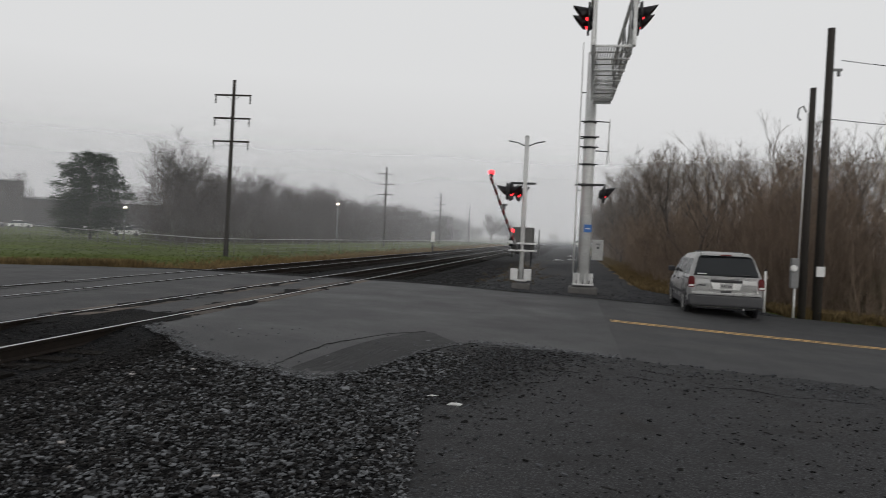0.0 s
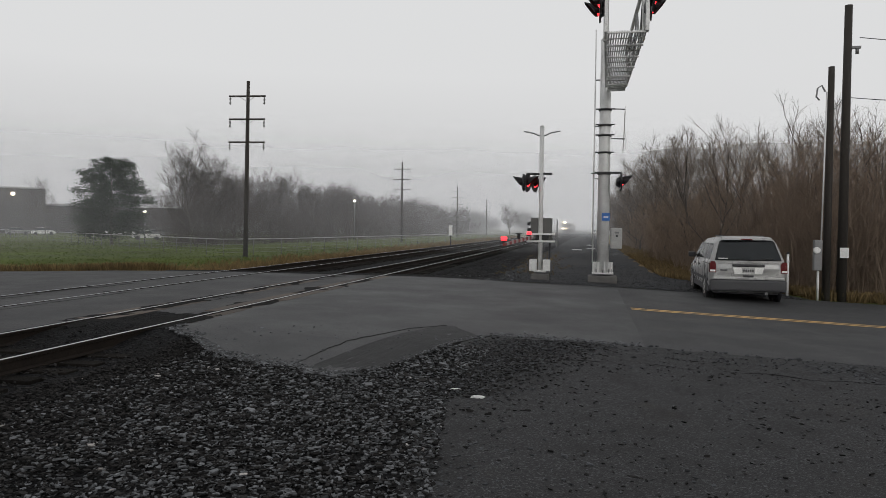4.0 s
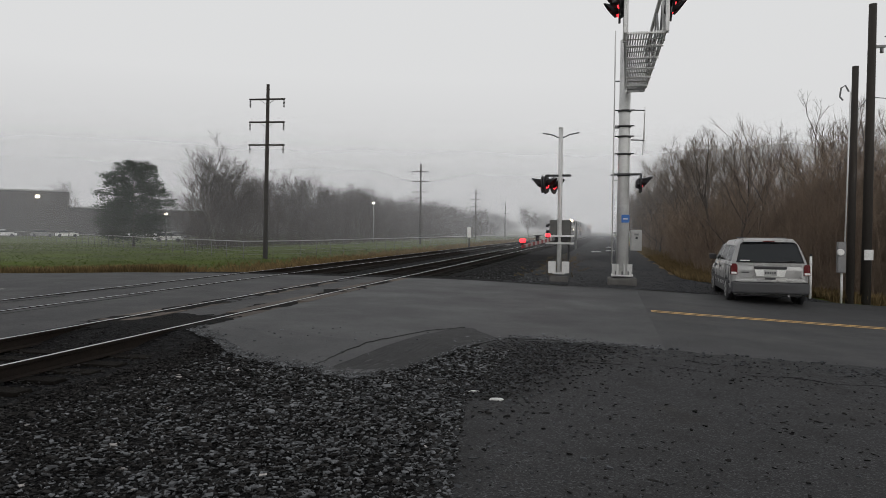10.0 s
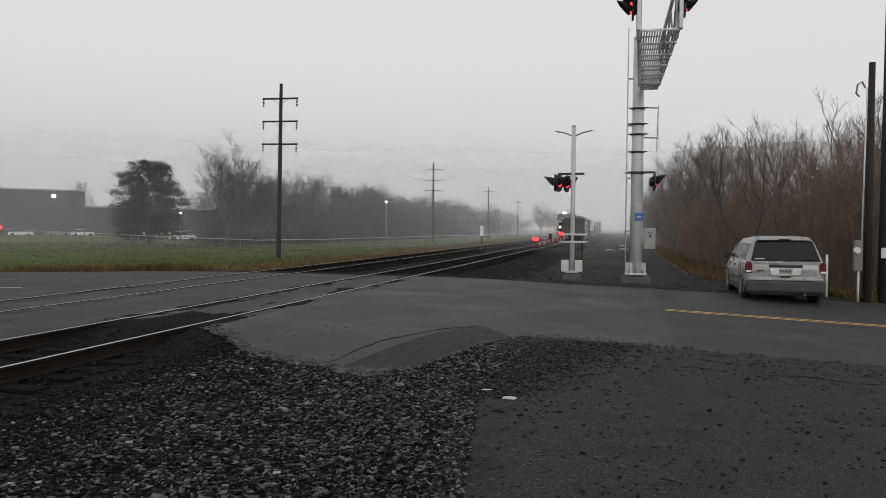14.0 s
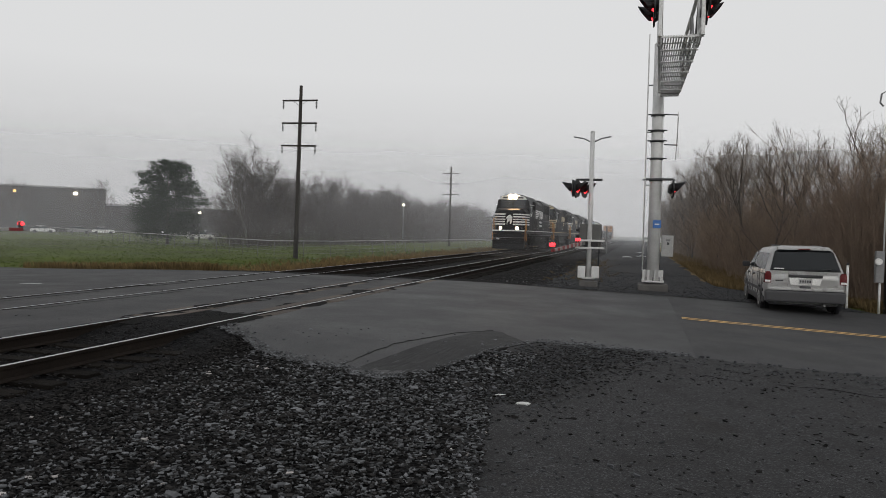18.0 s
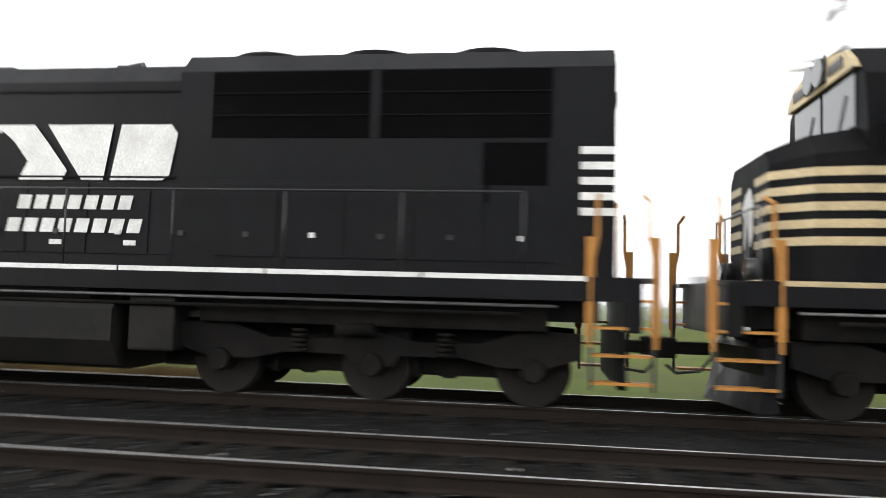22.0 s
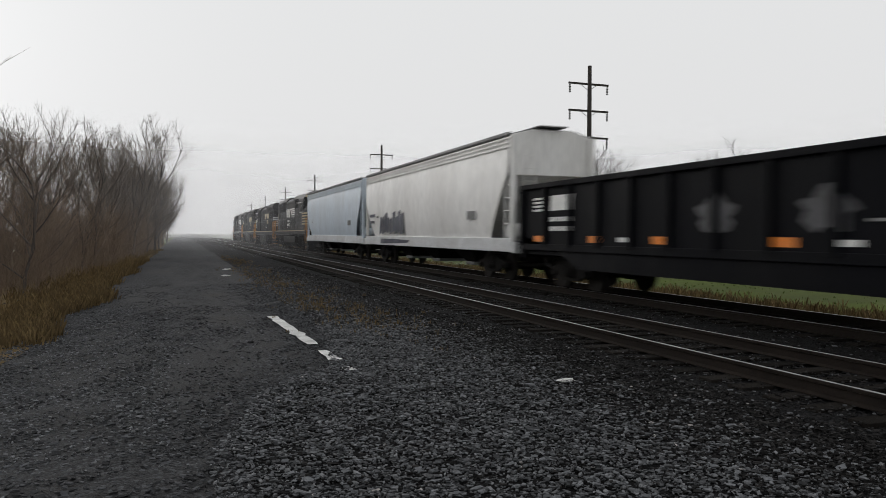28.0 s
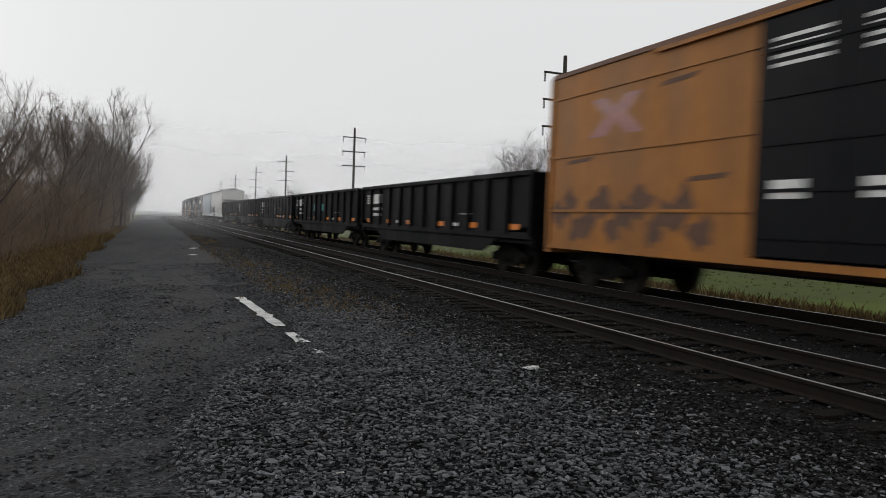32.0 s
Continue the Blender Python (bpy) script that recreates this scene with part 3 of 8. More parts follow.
def words(text, size, m, material, parent, name="lettering"):
    """Text as a mesh, standing in the xy plane of m."""
    cu = bpy.data.curves.new("text", "FONT")
    cu.body, cu.size, cu.extrude, cu.align_x = text, size, 0.004, "CENTER"
    tmp = new("text", cu)
    bpy.context.view_layer.update()
    me = bpy.data.meshes.new_from_object(tmp.evaluated_get(bpy.context.evaluated_depsgraph_get()))
    bpy.data.objects.remove(tmp)
    me.materials.clear()
    me.materials.append(material)
    ob = new(name, me)
    ob.parent = parent
    ob.matrix_basis = m
    return ob


def wheelset(parent, y, r, name="wheelset"):
    """An axle with two flanged wheels, about its own centre."""
    key = "wheelset%.2f" % r
    if key not in cache:
        bm = bmesh.new()
        tube(bm, (-0.95, 0, 0), (0.95, 0, 0), 0.09, n=10)
        for s in (-1, 1):
            tube(bm, (s * 0.69, 0, 0), (s * 0.72, 0, 0), r + 0.028, n=28)
            tube(bm, (s * 0.72, 0, 0), (s * 0.83, 0, 0), r, r - 0.01, 28)
            tube(bm, (s * 0.83, 0, 0), (s * 0.86, 0, 0), 0.17, 0.14, 14)
            for k in range(5):
                a = k * 2 * math.pi / 5
                c = Vector((s * 0.832, math.cos(a) * r * 0.62, math.sin(a) * r * 0.62))
                tube(bm, c, c + Vector((s * 0.012, 0, 0)), 0.055, n=8)
        ob = part(name, bm, M["steel"], parent)
        cache[key] = ob.data
    else:
        ob = new(name, cache[key])
        ob.parent = parent
    ob.location = (0, y, r)
    spinners.append((ob, y, r))
    return ob


cache = {}


def loco_truck(loco, yc):
    bm = bmesh.new()
    box(bm, -0.95, 0.95, -0.5, 0.5, 0.7, 1.25)
    t = part("truck", bm, M["truckgrey"], loco, "grimy cast steel three-axle truck")
    t.location = (0, yc, 0)
    prof = [(-2.9, 0.7), (-2.9, 1.04), (-2.2, 1.08), (-1.5, 0.86), (-0.6, 0.86), (0, 1.0), (0.6, 0.86), (1.5, 0.86), (2.2, 1.08), (2.9, 1.04), (2.9, 0.7), (2.4, 0.55), (1.8, 0.55), (1.3, 0.66), (0.4, 0.66), (0.28, 0.5), (-0.28, 0.5), (-0.4, 0.66), (-1.3, 0.66), (-1.8, 0.55), (-2.4, 0.55)]
    for s in (-1, 1):
        part("side_frame", ex(prof, "x", s * 1.0 - 0.08, s * 1.0 + 0.08), M["truckgrey"], t)
        for y in (-1.05, 1.05):
            part("brake_shoe", bx(s * 0.75 - 0.06, s * 0.75 + 0.06, y - 0.5, y - 0.42, 0.35, 0.75), M["truckgrey"], t)
            part("traction_motor", rod((s * 0.1, y, 0.62), (s * 0.65, y, 0.62), 0.3, n=12), M["truckgrey"], t)
    for y in (-2.25, 0, 2.25):
        wheelset(t, y, 0.508)
        for s in (-1, 1):
            b = rod((s * 1.08, y, 0.52), (s * 1.2, y, 0.52), 0.17, 0.14, 12)
            part("axle_box", b, M["truckgrey"], t)
    for s in (-1, 1):
        for y in (-1.05, 1.05):
            bm = bmesh.new()
            for k in range(5):
                tube(bm, (s * 1.14, y, 0.68 + k * 0.07), (s * 1.14, y, 0.72 + k * 0.07), 0.1, n=10)
            part("spring", bm, M["truckgrey"], t)
        part("brake_cylinder", rod((s * 1.16, -0.5, 1.02), (s * 1.16, 0.05, 1.02), 0.1, n=12), M["truckgrey"], t)
    return t


def coupler(parent, y, s):
    bm = bmesh.new()
    box(bm, -0.1, 0.1, min(y, y + s * 0.75), max(y, y + s * 0.75), 0.76, 0.94, bevel=0.02)
    box(bm, -0.19, 0.16, y + s * 0.62 - 0.14, y + s * 0.62 + 0.14, 0.7, 1.0, bevel=0.04)
    part("coupler", bm, M["truckgrey"], parent)
    part("air_hose", pipe([(0.35, y, 0.8), (0.37, y + s * 0.2, 0.55), (0.25, y + s * 0.5, 0.5), (0.1, y + s * 0.62, 0.6)], 0.025), M["black"], parent)


def stripes(parent, x, y0, y1, z0, z1, mat, count=5, slant=0.0, side=1):
    """Painted bands on a side wall at x."""
    h = (z1 - z0) / (count * 2 - 1)
    for k in range(count):
        a = z0 + 2 * h * k
        d = slant * (a - z0)
        bm = ex([(y0, a), (y1 + d, a), (y1 + d + slant * h, a + h), (y0, a + h)], "x", x, x + side * 0.004)
        part("painted_stripe", bm, mat, parent)


def emblem(parent, x, y0, z0, scale, mat, side=1):
    """Mane-like bands, a solid slanting figure and two bars below, on a hood side."""
    s = scale
    for k in range(5):
        z = z0 + s * (0.72 - 0.155 * k)
        w = 2.6 - 0.18 * k
        part("painted_stripe", ex([(y0, z - 0.1 * s), (y0 + s * (w - 0.12), z - 0.1 * s), (y0 + s * w, z), (y0 + 0.03 * s, z)], "x", x, x + side * 0.004), mat, parent)
    y = y0 + 2.9 * s
    fig = [[(-0.5, 0.72), (0.1, 0.72), (0.3, 0.5), (0.62, 0.12), (0.55, 0.0), (-0.1, 0.0), (0.02, 0.24), (-0.2, 0.5)],
           [(0.3, 0.72), (1.28, 0.72), (1.16, 0.0), (0.84, 0.0)],
           [(1.4, 0.72), (2.12, 0.72), (2.22, 0.6), (2.12, 0.06), (2.02, 0.0), (1.26, 0.0)]]
    for poly in fig:
        part("emblem_figure", ex([(y + s * a, z0 + s * b) for a, b in poly], "x", x, x + side * 0.004), mat, parent)
    for k, (a, w) in enumerate(((0.15, 1.75), (0.0, 2.05))):
        z = z0 - s * (0.2 + 0.3 * k)
        n = 7 + k
        for i in range(n):
            u = y + s * (a - 0.25 + w * i / n)
            part("lettering_bar", ex([(u, z - 0.18 * s), (u + s * w / n * 0.74, z - 0.18 * s), (u + s * (w / n * 0.74 + 0.04), z), (u + 0.04 * s, z)], "x", x, x + side * 0.004), mat, parent)


def handrails(parent, ys, z0, z1, x, mat, ends=True):
    for y in ys:
        part("stanchion", rod((x, y, z0), (x, y, z1), 0.017, n=6), mat, parent)
    part("handrail", rod((x, ys[0], z1), (x, ys[-1], z1), 0.017, n=6), mat, parent)


def steps_at(parent, y, x, s, mat):
    """A four-tread step well with coloured edges, at a corner."""
    bm = bmesh.new()
    box(bm, min(x, x - s * 0.06), max(x, x - s * 0.06), y - 0.42, y - 0.38, 0.35, 1.8)
    box(bm, min(x, x - s * 0.06), max(x, x - s * 0.06), y + 0.38, y + 0.42, 0.35, 1.8)
    box(bm, x - s * 0.5 if s > 0 else x, x if s > 0 else x + 0.5, y - 0.4, y + 0.4, 1.74, 1.8)
    part("step_well", bm, M["black"], parent)
    for k in range(4):
        z = 0.42 + 0.36 * k
        part("step", bx(min(x, x - s * 0.28), max(x, x - s * 0.28), y - 0.38, y + 0.38, z, z + 0.035), mat, parent)
    for d in (-0.42, 0.42):
        part("grab_rail", pipe([(x, y + d, 0.9), (x, y + d, 1.9), (x - s * 0.02, y + d * 0.8, 2.3), (x - s * 0.03, y + d * 0.8, 2.75), (x - s * 0.3, y + d * 0.7, 2.85)], 0.03), mat, parent)
        part("step_side_panel", bx(min(x - s * 0.03, x), max(x - s * 0.03, x), y + d - 0.06, y + d + 0.06, 1.05, 2.3, bevel=0.01), mat, parent, "orange painted corner panel")


def underframe(loco, stripe, half=10.2):
    bm = bmesh.new()
    box(bm, -1.5, 1.5, -half, half, 1.5, 1.8)
    box(bm, -0.9, 0.9, -half + 0.3, half - 0.3, 1.2, 1.5)
    for y in (-half, half):
        s = 1 if y > 0 else -1
        box(bm, -1.5, 1.5, min(y, y + s * 0.2), max(y, y + s * 0.2), 1.1, 1.8, bevel=0.02)
    part("underframe", bm, M["loco"], loco)
    for a, b in ((-9.4, -4.4), (-3.2, 3.2), (4.4, 9.4)):
        part("underfloor_equipment", bx(-1.2, 1.2, a, b, 1.06, 1.5, bevel=0.05), M["truckgrey"], loco)
    # dark blocks added between the wheels to close the view under the frame
    for y in (-6.9, 6.5):
        part("bolster", bx(-0.62, 0.62, y - 2.9, y + 2.9, 0.36, 1.06, bevel=0.04), M["truckgrey"], loco)
    for s in (-1, 1):
        for y in (-4.2, 3.75):
            part("air_filter_box", bx(min(s * 0.9, s * 1.35), max(s * 0.9, s * 1.35), y - 0.35, y + 0.35, 0.62, 1.42, bevel=0.04), M["tank"], loco)
        part("skirt_pipe", rod((s * 1.38, -9.0, 1.3), (s * 1.38, 9.0, 1.3), 0.03, n=6), M["truckgrey"], loco)
    n = 9
    for s in (-1, 1):
        for k in range(n):
            a = -half + 0.5 + (2 * half - 1) * k / n
            part("sill_stripe", bx(min(s * 1.5, s * 1.506), max(s * 1.5, s * 1.506), a, a + (2 * half - 1) / n - 0.03, 1.745, 1.81), stripe, loco)


def fuel_tank(loco, y0, y1, round_=True):
    prof = [(-1.45, 0.75), (-1.45, 1.2), (-1.35, 1.32), (1.35, 1.32), (1.45, 1.2), (1.45, 0.75), (1.2, 0.38), (0.9, 0.3), (-0.9, 0.3), (-1.2, 0.38)] if round_ else \
        [(-1.48, 0.5), (-1.48, 1.25), (-1.4, 1.36), (1.4, 1.36), (1.48, 1.25), (1.48, 0.5), (1.3, 0.3), (-1.3, 0.3)]
    tank = part("fuel_tank", ex(prof, "y", y0, y1), M["tank"], loco, "dusty grey-black fuel tank slung below the frame")
    part("filler_cap", rod((1.44, 0.4, 1.1), (1.52, 0.4, 1.1), 0.07, n=10), M["galv_dark"], tank)
    part("sight_glass", bx(1.45, 1.47, -0.6, -0.5, 0.85, 1.1), M["black"], tank)
    for s in (-1, 1):
        part("air_reservoir", rod((s * 1.25, y0 + 0.4, 1.47), (s * 1.25, y1 - 0.4, 1.47), 0.16, n=14), M["tank"], loco)
        part("pipe_run", rod((s * 1.4, -9.5, 1.42), (s * 1.4, 9.5, 1.42), 0.022, n=6), M["galv_dark"], loco)


def cab_and_nose(loco, mat, stripe, y_nose, y_cab, y_rear, lights, y_steps=0.35):
    """A wide safety cab with its nose, windows, lamps and the striped front."""
    cab = part("cab", ex([(-1.5, 1.8), (-1.5, 3.7), (-1.42, 4.36), (-1.05, 4.78), (-0.5, 4.87), (0.5, 4.87), (1.05, 4.78), (1.42, 4.36), (1.5, 3.7), (1.5, 1.8)], "y", y_cab, y_rear), mat, loco, "black wide safety cab")
    bm = bmesh.new()
    back = [(-1.5, 1.8), (-1.5, 3.4), (-1.2, 3.72), (1.2, 3.72), (1.5, 3.4), (1.5, 1.8)]
    front = [(-1.0, 1.8), (-1.0, 3.3), (-0.8, 3.5), (0.8, 3.5), (1.0, 3.3), (1.0, 1.8)]
    va = [bm.verts.new((x, y_cab, z)) for x, z in back]
    vm = [bm.verts.new((x, y_nose + 0.45, z)) for x, z in [(-1.4, 1.8), (-1.4, 3.36), (-1.1, 3.64), (1.1, 3.64), (1.4, 3.36), (1.4, 1.8)]]
    vf = [bm.verts.new((x, y_nose, z)) for x, z in front]
    for p, q in ((va, vm), (vm, vf)):
        for i in range(6):
            bm.faces.new((p[i], p[(i + 1) % 6], q[(i + 1) % 6], q[i]))
    bm.faces.new(vf)
    bmesh.ops.recalc_face_normals(bm, faces=bm.faces[:])
    nose = part("nose", bm, mat, loco, "short black nose with pale horizontal stripes")
    # windscreen panes, raked between nose top and roof
    for x0, x1 in ((-1.15, -0.05), (0.05, 1.15)):
        pane = part("windscreen", bx(x0, x1, y_cab - 0.02, y_cab + 0.0, 3.76, 4.44, bevel=0.006), M["cabglass"], cab)
        part("wiper", rod(((x0 + x1) / 2, y_cab - 0.035, 3.72), ((x0 + x1) / 2 + 0.3, y_cab - 0.035, 4.2), 0.01, n=5), M["black"], pane)
    part("brow", ex([(-1.3, 4.47), (1.3, 4.47), (1.2, 4.6), (1.0, 4.76), (0.5, 4.85), (-0.5, 4.85), (-1.0, 4.76), (-1.2, 4.6)], "y", y_cab - 0.09, y_cab), stripe, cab, "pale painted brow above the windscreen")
    part("headlight_housing", bx(-0.4, 0.4, y_cab - 0.12, y_cab - 0.091, 4.52, 4.9, bevel=0.01), M["black"], cab)
    for s in (-1, 1):
        part("number_board", bx(s * 0.72 - 0.24, s * 0.72 + 0.24, y_cab - 0.11, y_cab - 0.091, 4.56, 4.7), M["black"], cab)
        for a, b in ((y_cab + 0.35, y_cab + 1.0), (y_cab + 1.1, y_cab + 1.75)):
            part("side_window", bx(min(s * 1.5, s * 1.49) - (0.012 if s < 0 else -0.0), max(s * 1.5, s * 1.49) + (0.012 if s > 0 else 0), a, b, 3.3, 3.92, bevel=0.005), M["cabglass"], cab)
            part("window_frame", bx(min(s * 1.502, s * 1.51), max(s * 1.502, s * 1.51), a - 0.04, b + 0.04, 3.24, 3.29), M["galv"], cab)
        part("sun_visor", bx(min(s * 1.5, s * 1.66), max(s * 1.5, s * 1.66), y_cab + 0.3, y_rear - 0.3, 4.02, 4.05), M["galv"], cab)
        part("mirror", bx(s * 1.58 - 0.03, s * 1.58 + 0.03, y_cab + 0.2, y_cab + 0.26, 3.4, 3.8), M["black"], cab)
        # stripes wrap from the front on to the sides of the nose
        stripes(nose, s * 1.5, y_cab - 0.02, y_cab + 0.55, 2.25, 3.2, stripe, 5, -0.15, s)
        bmn = bmesh.new()
        h = 0.95 / 9
        for k in range(5):
            z = 2.25 + 2 * h * k
            q = [(s * 1.404, y_nose + 0.45), (s * 1.506, y_cab), (s * 1.0, y_nose)]
            vs = [bmn.verts.new((s * 1.004, y_nose - 0.003, z)), bmn.verts.new((s * 1.404, y_nose + 0.447, z)), bmn.verts.new((s * 1.506, y_cab, z)),
                  bmn.verts.new((s * 1.506, y_cab, z + h)), bmn.verts.new((s * 1.404, y_nose + 0.447, z + h)), bmn.verts.new((s * 1.004, y_nose - 0.003, z + h))]
            bmn.faces.new((vs[0], vs[1], vs[4], vs[5]))
            bmn.faces.new((vs[1], vs[2], vs[3], vs[4]))
        part("painted_stripe", bmn, stripe, nose)
    h = 0.95 / 9
    for k in range(5):
        z = 2.25 + 2 * h * k
        part("painted_stripe", bx(-1.0, -0.36, y_nose - 0.006, y_nose, z, z + h), stripe, nose)
        part("painted_stripe", bx(0.34, 1.0, y_nose - 0.006, y_nose, z, z + h), stripe, nose)
    part("front_emblem", ex([(-0.22, 2.27), (-0.1, 2.5), (0.02, 2.62), (0.12, 2.3), (0.24, 2.45), (0.26, 2.9), (0.12, 3.12), (-0.1, 3.05), (-0.3, 2.85), (-0.2, 2.7)], "y", y_nose - 0.008, y_nose), M["galv"], nose, "grey emblem shape")
    part("nose_door", bx(-0.38, 0.38, y_nose - 0.02, y_nose - 0.0, 1.85, 2.2, bevel=0.004), mat, nose)
    # platform, pilot and lamps
    part("anticlimber", bx(-1.45, 1.45, y_nose - 0.24, y_nose + 0.1, 1.62, 1.82, bevel=0.03), M["loco"], loco)
    part("front_sill_stripe", bx(-1.45, 1.45, y_nose - 0.248, y_nose - 0.24, 1.72, 1.82), stripe, loco)
    bm = bmesh.new()
    cols = []
    for x in (-1.42, -0.7, 0.0, 0.7, 1.42):
        lead = 0.28 + 0.34 * (1 - abs(x) / 1.42)
        cols.append([bm.verts.new((x, y_nose - d, z)) for d, z in ((0.05, 0.98), (lead * 0.75, 0.95), (lead * 0.55, 0.6), (lead, 0.14), (0.0, 0.14))])
    for p, q in zip(cols, cols[1:]):
        for i in range(5):
            bm.faces.new((p[i], q[i], q[(i + 1) % 5], p[(i + 1) % 5]))
    bm.faces.new(cols[0])
    bm.faces.new(cols[-1][::-1])
    bmesh.ops.recalc_face_normals(bm, faces=bm.faces[:])
    part("snow_plough", bm, M["loco"], loco, "scuffed dark pilot plough")
    for s in (-1, 1):
        lamp = part("ditch_light", rod((s * 0.75, y_nose - 0.2, 1.98), (s * 0.75, y_nose - 0.04, 1.98), 0.14, n=14), M["black"], loco)
        part("lens", rod((s * 0.75, y_nose - 0.23, 1.98), (s * 0.75, y_nose - 0.2, 1.98), 0.12, 0.125, 14), M["lamp_white"] if lights else M["cabglass"], lamp)
    for s in (-1, 1):
        part("headlight", rod((s * 0.19, y_cab - 0.16, 4.71), (s * 0.19, y_cab - 0.12, 4.71), 0.2, n=16), M["lamp_white"] if lights else M["cabglass"], cab)
    for x in (-1.2, -0.6, 0.6, 1.2):
        part("stanchion", rod((x, y_nose - 0.18, 1.8), (x, y_nose - 0.18, 2.75), 0.018, n=6), M["galv_dark"], loco)
    part("handrail", pipe([(-1.2, y_nose - 0.18, 2.75), (1.2, y_nose - 0.18, 2.75)], 0.018), M["galv_dark"], loco)
    part("uncoupling_lever", rod((-1.4, y_nose - 0.4, 1.15), (1.4, y_nose - 0.4, 1.15), 0.018, n=6), M["galv_dark"], loco)
    for s in (-1, 1):
        steps_at(loco, y_nose + y_steps, s * 1.48, s, M["handrail"])
    part("horn", bx(-0.5, -0.1, y_cab + 1.2, y_cab + 1.6, 4.86, 5.02, bevel=0.03), M["black"], cab)
    part("antenna", rod((0.4, y_cab + 0.9, 4.85), (0.4, y_cab + 0.9, 5.2), 0.015, n=5), M["black"], cab)
    part("air_conditioner", bx(-0.6, 0.6, y_cab + 1.7, y_cab + 2.3, 4.84, 4.97, bevel=0.04), mat, cab)
    return cab


def emd_locomotive(stripe, label, number="", lights=False, lettering=None):
    """A six-axle hood locomotive with three roof fans over long radiator grilles; its front is at -y."""
    loco = thing("diesel_locomotive", pose(FAR, 0, 0), label, "locomotive", "locomotives")
    letter = lettering or stripe
    underframe(loco, stripe, 10.4)
    cab = cab_and_nose(loco, M["loco"], stripe, -11.0, -9.15, -6.5, lights)
    W = 1.07
    sec = lambda w, top: [(-w, 1.8), (-w, top - 0.3), (-w + 0.28, top), (w - 0.28, top), (w, top - 0.3), (w, 1.8)]
    part("inertial_filter", ex(sec(1.22, 4.84), "y", -6.49, -3.6), M["loco"], loco)
    part("brake_hatch", ex(sec(W + 0.02, 4.9), "y", -3.6, -0.95), M["loco"], loco, "raised dynamic brake hatch")
    hood = part("engine_hood", ex(sec(W, 4.74), "y", -3.6, 3.9), M["loco"], loco, "long black engine hood with access doors")
    rad = part("radiator_hood", ex(sec(W + 0.03, 4.86), "y", 3.9, 10.28), M["loco"], loco)
    for s in (-1, 1):
        side = lambda x, d: (min(s * x, s * (x + d)), max(s * x, s * (x + d)))
        for a, b in ((4.42, 6.8), (6.95, 9.4)):
            x0, x1 = side(W + 0.03, 0.012)
            g = part("radiator_grille", bx(x0, x1, a, b, 3.62, 4.54), M["grille"], rad)
            for k in range(1, 3):
                z = 3.62 + 0.31 * k
                part("grille_bar", bx(*side(W + 0.042, 0.012), a, b, z - 0.008, z + 0.008), M["loco_worn"], g)
        x0, x1 = side(1.22, 0.012)
        for a, b, z0, z1 in ((-6.3, -5.1, 3.75, 4.45), (-4.95, -3.7, 3.75, 4.5)):
            part("intake_grille", bx(x0, x1, a, b, z0, z1), M["grille"], loco)
        for a, z0, z1 in ((-6.3, 2.0, 2.7), (-6.3, 2.85, 3.5), (-4.9, 2.0, 2.7), (-4.9, 2.85, 3.5)):
            part("equipment_door", bx(x0, x1, a, a + 1.15, z0, z1, bevel=0.004), M["loco"], loco)
        part("brake_grid", bx(*side(W + 0.02, 0.012), -3.45, -2.1, 3.7, 4.5), M["grille"], loco)
        for k in range(4):
            part("louvre", bx(*side(W + 0.014, 0.02), -2.9, -2.2, 2.5 + 0.07 * k, 2.53 + 0.07 * k), M["grille"], loco)
            part("louvre", bx(*side(W + 0.014, 0.02), -1.6, -0.9, 2.5 + 0.07 * k, 2.53 + 0.07 * k), M["grille"], loco)
        for y in (-6.2, -4.8):
            for zz in (2.32, 3.15):
                part("door_handle", bx(*side(1.234, 0.02), y + 0.2, y + 0.75, zz, zz + 0.03), M["galv_dark"], loco)
        part("side_band", bx(*side(W, 0.02), -3.6, 4.0, 4.28, 4.31), M["loco_worn"], hood)
        # engine room doors in a row
        for k in range(13):
            y = -3.45 + k * 1.0
            x0, x1 = side(W + (0.03 if y > 3.6 else 0), 0.014)
            d = part("access_door", bx(x0, x1, y, y + 0.93, 1.98, 2.98, bevel=0.005), M["loco"], hood)
            part("door_latch", bx(*side(W + 0.02, 0.035), y + 0.42, y + 0.5, 2.25, 2.32), M["lettering"] if k % 3 == 0 else M["black"], d)
        part("hood_seam", bx(*side(W, 0.03), -3.6, 9.4, 3.05, 3.08), M["loco_worn"], hood)
        part("vent_panel", bx(*side(W + 0.03, 0.012), 8.45, 9.35, 2.75, 3.55), M["grille"], rad)
        emblem(hood, s * (W + 0.022), -1.75, 3.02, 1.1, letter, s)
        stripes(rad, s * (W + 0.034), 9.8, 10.28, 2.6, 3.5, stripe, 5, 0, s)
        handrails(loco, [-5.9 + 1.66 * k for k in range(10)], 1.8, 2.85, s * 1.46, M["black"])
        steps_at(loco, 10.35, s * 1.48, s, M["handrail"])
        for y, zz in ((-1.9, 2.05), (0.1, 2.1), (1.9, 2.1), (3.1, 2.1)):
            part("data_plate", bx(*side(W + 0.02, 0.006), y, y + 0.2, zz, zz + 0.07), M["lettering"], hood)
    for k in range(3):
        part("radiator_fan", rod((0, 4.95 + 1.75 * k, 4.84), (0, 4.95 + 1.75 * k, 4.98), 0.72, 0.66, 20), M["loco_worn"], rad)
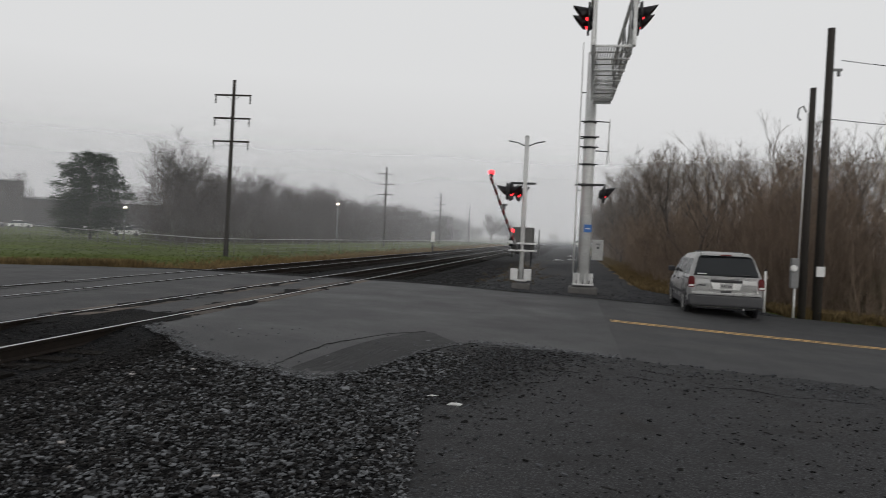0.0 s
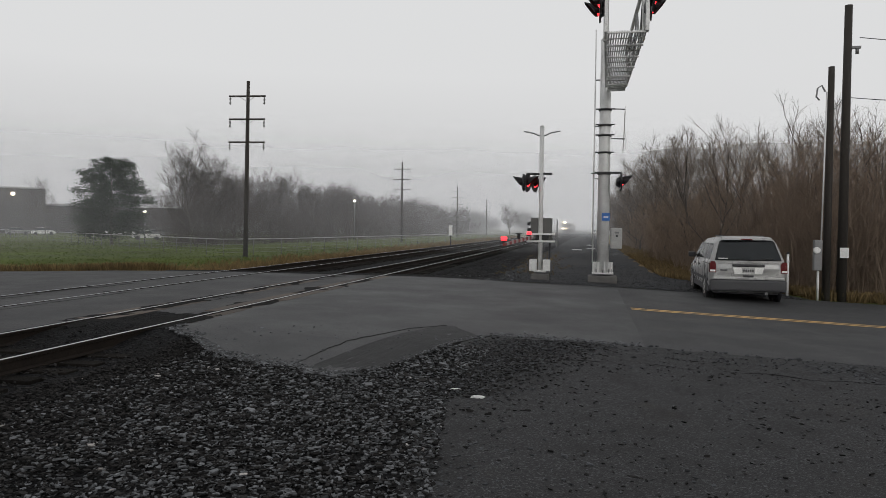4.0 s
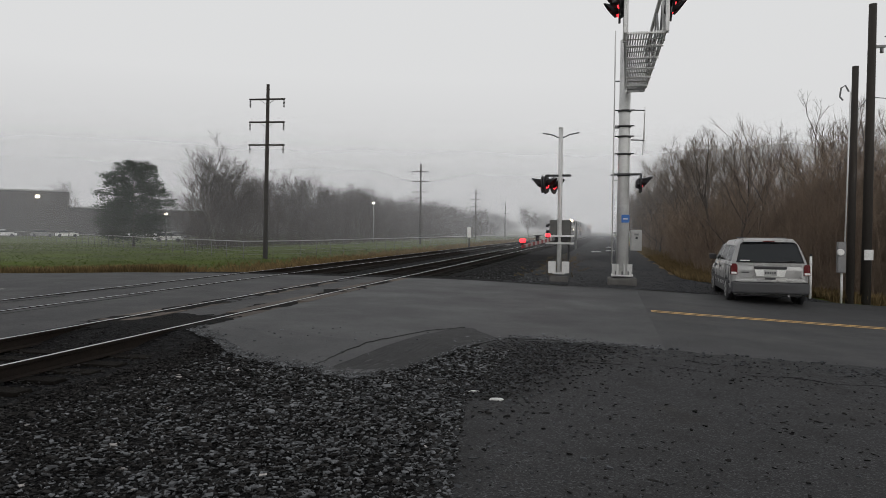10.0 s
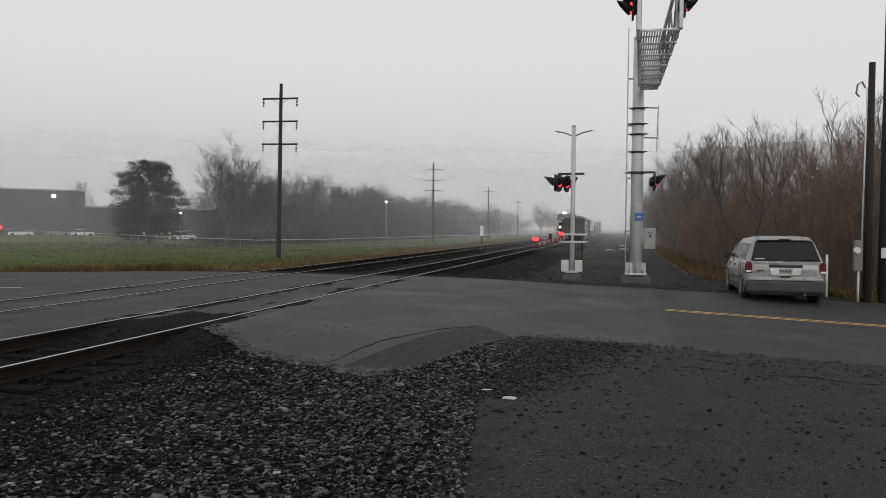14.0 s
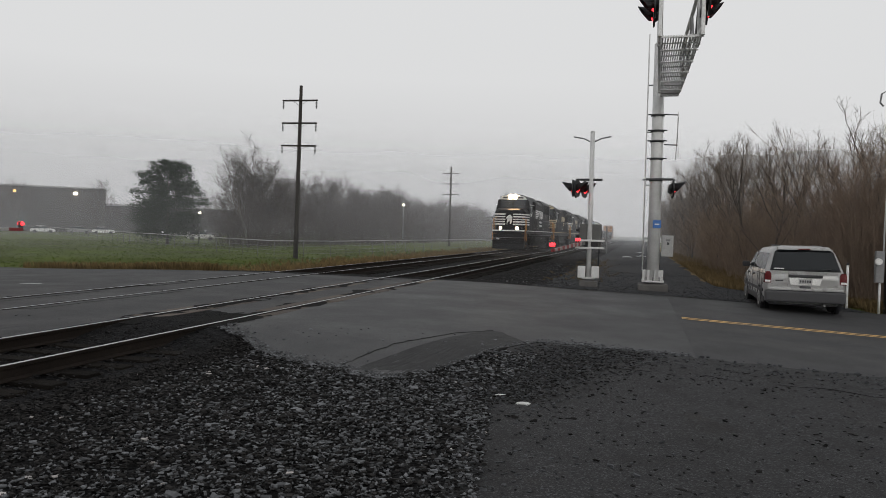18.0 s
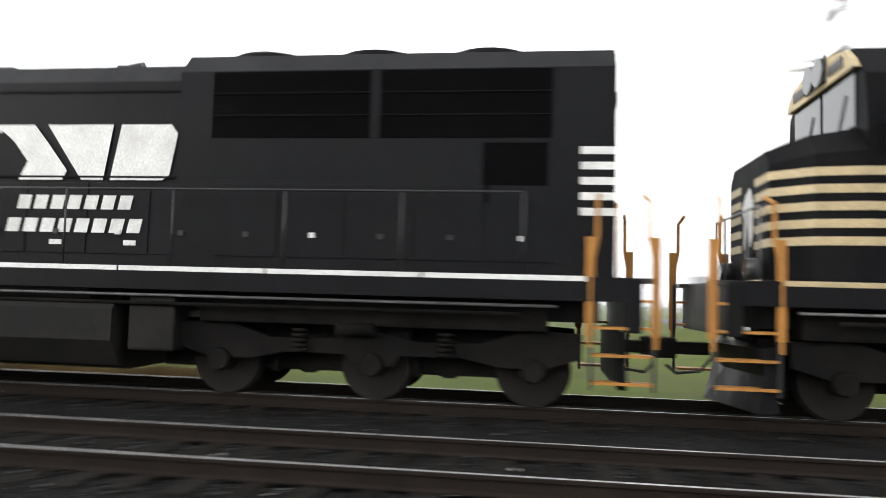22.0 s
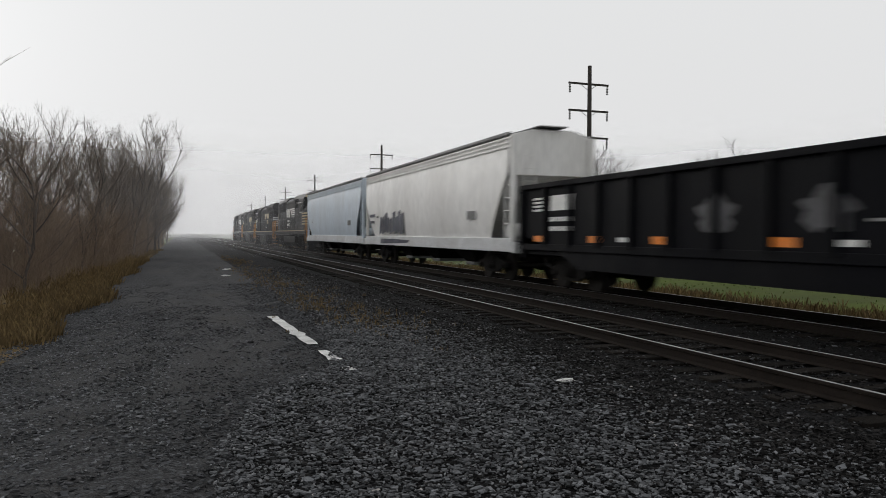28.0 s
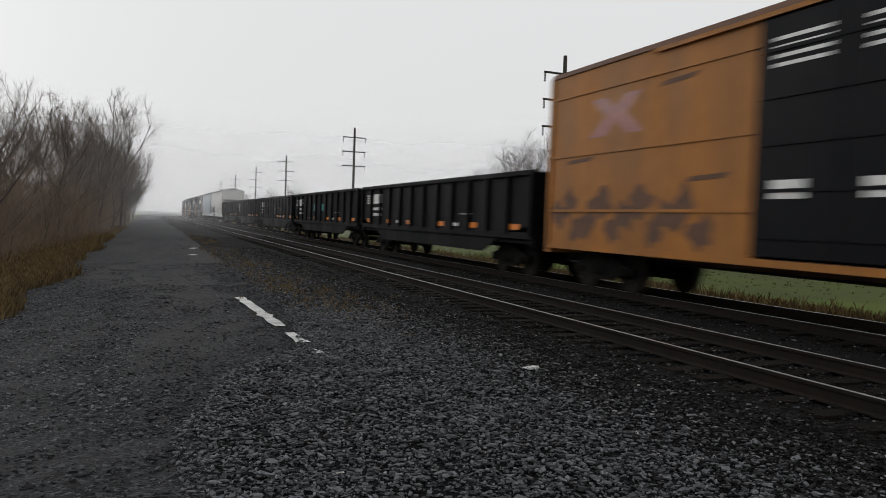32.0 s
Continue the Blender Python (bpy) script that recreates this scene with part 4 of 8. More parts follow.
    for y in (-2.4, -1.3, 1.6):
        part("brake_fan", rod((0, y, 4.72), (0, y, 4.84), 0.5, 0.46, 16), M["loco_worn"], hood)
    part("exhaust_stack", bx(-0.35, 0.35, 0.0, 0.5, 4.7, 4.92, bevel=0.03), M["black"], hood)
    for i in range(3):
        part("horn", rod((-0.3 + 0.25 * i, 2.3, 4.9), (-0.3 + 0.25 * i, 2.75, 4.92), 0.03, 0.08, 8), M["black"], hood)
    part("horn_base", bx(-0.4, 0.4, 2.4, 2.55, 4.74, 4.89), M["black"], hood)
    # rear end
    h = 0.9 / 9
    for k in range(5):
        z = 2.6 + 2 * h * k
        part("painted_stripe", bx(-1.07, -0.3, 10.28, 10.286, z, z + h), stripe, rad)
        part("painted_stripe", bx(0.35, 1.07, 10.28, 10.286, z, z + h), stripe, rad)
    part("rear_emblem", ex([(-0.28, 2.75), (0.05, 2.75), (0.18, 3.1), (0.32, 2.8), (0.32, 3.55), (-0.05, 3.55), (-0.28, 3.3)], "y", 10.28, 10.288), stripe, rad)
    for s in (-1, 1):
        part("rear_light", rod((s * 0.12, 10.27, 4.4), (s * 0.12, 10.35, 4.4), 0.1, n=12), M["galv"], rad)
        part("number_board", bx(s * 0.55 - 0.22, s * 0.55 + 0.22, 10.28, 10.33, 4.1, 4.3), M["black"], rad)
    for x in (-1.2, -0.5, 0.5, 1.2):
        part("stanchion", rod((x, 10.3, 1.8), (x, 10.3, 2.75), 0.018, n=6), M["handrail"], loco)
    part("handrail", pipe([(-1.2, 10.3, 2.75), (1.2, 10.3, 2.75)], 0.018), M["handrail"], loco)
    part("rear_door", bx(-0.3, 0.3, 10.28, 10.305, 1.85, 2.65, bevel=0.004), M["loco"], rad)
    part("rear_plough", bx(-1.4, 1.4, 10.3, 10.42, 0.35, 1.1, bevel=0.02), M["loco_worn"], loco)
    if number:
        words(number, 0.62, pose(1.506, -7.6, 3.02, 90, 0, 90), M["lettering"], cab, "road_number")
        words(number, 0.62, pose(-1.506, -7.6, 3.02, 90, 0, -90), M["lettering"], cab, "road_number")
        words(number, 0.42, pose(0, 10.292, 3.62, 90, 0, 180), M["lettering"], rad, "road_number")
    fuel_tank(loco, -4.3, 3.2)
    for y in (-7.0, 6.95):
        loco_truck(loco, y)
    coupler(loco, -10.3, -1)
    coupler(loco, 10.3, 1)
    return loco


def ge_locomotive(stripe, label, gold=False, mat=None):
    """A six-axle hood locomotive with wide overhanging radiator wings at the rear; its front is at -y."""
    loco = thing("diesel_locomotive", pose(FAR, 0, 0), label, "locomotive", "locomotives")
    body = mat or M["loco_worn"]
    underframe(loco, M["gold"] if gold else stripe)
    cab = cab_and_nose(loco, body, stripe, -9.75, -8.7, -6.5, False, -0.4)
    sec = lambda w, top: [(-w, 1.8), (-w, top - 0.35), (-w + 0.4, top), (w - 0.4, top), (w, top - 0.35), (w, 1.8)]
    part("auxiliary_cab", ex(sec(1.45, 4.72), "y", -6.49, -4.4), body, loco)
    hood = part("engine_hood", ex(sec(1.28, 4.62), "y", -4.4, 4.3), body, loco, "long black engine hood with access doors")
    rear = part("radiator_cab", ex(sec(1.28, 4.3), "y", 4.3, 9.6), body, loco)
    wing = bmesh.new()
    extrude(wing, [(-1.3, 3.95), (-1.55, 4.2), (-1.55, 4.45), (-1.2, 4.78), (1.2, 4.78), (1.55, 4.45), (1.55, 4.2), (1.3, 3.95)], "y", 4.6, 10.3)
    part("radiator_wing", wing, body, loco, "wide black radiator wings overhanging the hood")
    for s in (-1, 1):
        side = lambda x, d: (min(s * x, s * (x + d)), max(s * x, s * (x + d)))
        part("radiator_grille", bx(*side(1.28, 0.012), 5.1, 9.0, 3.25, 3.92), M["grille"], rear)
        part("intake_grille", bx(*side(1.45, 0.012), -6.2, -4.7, 3.4, 4.2), M["grille"], loco)
        part("equipment_door", bx(*side(1.45, 0.014), -6.2, -5.5, 1.95, 2.9, bevel=0.005), body, loco)
        for k in range(8):
            y = -4.2 + k * 1.05
            d = part("access_door", bx(*side(1.28, 0.014), y, y + 0.99, 1.95, 2.95, bevel=0.005), body, hood)
            part("door_latch", bx(*side(1.29, 0.035), y + 0.45, y + 0.53, 2.3, 2.36), M["black"], d)
        for k in range(5):
            part("access_door", bx(*side(1.28, 0.014), 4.5 + k, 5.45 + k, 1.95, 2.95, bevel=0.005), body, rear)
        part("hood_rail", rod((s * 1.33, -4.3, 3.05), (s * 1.33, 9.5, 3.05), 0.018, n=6), M["galv_dark"], hood)
        emblem(hood, s * (1.296), 0.1 if s > 0 else 0.05, 3.2, 0.8, M["gold"] if gold else M["lettering"], s)
        stripes(rear, s * 1.284, 8.7, 9.6, 2.35, 3.25, stripe, 5, 0, s)
        part("painted_number", bx(*side(1.5, 0.004), -8.4, -7.1, 2.95, 3.2), M["gold"] if gold else M["lettering"], cab)
        part("data_plate", bx(*side(1.29, 0.016), 1.2, 2.0, 2.2, 2.28), M["lettering"], hood)
        handrails(loco, [-5.9 + 1.66 * k for k in range(10)], 1.8, 2.85, s * 1.46, M["black"])
        steps_at(loco, 9.95, s * 1.48, s, M["handrail"])
    part("exhaust_stack", bx(-0.4, 0.4, 2.6, 3.3, 4.6, 4.8, bevel=0.03), M["black"], hood)
    part("brake_blower", bx(-0.9, 0.9, -4.2, -2.6, 4.6, 4.76, bevel=0.05), body, hood)
    h = 0.9 / 9
    for k in range(5):
        z = 2.35 + 2 * h * k
        part("painted_stripe", bx(-1.28, 1.28, 9.6, 9.606, z, z + h), stripe, rear)
    for s in (-1, 1):
        part("rear_light", rod((s * 0.12, 9.6, 3.6), (s * 0.12, 9.66, 3.6), 0.1, n=12), M["galv"], rear)
    for x in (-1.2, -0.5, 0.5, 1.2):
        part("stanchion", rod((x, 10.3, 1.8), (x, 10.3, 2.75), 0.018, n=6), M["handrail"], loco)
    part("handrail", pipe([(-1.2, 10.3, 2.75), (1.2, 10.3, 2.75)], 0.018), M["handrail"], loco)
    fuel_tank(loco, -4.0, 3.4, False)
    for y in (-6.6, 6.6):
        loco_truck(loco, y)
    coupler(loco, -10.3, -1)
    coupler(loco, 10.3, 1)
    return loco


def freight_truck(car, yc):
    bm = bmesh.new()
    box(bm, -1.1, 1.1, -0.22, 0.22, 0.6, 0.86)
    t = part("truck", bm, M["truckgrey"], car, "rusty cast steel two-axle truck")
    t.location = (0, yc, 0)
    prof = [(-1.15, 0.42), (-1.15, 0.58), (-0.75, 0.68), (-0.4, 0.82), (0.4, 0.82), (0.75, 0.68), (1.15, 0.58), (1.15, 0.42), (0.75, 0.42), (0.45, 0.26), (-0.45, 0.26), (-0.75, 0.42)]
    for s in (-1, 1):
        part("side_frame", ex(prof, "x", s * 1.0 - 0.07, s * 1.0 + 0.07), M["truckgrey"], t)
        bm = bmesh.new()
        for k in (-0.16, 0, 0.16):
            tube(bm, (s * 1.08, k, 0.36), (s * 1.08, k, 0.6), 0.07, n=8)
        part("spring_nest", bm, M["truckgrey"], t)
    for y in (-0.89, 0.89):
        wheelset(t, y, 0.46)
        for s in (-1, 1):
            part("bearing_cap", rod((s * 1.06, y, 0.46), (s * 1.16, y, 0.46), 0.1, 0.08, 10), M["truckgrey"], t)


def ladder(parent, x, y, z0, z1, mat, along="y", w=0.4):
    d = Vector((0, w / 2, 0)) if along == "y" else Vector((w / 2, 0, 0))
    c = Vector((x, y, 0))
    bm = bmesh.new()
    for s in (-1, 1):
        tube(bm, c + d * s + Vector((0, 0, z0)), c + d * s + Vector((0, 0, z1)), 0.018, n=5)
    z = z0 + 0.1
    while z < z1:
        tube(bm, c - d + Vector((0, 0, z)), c + d + Vector((0, 0, z)), 0.014, n=5)
        z += 0.38
    part("ladder", bm, mat, parent)


def covered_hopper(mat, sillmat, label, tagged_side=False, half=9.65):
    car = thing("covered_hopper", pose(FAR, 0, 0), label, "hopper car", "covered hoppers")
    # bowed side sheets, cut back at the lower corners
    for s in (-1, 1):
        verts, faces = [], []
        rows = 14
        for i in range(rows + 1):
            f = i / rows
            z = 1.42 + 3.05 * f
            x = 1.40 + 0.15 * math.sin(math.pi * min(1.0, f * 1.02)) ** 0.7
            y = 7.75 + 1.55 * min(1.0, f / 0.62)
            for yy in (-y, -y * 0.5, 0, y * 0.5, y):
                verts.append((s * x, yy, z))
        faces = [(i * 5 + j, i * 5 + j + 1, (i + 1) * 5 + j + 1, (i + 1) * 5 + j) for i in range(rows) for j in range(4)]
        arrays("side_sheet", verts, faces, mat, car, smooth=True)
        for k in range(3):
            z = 4.1 + 0.13 * k
            part("side_band", bx(min(s * 1.5, s * 1.53), max(s * 1.5, s * 1.53), -9.28, 9.28, z, z + 0.045, bevel=0.006), mat, car)
        part("side_sill", bx(min(s * 1.36, s * 1.5), max(s * 1.36, s * 1.5), -half + 0.2, half - 0.2, 0.98, 1.42, bevel=0.02), sillmat, car, "pale side sill")
        part("roof_edge", bx(min(s * 1.42, s * 1.54), max(s * 1.42, s * 1.54), -9.32, 9.32, 4.46, 4.56, bevel=0.02), M["hopper_roof"], car)
        part("reporting_marks", bx(min(s * 1.549, s * 1.555), max(s * 1.549, s * 1.555), -6.9, -6.5, 2.3, 2.4), M["black"], car)
        part("data_panel", bx(min(s * 1.54, s * 1.552), max(s * 1.54, s * 1.552), 5.9, 6.7, 2.02, 2.3), M["hopper_roof"], car)
    for s in (-1, 1):
        # slope sheet, end wall, corner posts, platform
        bm = bmesh.new()
        vs = [bm.verts.new(p) for p in ((-1.4, s * 9.3, 3.35), (1.4, s * 9.3, 3.35), (1.3, s * 6.2, 1.3), (-1.3, s * 6.2, 1.3))]
        bm.faces.new(vs)
        bmesh.ops.solidify(bm, geom=bm.faces[:], thickness=0.05)
        part("slope_sheet", bm, mat, car)
        part("end_wall", ex([(-1.45, 3.3), (-1.52, 4.3), (-1.4, 4.5), (-0.7, 4.66), (0.7, 4.66), (1.4, 4.5), (1.52, 4.3), (1.45, 3.3)], "y", s * 9.3 - 0.03, s * 9.3 + 0.03), mat, car)
        part("end_sill", bx(-1.5, 1.5, s * half - 0.12, s * half + 0.12, 0.95, 1.3, bevel=0.02), sillmat, car)
        part("end_platform", bx(-1.4, 1.4, min(s * 8.6, s * half), max(s * 8.6, s * half), 1.3, 1.34), M["galv_dark"], car)
        for x in (-1.4, 1.4):
            part("corner_post", bx(x - 0.07, x + 0.07, s * 9.45 - 0.1, s * 9.45 + 0.1, 1.3, 4.45, bevel=0.015), mat, car)
            ladder(car, x * 1.05, s * 9.2, 1.0, 4.3, mat)
        ladder(car, 0.9, s * 9.62, 1.1, 4.2, mat, "x")
        part("brake_wheel", rod((-0.6, s * 9.55, 2.2), (-0.6, s * 9.6, 2.2), 0.28, n=16), M["galv_dark"], car)
        part("brake_reservoir", rod((0.2, s * 8.5, 1.65), (1.1, s * 8.5, 1.65), 0.22, n=14), mat, car)
        freight_truck(car, s * 7.1)
        coupler(car, s * half, s)
    part("roof", ex([(-1.5, 4.5), (-0.75, 4.68), (0.75, 4.68), (1.5, 4.5), (1.45, 4.44), (-1.45, 4.44)], "y", -9.3, 9.3), M["hopper_roof"], car)
    part("running_board", bx(-0.5, 0.5, -9.5, 9.5, 4.74, 4.775), M["hopper_roof"], car, "grey roof walkway grating")
    for k in range(10):
        part("hatch", rod((0, -8.1 + 1.8 * k, 4.68), (0, -8.1 + 1.8 * k, 4.77), 0.33, n=14), M["hopper_roof"], car)
    for k in range(3):
        y = -4.0 + 4.0 * k
        bm = bmesh.new()
        vs = [bm.verts.new(p) for p in ((-1.3, y - 1.9, 1.4), (1.3, y - 1.9, 1.4), (1.3, y + 1.9, 1.4), (-1.3, y + 1.9, 1.4), (-0.6, y - 0.35, 0.45), (0.6, y - 0.35, 0.45), (0.6, y + 0.35, 0.45), (-0.6, y + 0.35, 0.45))]
        for q in ((0, 1, 5, 4), (1, 2, 6, 5), (2, 3, 7, 6), (3, 0, 4, 7), (4, 5, 6, 7)):
            bm.faces.new([vs[i] for i in q])
        bmesh.ops.recalc_face_normals(bm, faces=bm.faces[:])
        # bays take the dark truck steel colour instead of the pale car paint
        bay = part("discharge_bay", bm, M["truckgrey"], car, "dark discharge bay")
        part("outlet_gate", bx(-0.65, 0.65, y - 0.45, y + 0.45, 0.36, 0.48, bevel=0.02), M["galv_dark"], bay)
    if tagged_side:
        for s in (1,):
            rnd = random.Random(4)
            for k in range(9):
                y = -6.3 + 0.47 * k
                w = rnd.uniform(0.35, 0.5)
                h0, h1 = 1.5 + rnd.uniform(0, 0.15), 2.3 + rnd.uniform(-0.1, 0.35)
                part("graffiti", ex([(y, h0), (y + w, h0 + 0.05), (y + w * 1.1, h1), (y + 0.1, h1 - 0.08)], "x", s * 1.552, s * 1.556), M["graffiti"], car, "dark blue spray-painted graffiti")
            part("graffiti", ex([(-6.3, 1.05), (-1.6, 1.12), (-1.2, 1.25), (-4.0, 1.3), (-6.2, 1.3)], "x", s * 1.501, s * 1.505), M["graffiti"], car)
            part("lettering_bar", bx(1.553, 1.557, -8.3, -7.2, 2.35, 2.5), M["graffiti"], car)
            part("lettering_bar", bx(1.553, 1.557, -8.2, -7.3, 2.05, 2.18), M["graffiti"], car)
    return car


def gondola(label, variant=0):
    car = thing("gondola", pose(FAR, 0, 0), label, "gondola car", "coal gondolas")
    rnd = random.Random(20 + variant)
    half = 8.45
    for s in (-1, 1):
        side = lambda x, d: (min(s * x, s * (x + d)), max(s * x, s * (x + d)))
        wall = part("side_wall", ex([(-half, 2.9), (-half, 1.5), (-6.6, 1.15), (-5.2, 0.62), (5.2, 0.62), (6.6, 1.15), (half, 1.5), (half, 2.9)], "x", s * 1.44, s * 1.48), M["gon"], car)
        part("top_chord", bx(*side(1.42, 0.16), -half - 0.05, half + 0.05, 2.86, 3.0, bevel=0.015), M["gon"], car)
        part("side_sill", bx(*side(1.44, 0.1), -half, half, 1.08, 1.26, bevel=0.01), M["gon"], car)
        for k in range(13):
            y = -half + 0.06 + (2 * half - 0.12) * k / 12
            part("rib", bx(*side(1.48, 0.1), y - 0.06, y + 0.06, 1.2, 2.88, bevel=0.01), M["gon"], car)
        for y in (-7.45, -4.4, -1.75, 1.7, 4.5, 7.4):
            part("reflector", bx(*side(1.482, 0.006), y - 0.28, y + 0.28, 1.33, 1.5), M["reflector"], car, "amber reflective panel")
        for y in (-3.1, 3.0):
            part("reflector", bx(*side(1.482, 0.006), y - 0.25, y + 0.25, 1.36, 1.47), M["lettering"], car, "white reflective panel")
        # white marks near the leading end
        for k in range(4):
            part("painted_stripe", bx(*side(1.482, 0.006), -7.75, -7.1, 2.2 + 0.11 * k, 2.26 + 0.11 * k), M["lettering"], car)
        part("emblem_figure", ex([(-6.75, 2.2), (-5.5, 2.2), (-5.45, 2.62), (-6.7, 2.62)], "x", s * 1.482, s * 1.488), M["lettering"], car)
        for k in range(2):
            for i in range(4):
                y = -6.75 + 0.33 * i
                part("lettering_bar", bx(*side(1.482, 0.006), y, y + 0.26, 1.9 - 0.26 * k, 2.02 - 0.26 * k), M["lettering"], car)
        part("lettering_bar", bx(*side(1.482, 0.006), 3.4, 4.4, 1.75, 1.8), M["galv_dark"], car)
        if variant in (0, 2):
            for k in range(2):
                y = -0.5 + 2.6 * k
                blob = [(y + 0.5 + (0.5 + 0.12 * math.sin(7 * a + k)) * math.cos(a), 1.95 + (0.36 + 0.1 * math.sin(5 * a)) * math.sin(a)) for a in [2 * math.pi * q / 22 for q in range(22)]]
                part("stain_patch", ex(blob, "x", s * 1.482, s * 1.486), M["patch"], car, "faded grey paint-out patch")
        if variant == 3:
            for k in range(2):
                y = -2.2 + 2.2 * k
                part("graffiti", ex([(y, 1.9), (y + 0.5, 1.85), (y + 0.6, 2.25), (y + 0.1, 2.3)], "x", s * 1.482, s * 1.486), M["teal"], car, "small teal spray-painted tag")
    for s in (-1, 1):
        y = s * half
        part("end_wall", bx(-1.46, 1.46, y - 0.03, y + 0.03, 1.2, 2.95), M["gon"], car)
        part("end_sill", bx(-1.5, 1.5, y - 0.1, y + 0.1, 0.85, 1.2, bevel=0.02), M["gon"], car)
        for x in (-1.4, 1.4):
            ladder(car, x, y + s * 0.08, 0.8, 2.9, M["gon"], "x", 0.36)
        part("end_light_plate", bx(0.2, 0.9, min(y + s * 0.03, y + s * 0.04), max(y + s * 0.03, y + s * 0.04), 2.5, 2.62), M["lettering"], car)
        freight_truck(car, s * 6.3)
        coupler(car, s * 8.5, s)
    part("floor", bx(-1.4, 1.4, -half, half, 0.95, 1.05), M["gon"], car)
    part("center_sill", bx(-0.25, 0.25, -8.4, 8.4, 0.75, 0.98), M["gon"], car)
    n, verts, faces = 18, [], []
    for i in range(n + 1):
        for j in range(7):
            x, y = -1.4 + 2.8 * j / 6, -8.35 + 16.7 * i / n
            verts.append((x, y, 2.5 + 0.22 * noise.noise((x * 0.8, y * 0.5, variant)) + 0.1 * math.cos(x)))
    faces = [(i * 7 + j, i * 7 + j + 1, (i + 1) * 7 + j + 1, (i + 1) * 7 + j) for i in range(n) for j in range(6)]
    arrays("coal_load", verts, faces, M["coal"], car)
    return car


def boxcar(label, half=8.75):
    car = thing("boxcar", pose(FAR, 0, 0), label, "boxcar", "boxcars")
    for s in (-1, 1):
        side = lambda x, d: (min(s * x, s * (x + d)), max(s * x, s * (x + d)))
        for a, b in ((-half, -1.75), (1.75, half)):
            wall = part("side_wall", bx(*side(1.46, 0.05), a, b, 1.05, 5.1), M["boxcar"], car, "orange-yellow ribbed steel side")
            for z in (1.86, 3.16, 4.57):
                part("side_seam", bx(*side(1.51, 0.03), a, b, z - 0.03, z + 0.03), M["boxcar"], wall)
            part("side_post", bx(*side(1.51, 0.05), a if a < 0 else b - 0.12, a + 0.12 if a < 0 else b, 1.05, 5.1), M["boxcar"], wall)
        for k in range(2):
            a = -1.74 + 1.75 * k
            door = part("sliding_door", bx(*side(1.5, 0.06), a, a + 1.73, 1.1, 4.95, bevel=0.01), M["boxdoor"], car, "black corrugated sliding door")
            for j in range(5):
                part("door_rib", bx(*side(1.56, 0.025), a + 0.05, a + 1.68, 1.4 + 0.75 * j, 1.46 + 0.75 * j), M["boxdoor"], door)
            for j in range(4):
                part("painted_stripe", bx(*side(1.562, 0.006), a + 0.35, a + 1.45, 4.15 + 0.14 * j, 4.21 + 0.14 * j), M["galv"], door)
            part("placard", bx(*side(1.562, 0.006), a + 0.4, a + 1.1, 2.05, 2.35), M["lettering"], door)
        part("side_sill", bx(*side(1.42, 0.1), -half, half, 0.92, 1.05), M["boxcar"], car)
        part("door_rail", bx(*side(1.5, 0.1), -4.5, 4.5, 4.98, 5.06), M["boxcar"], car)
        # worn emblem and stains on the leading panel
        part("emblem_figure", ex([(-7.0, 3.5), (-6.3, 3.5), (-5.9, 3.8), (-5.5, 3.5), (-4.9, 3.5), (-5.5, 3.95), (-5.0, 4.35), (-5.6, 4.35), (-5.95, 4.1), (-6.3, 4.35), (-6.9, 4.35), (-6.3, 3.95)], "x", s * 1.512, s * 1.516), M["emblem"], car, "faded red and purple emblem")
        for k in range(12):
            y, z, w = -8.2 + 0.47 * k, 1.75 + 0.35 * math.sin(2.1 * k), 0.34 + 0.1 * math.sin(3.7 * k)
            blob = [(y + w * (1 + 0.3 * math.sin(3 * a + k)) * math.cos(a), z + 0.3 * (1 + 0.35 * math.sin(4 * a + 2 * k)) * math.sin(a)) for a in [2 * math.pi * q / 18 for q in range(18)]]
            part("graffiti", ex(blob, "x", s * 1.512, s * (1.5135 + 0.0002 * k)), M["rust"], car, "dark weathered graffiti smear")
        for y, z in ((-7.9, 2.95), (-4.4, 4.3), (-3.5, 2.4)):
            part("stain_patch", ex([(y, z), (y + 1.0, z + 0.04), (y + 1.2, z + 0.14), (y + 0.1, z + 0.1)], "x", s * 1.512, s * 1.515), M["rust"], car, "rusty brown stain")
    part("roof", ex([(-1.55, 5.08), (-1.5, 5.2), (0, 5.3), (1.5, 5.2), (1.55, 5.08)], "y", -half, half), M["rust"], car, "rust-stained steel roof")
    for s in (-1, 1):
        y = s * half
        wall = part("end_wall", bx(-1.5, 1.5, y - 0.04, y + 0.04, 1.05, 5.15), M["boxcar"], car)
        for k in range(7):
            part("end_rib", bx(-1.4, 1.4, min(y, y + s * 0.09), max(y, y + s * 0.09), 1.35 + 0.5 * k, 1.55 + 0.5 * k, bevel=0.03), M["boxcar"], wall)
        ladder(car, 1.2, y + s * 0.14, 1.1, 2.8, M["boxcar"], "x")
        part("end_sill", bx(-1.5, 1.5, y - 0.1, y + 0.14, 0.8, 1.05), M["boxcar"], car)
        freight_truck(car, s * 6.9)
        coupler(car, s * half, s)
    part("floor", bx(-1.44, 1.44, -half, half, 0.98, 1.06), M["rust"], car)
    part("center_sill", bx(-0.25, 0.25, -half, half, 0.7, 0.98), M["rust"], car)
    part("brake_rod", rod((0.6, -6, 0.75), (0.6, 6, 0.75), 0.03, n=6), M["truckgrey"], car)
    return car


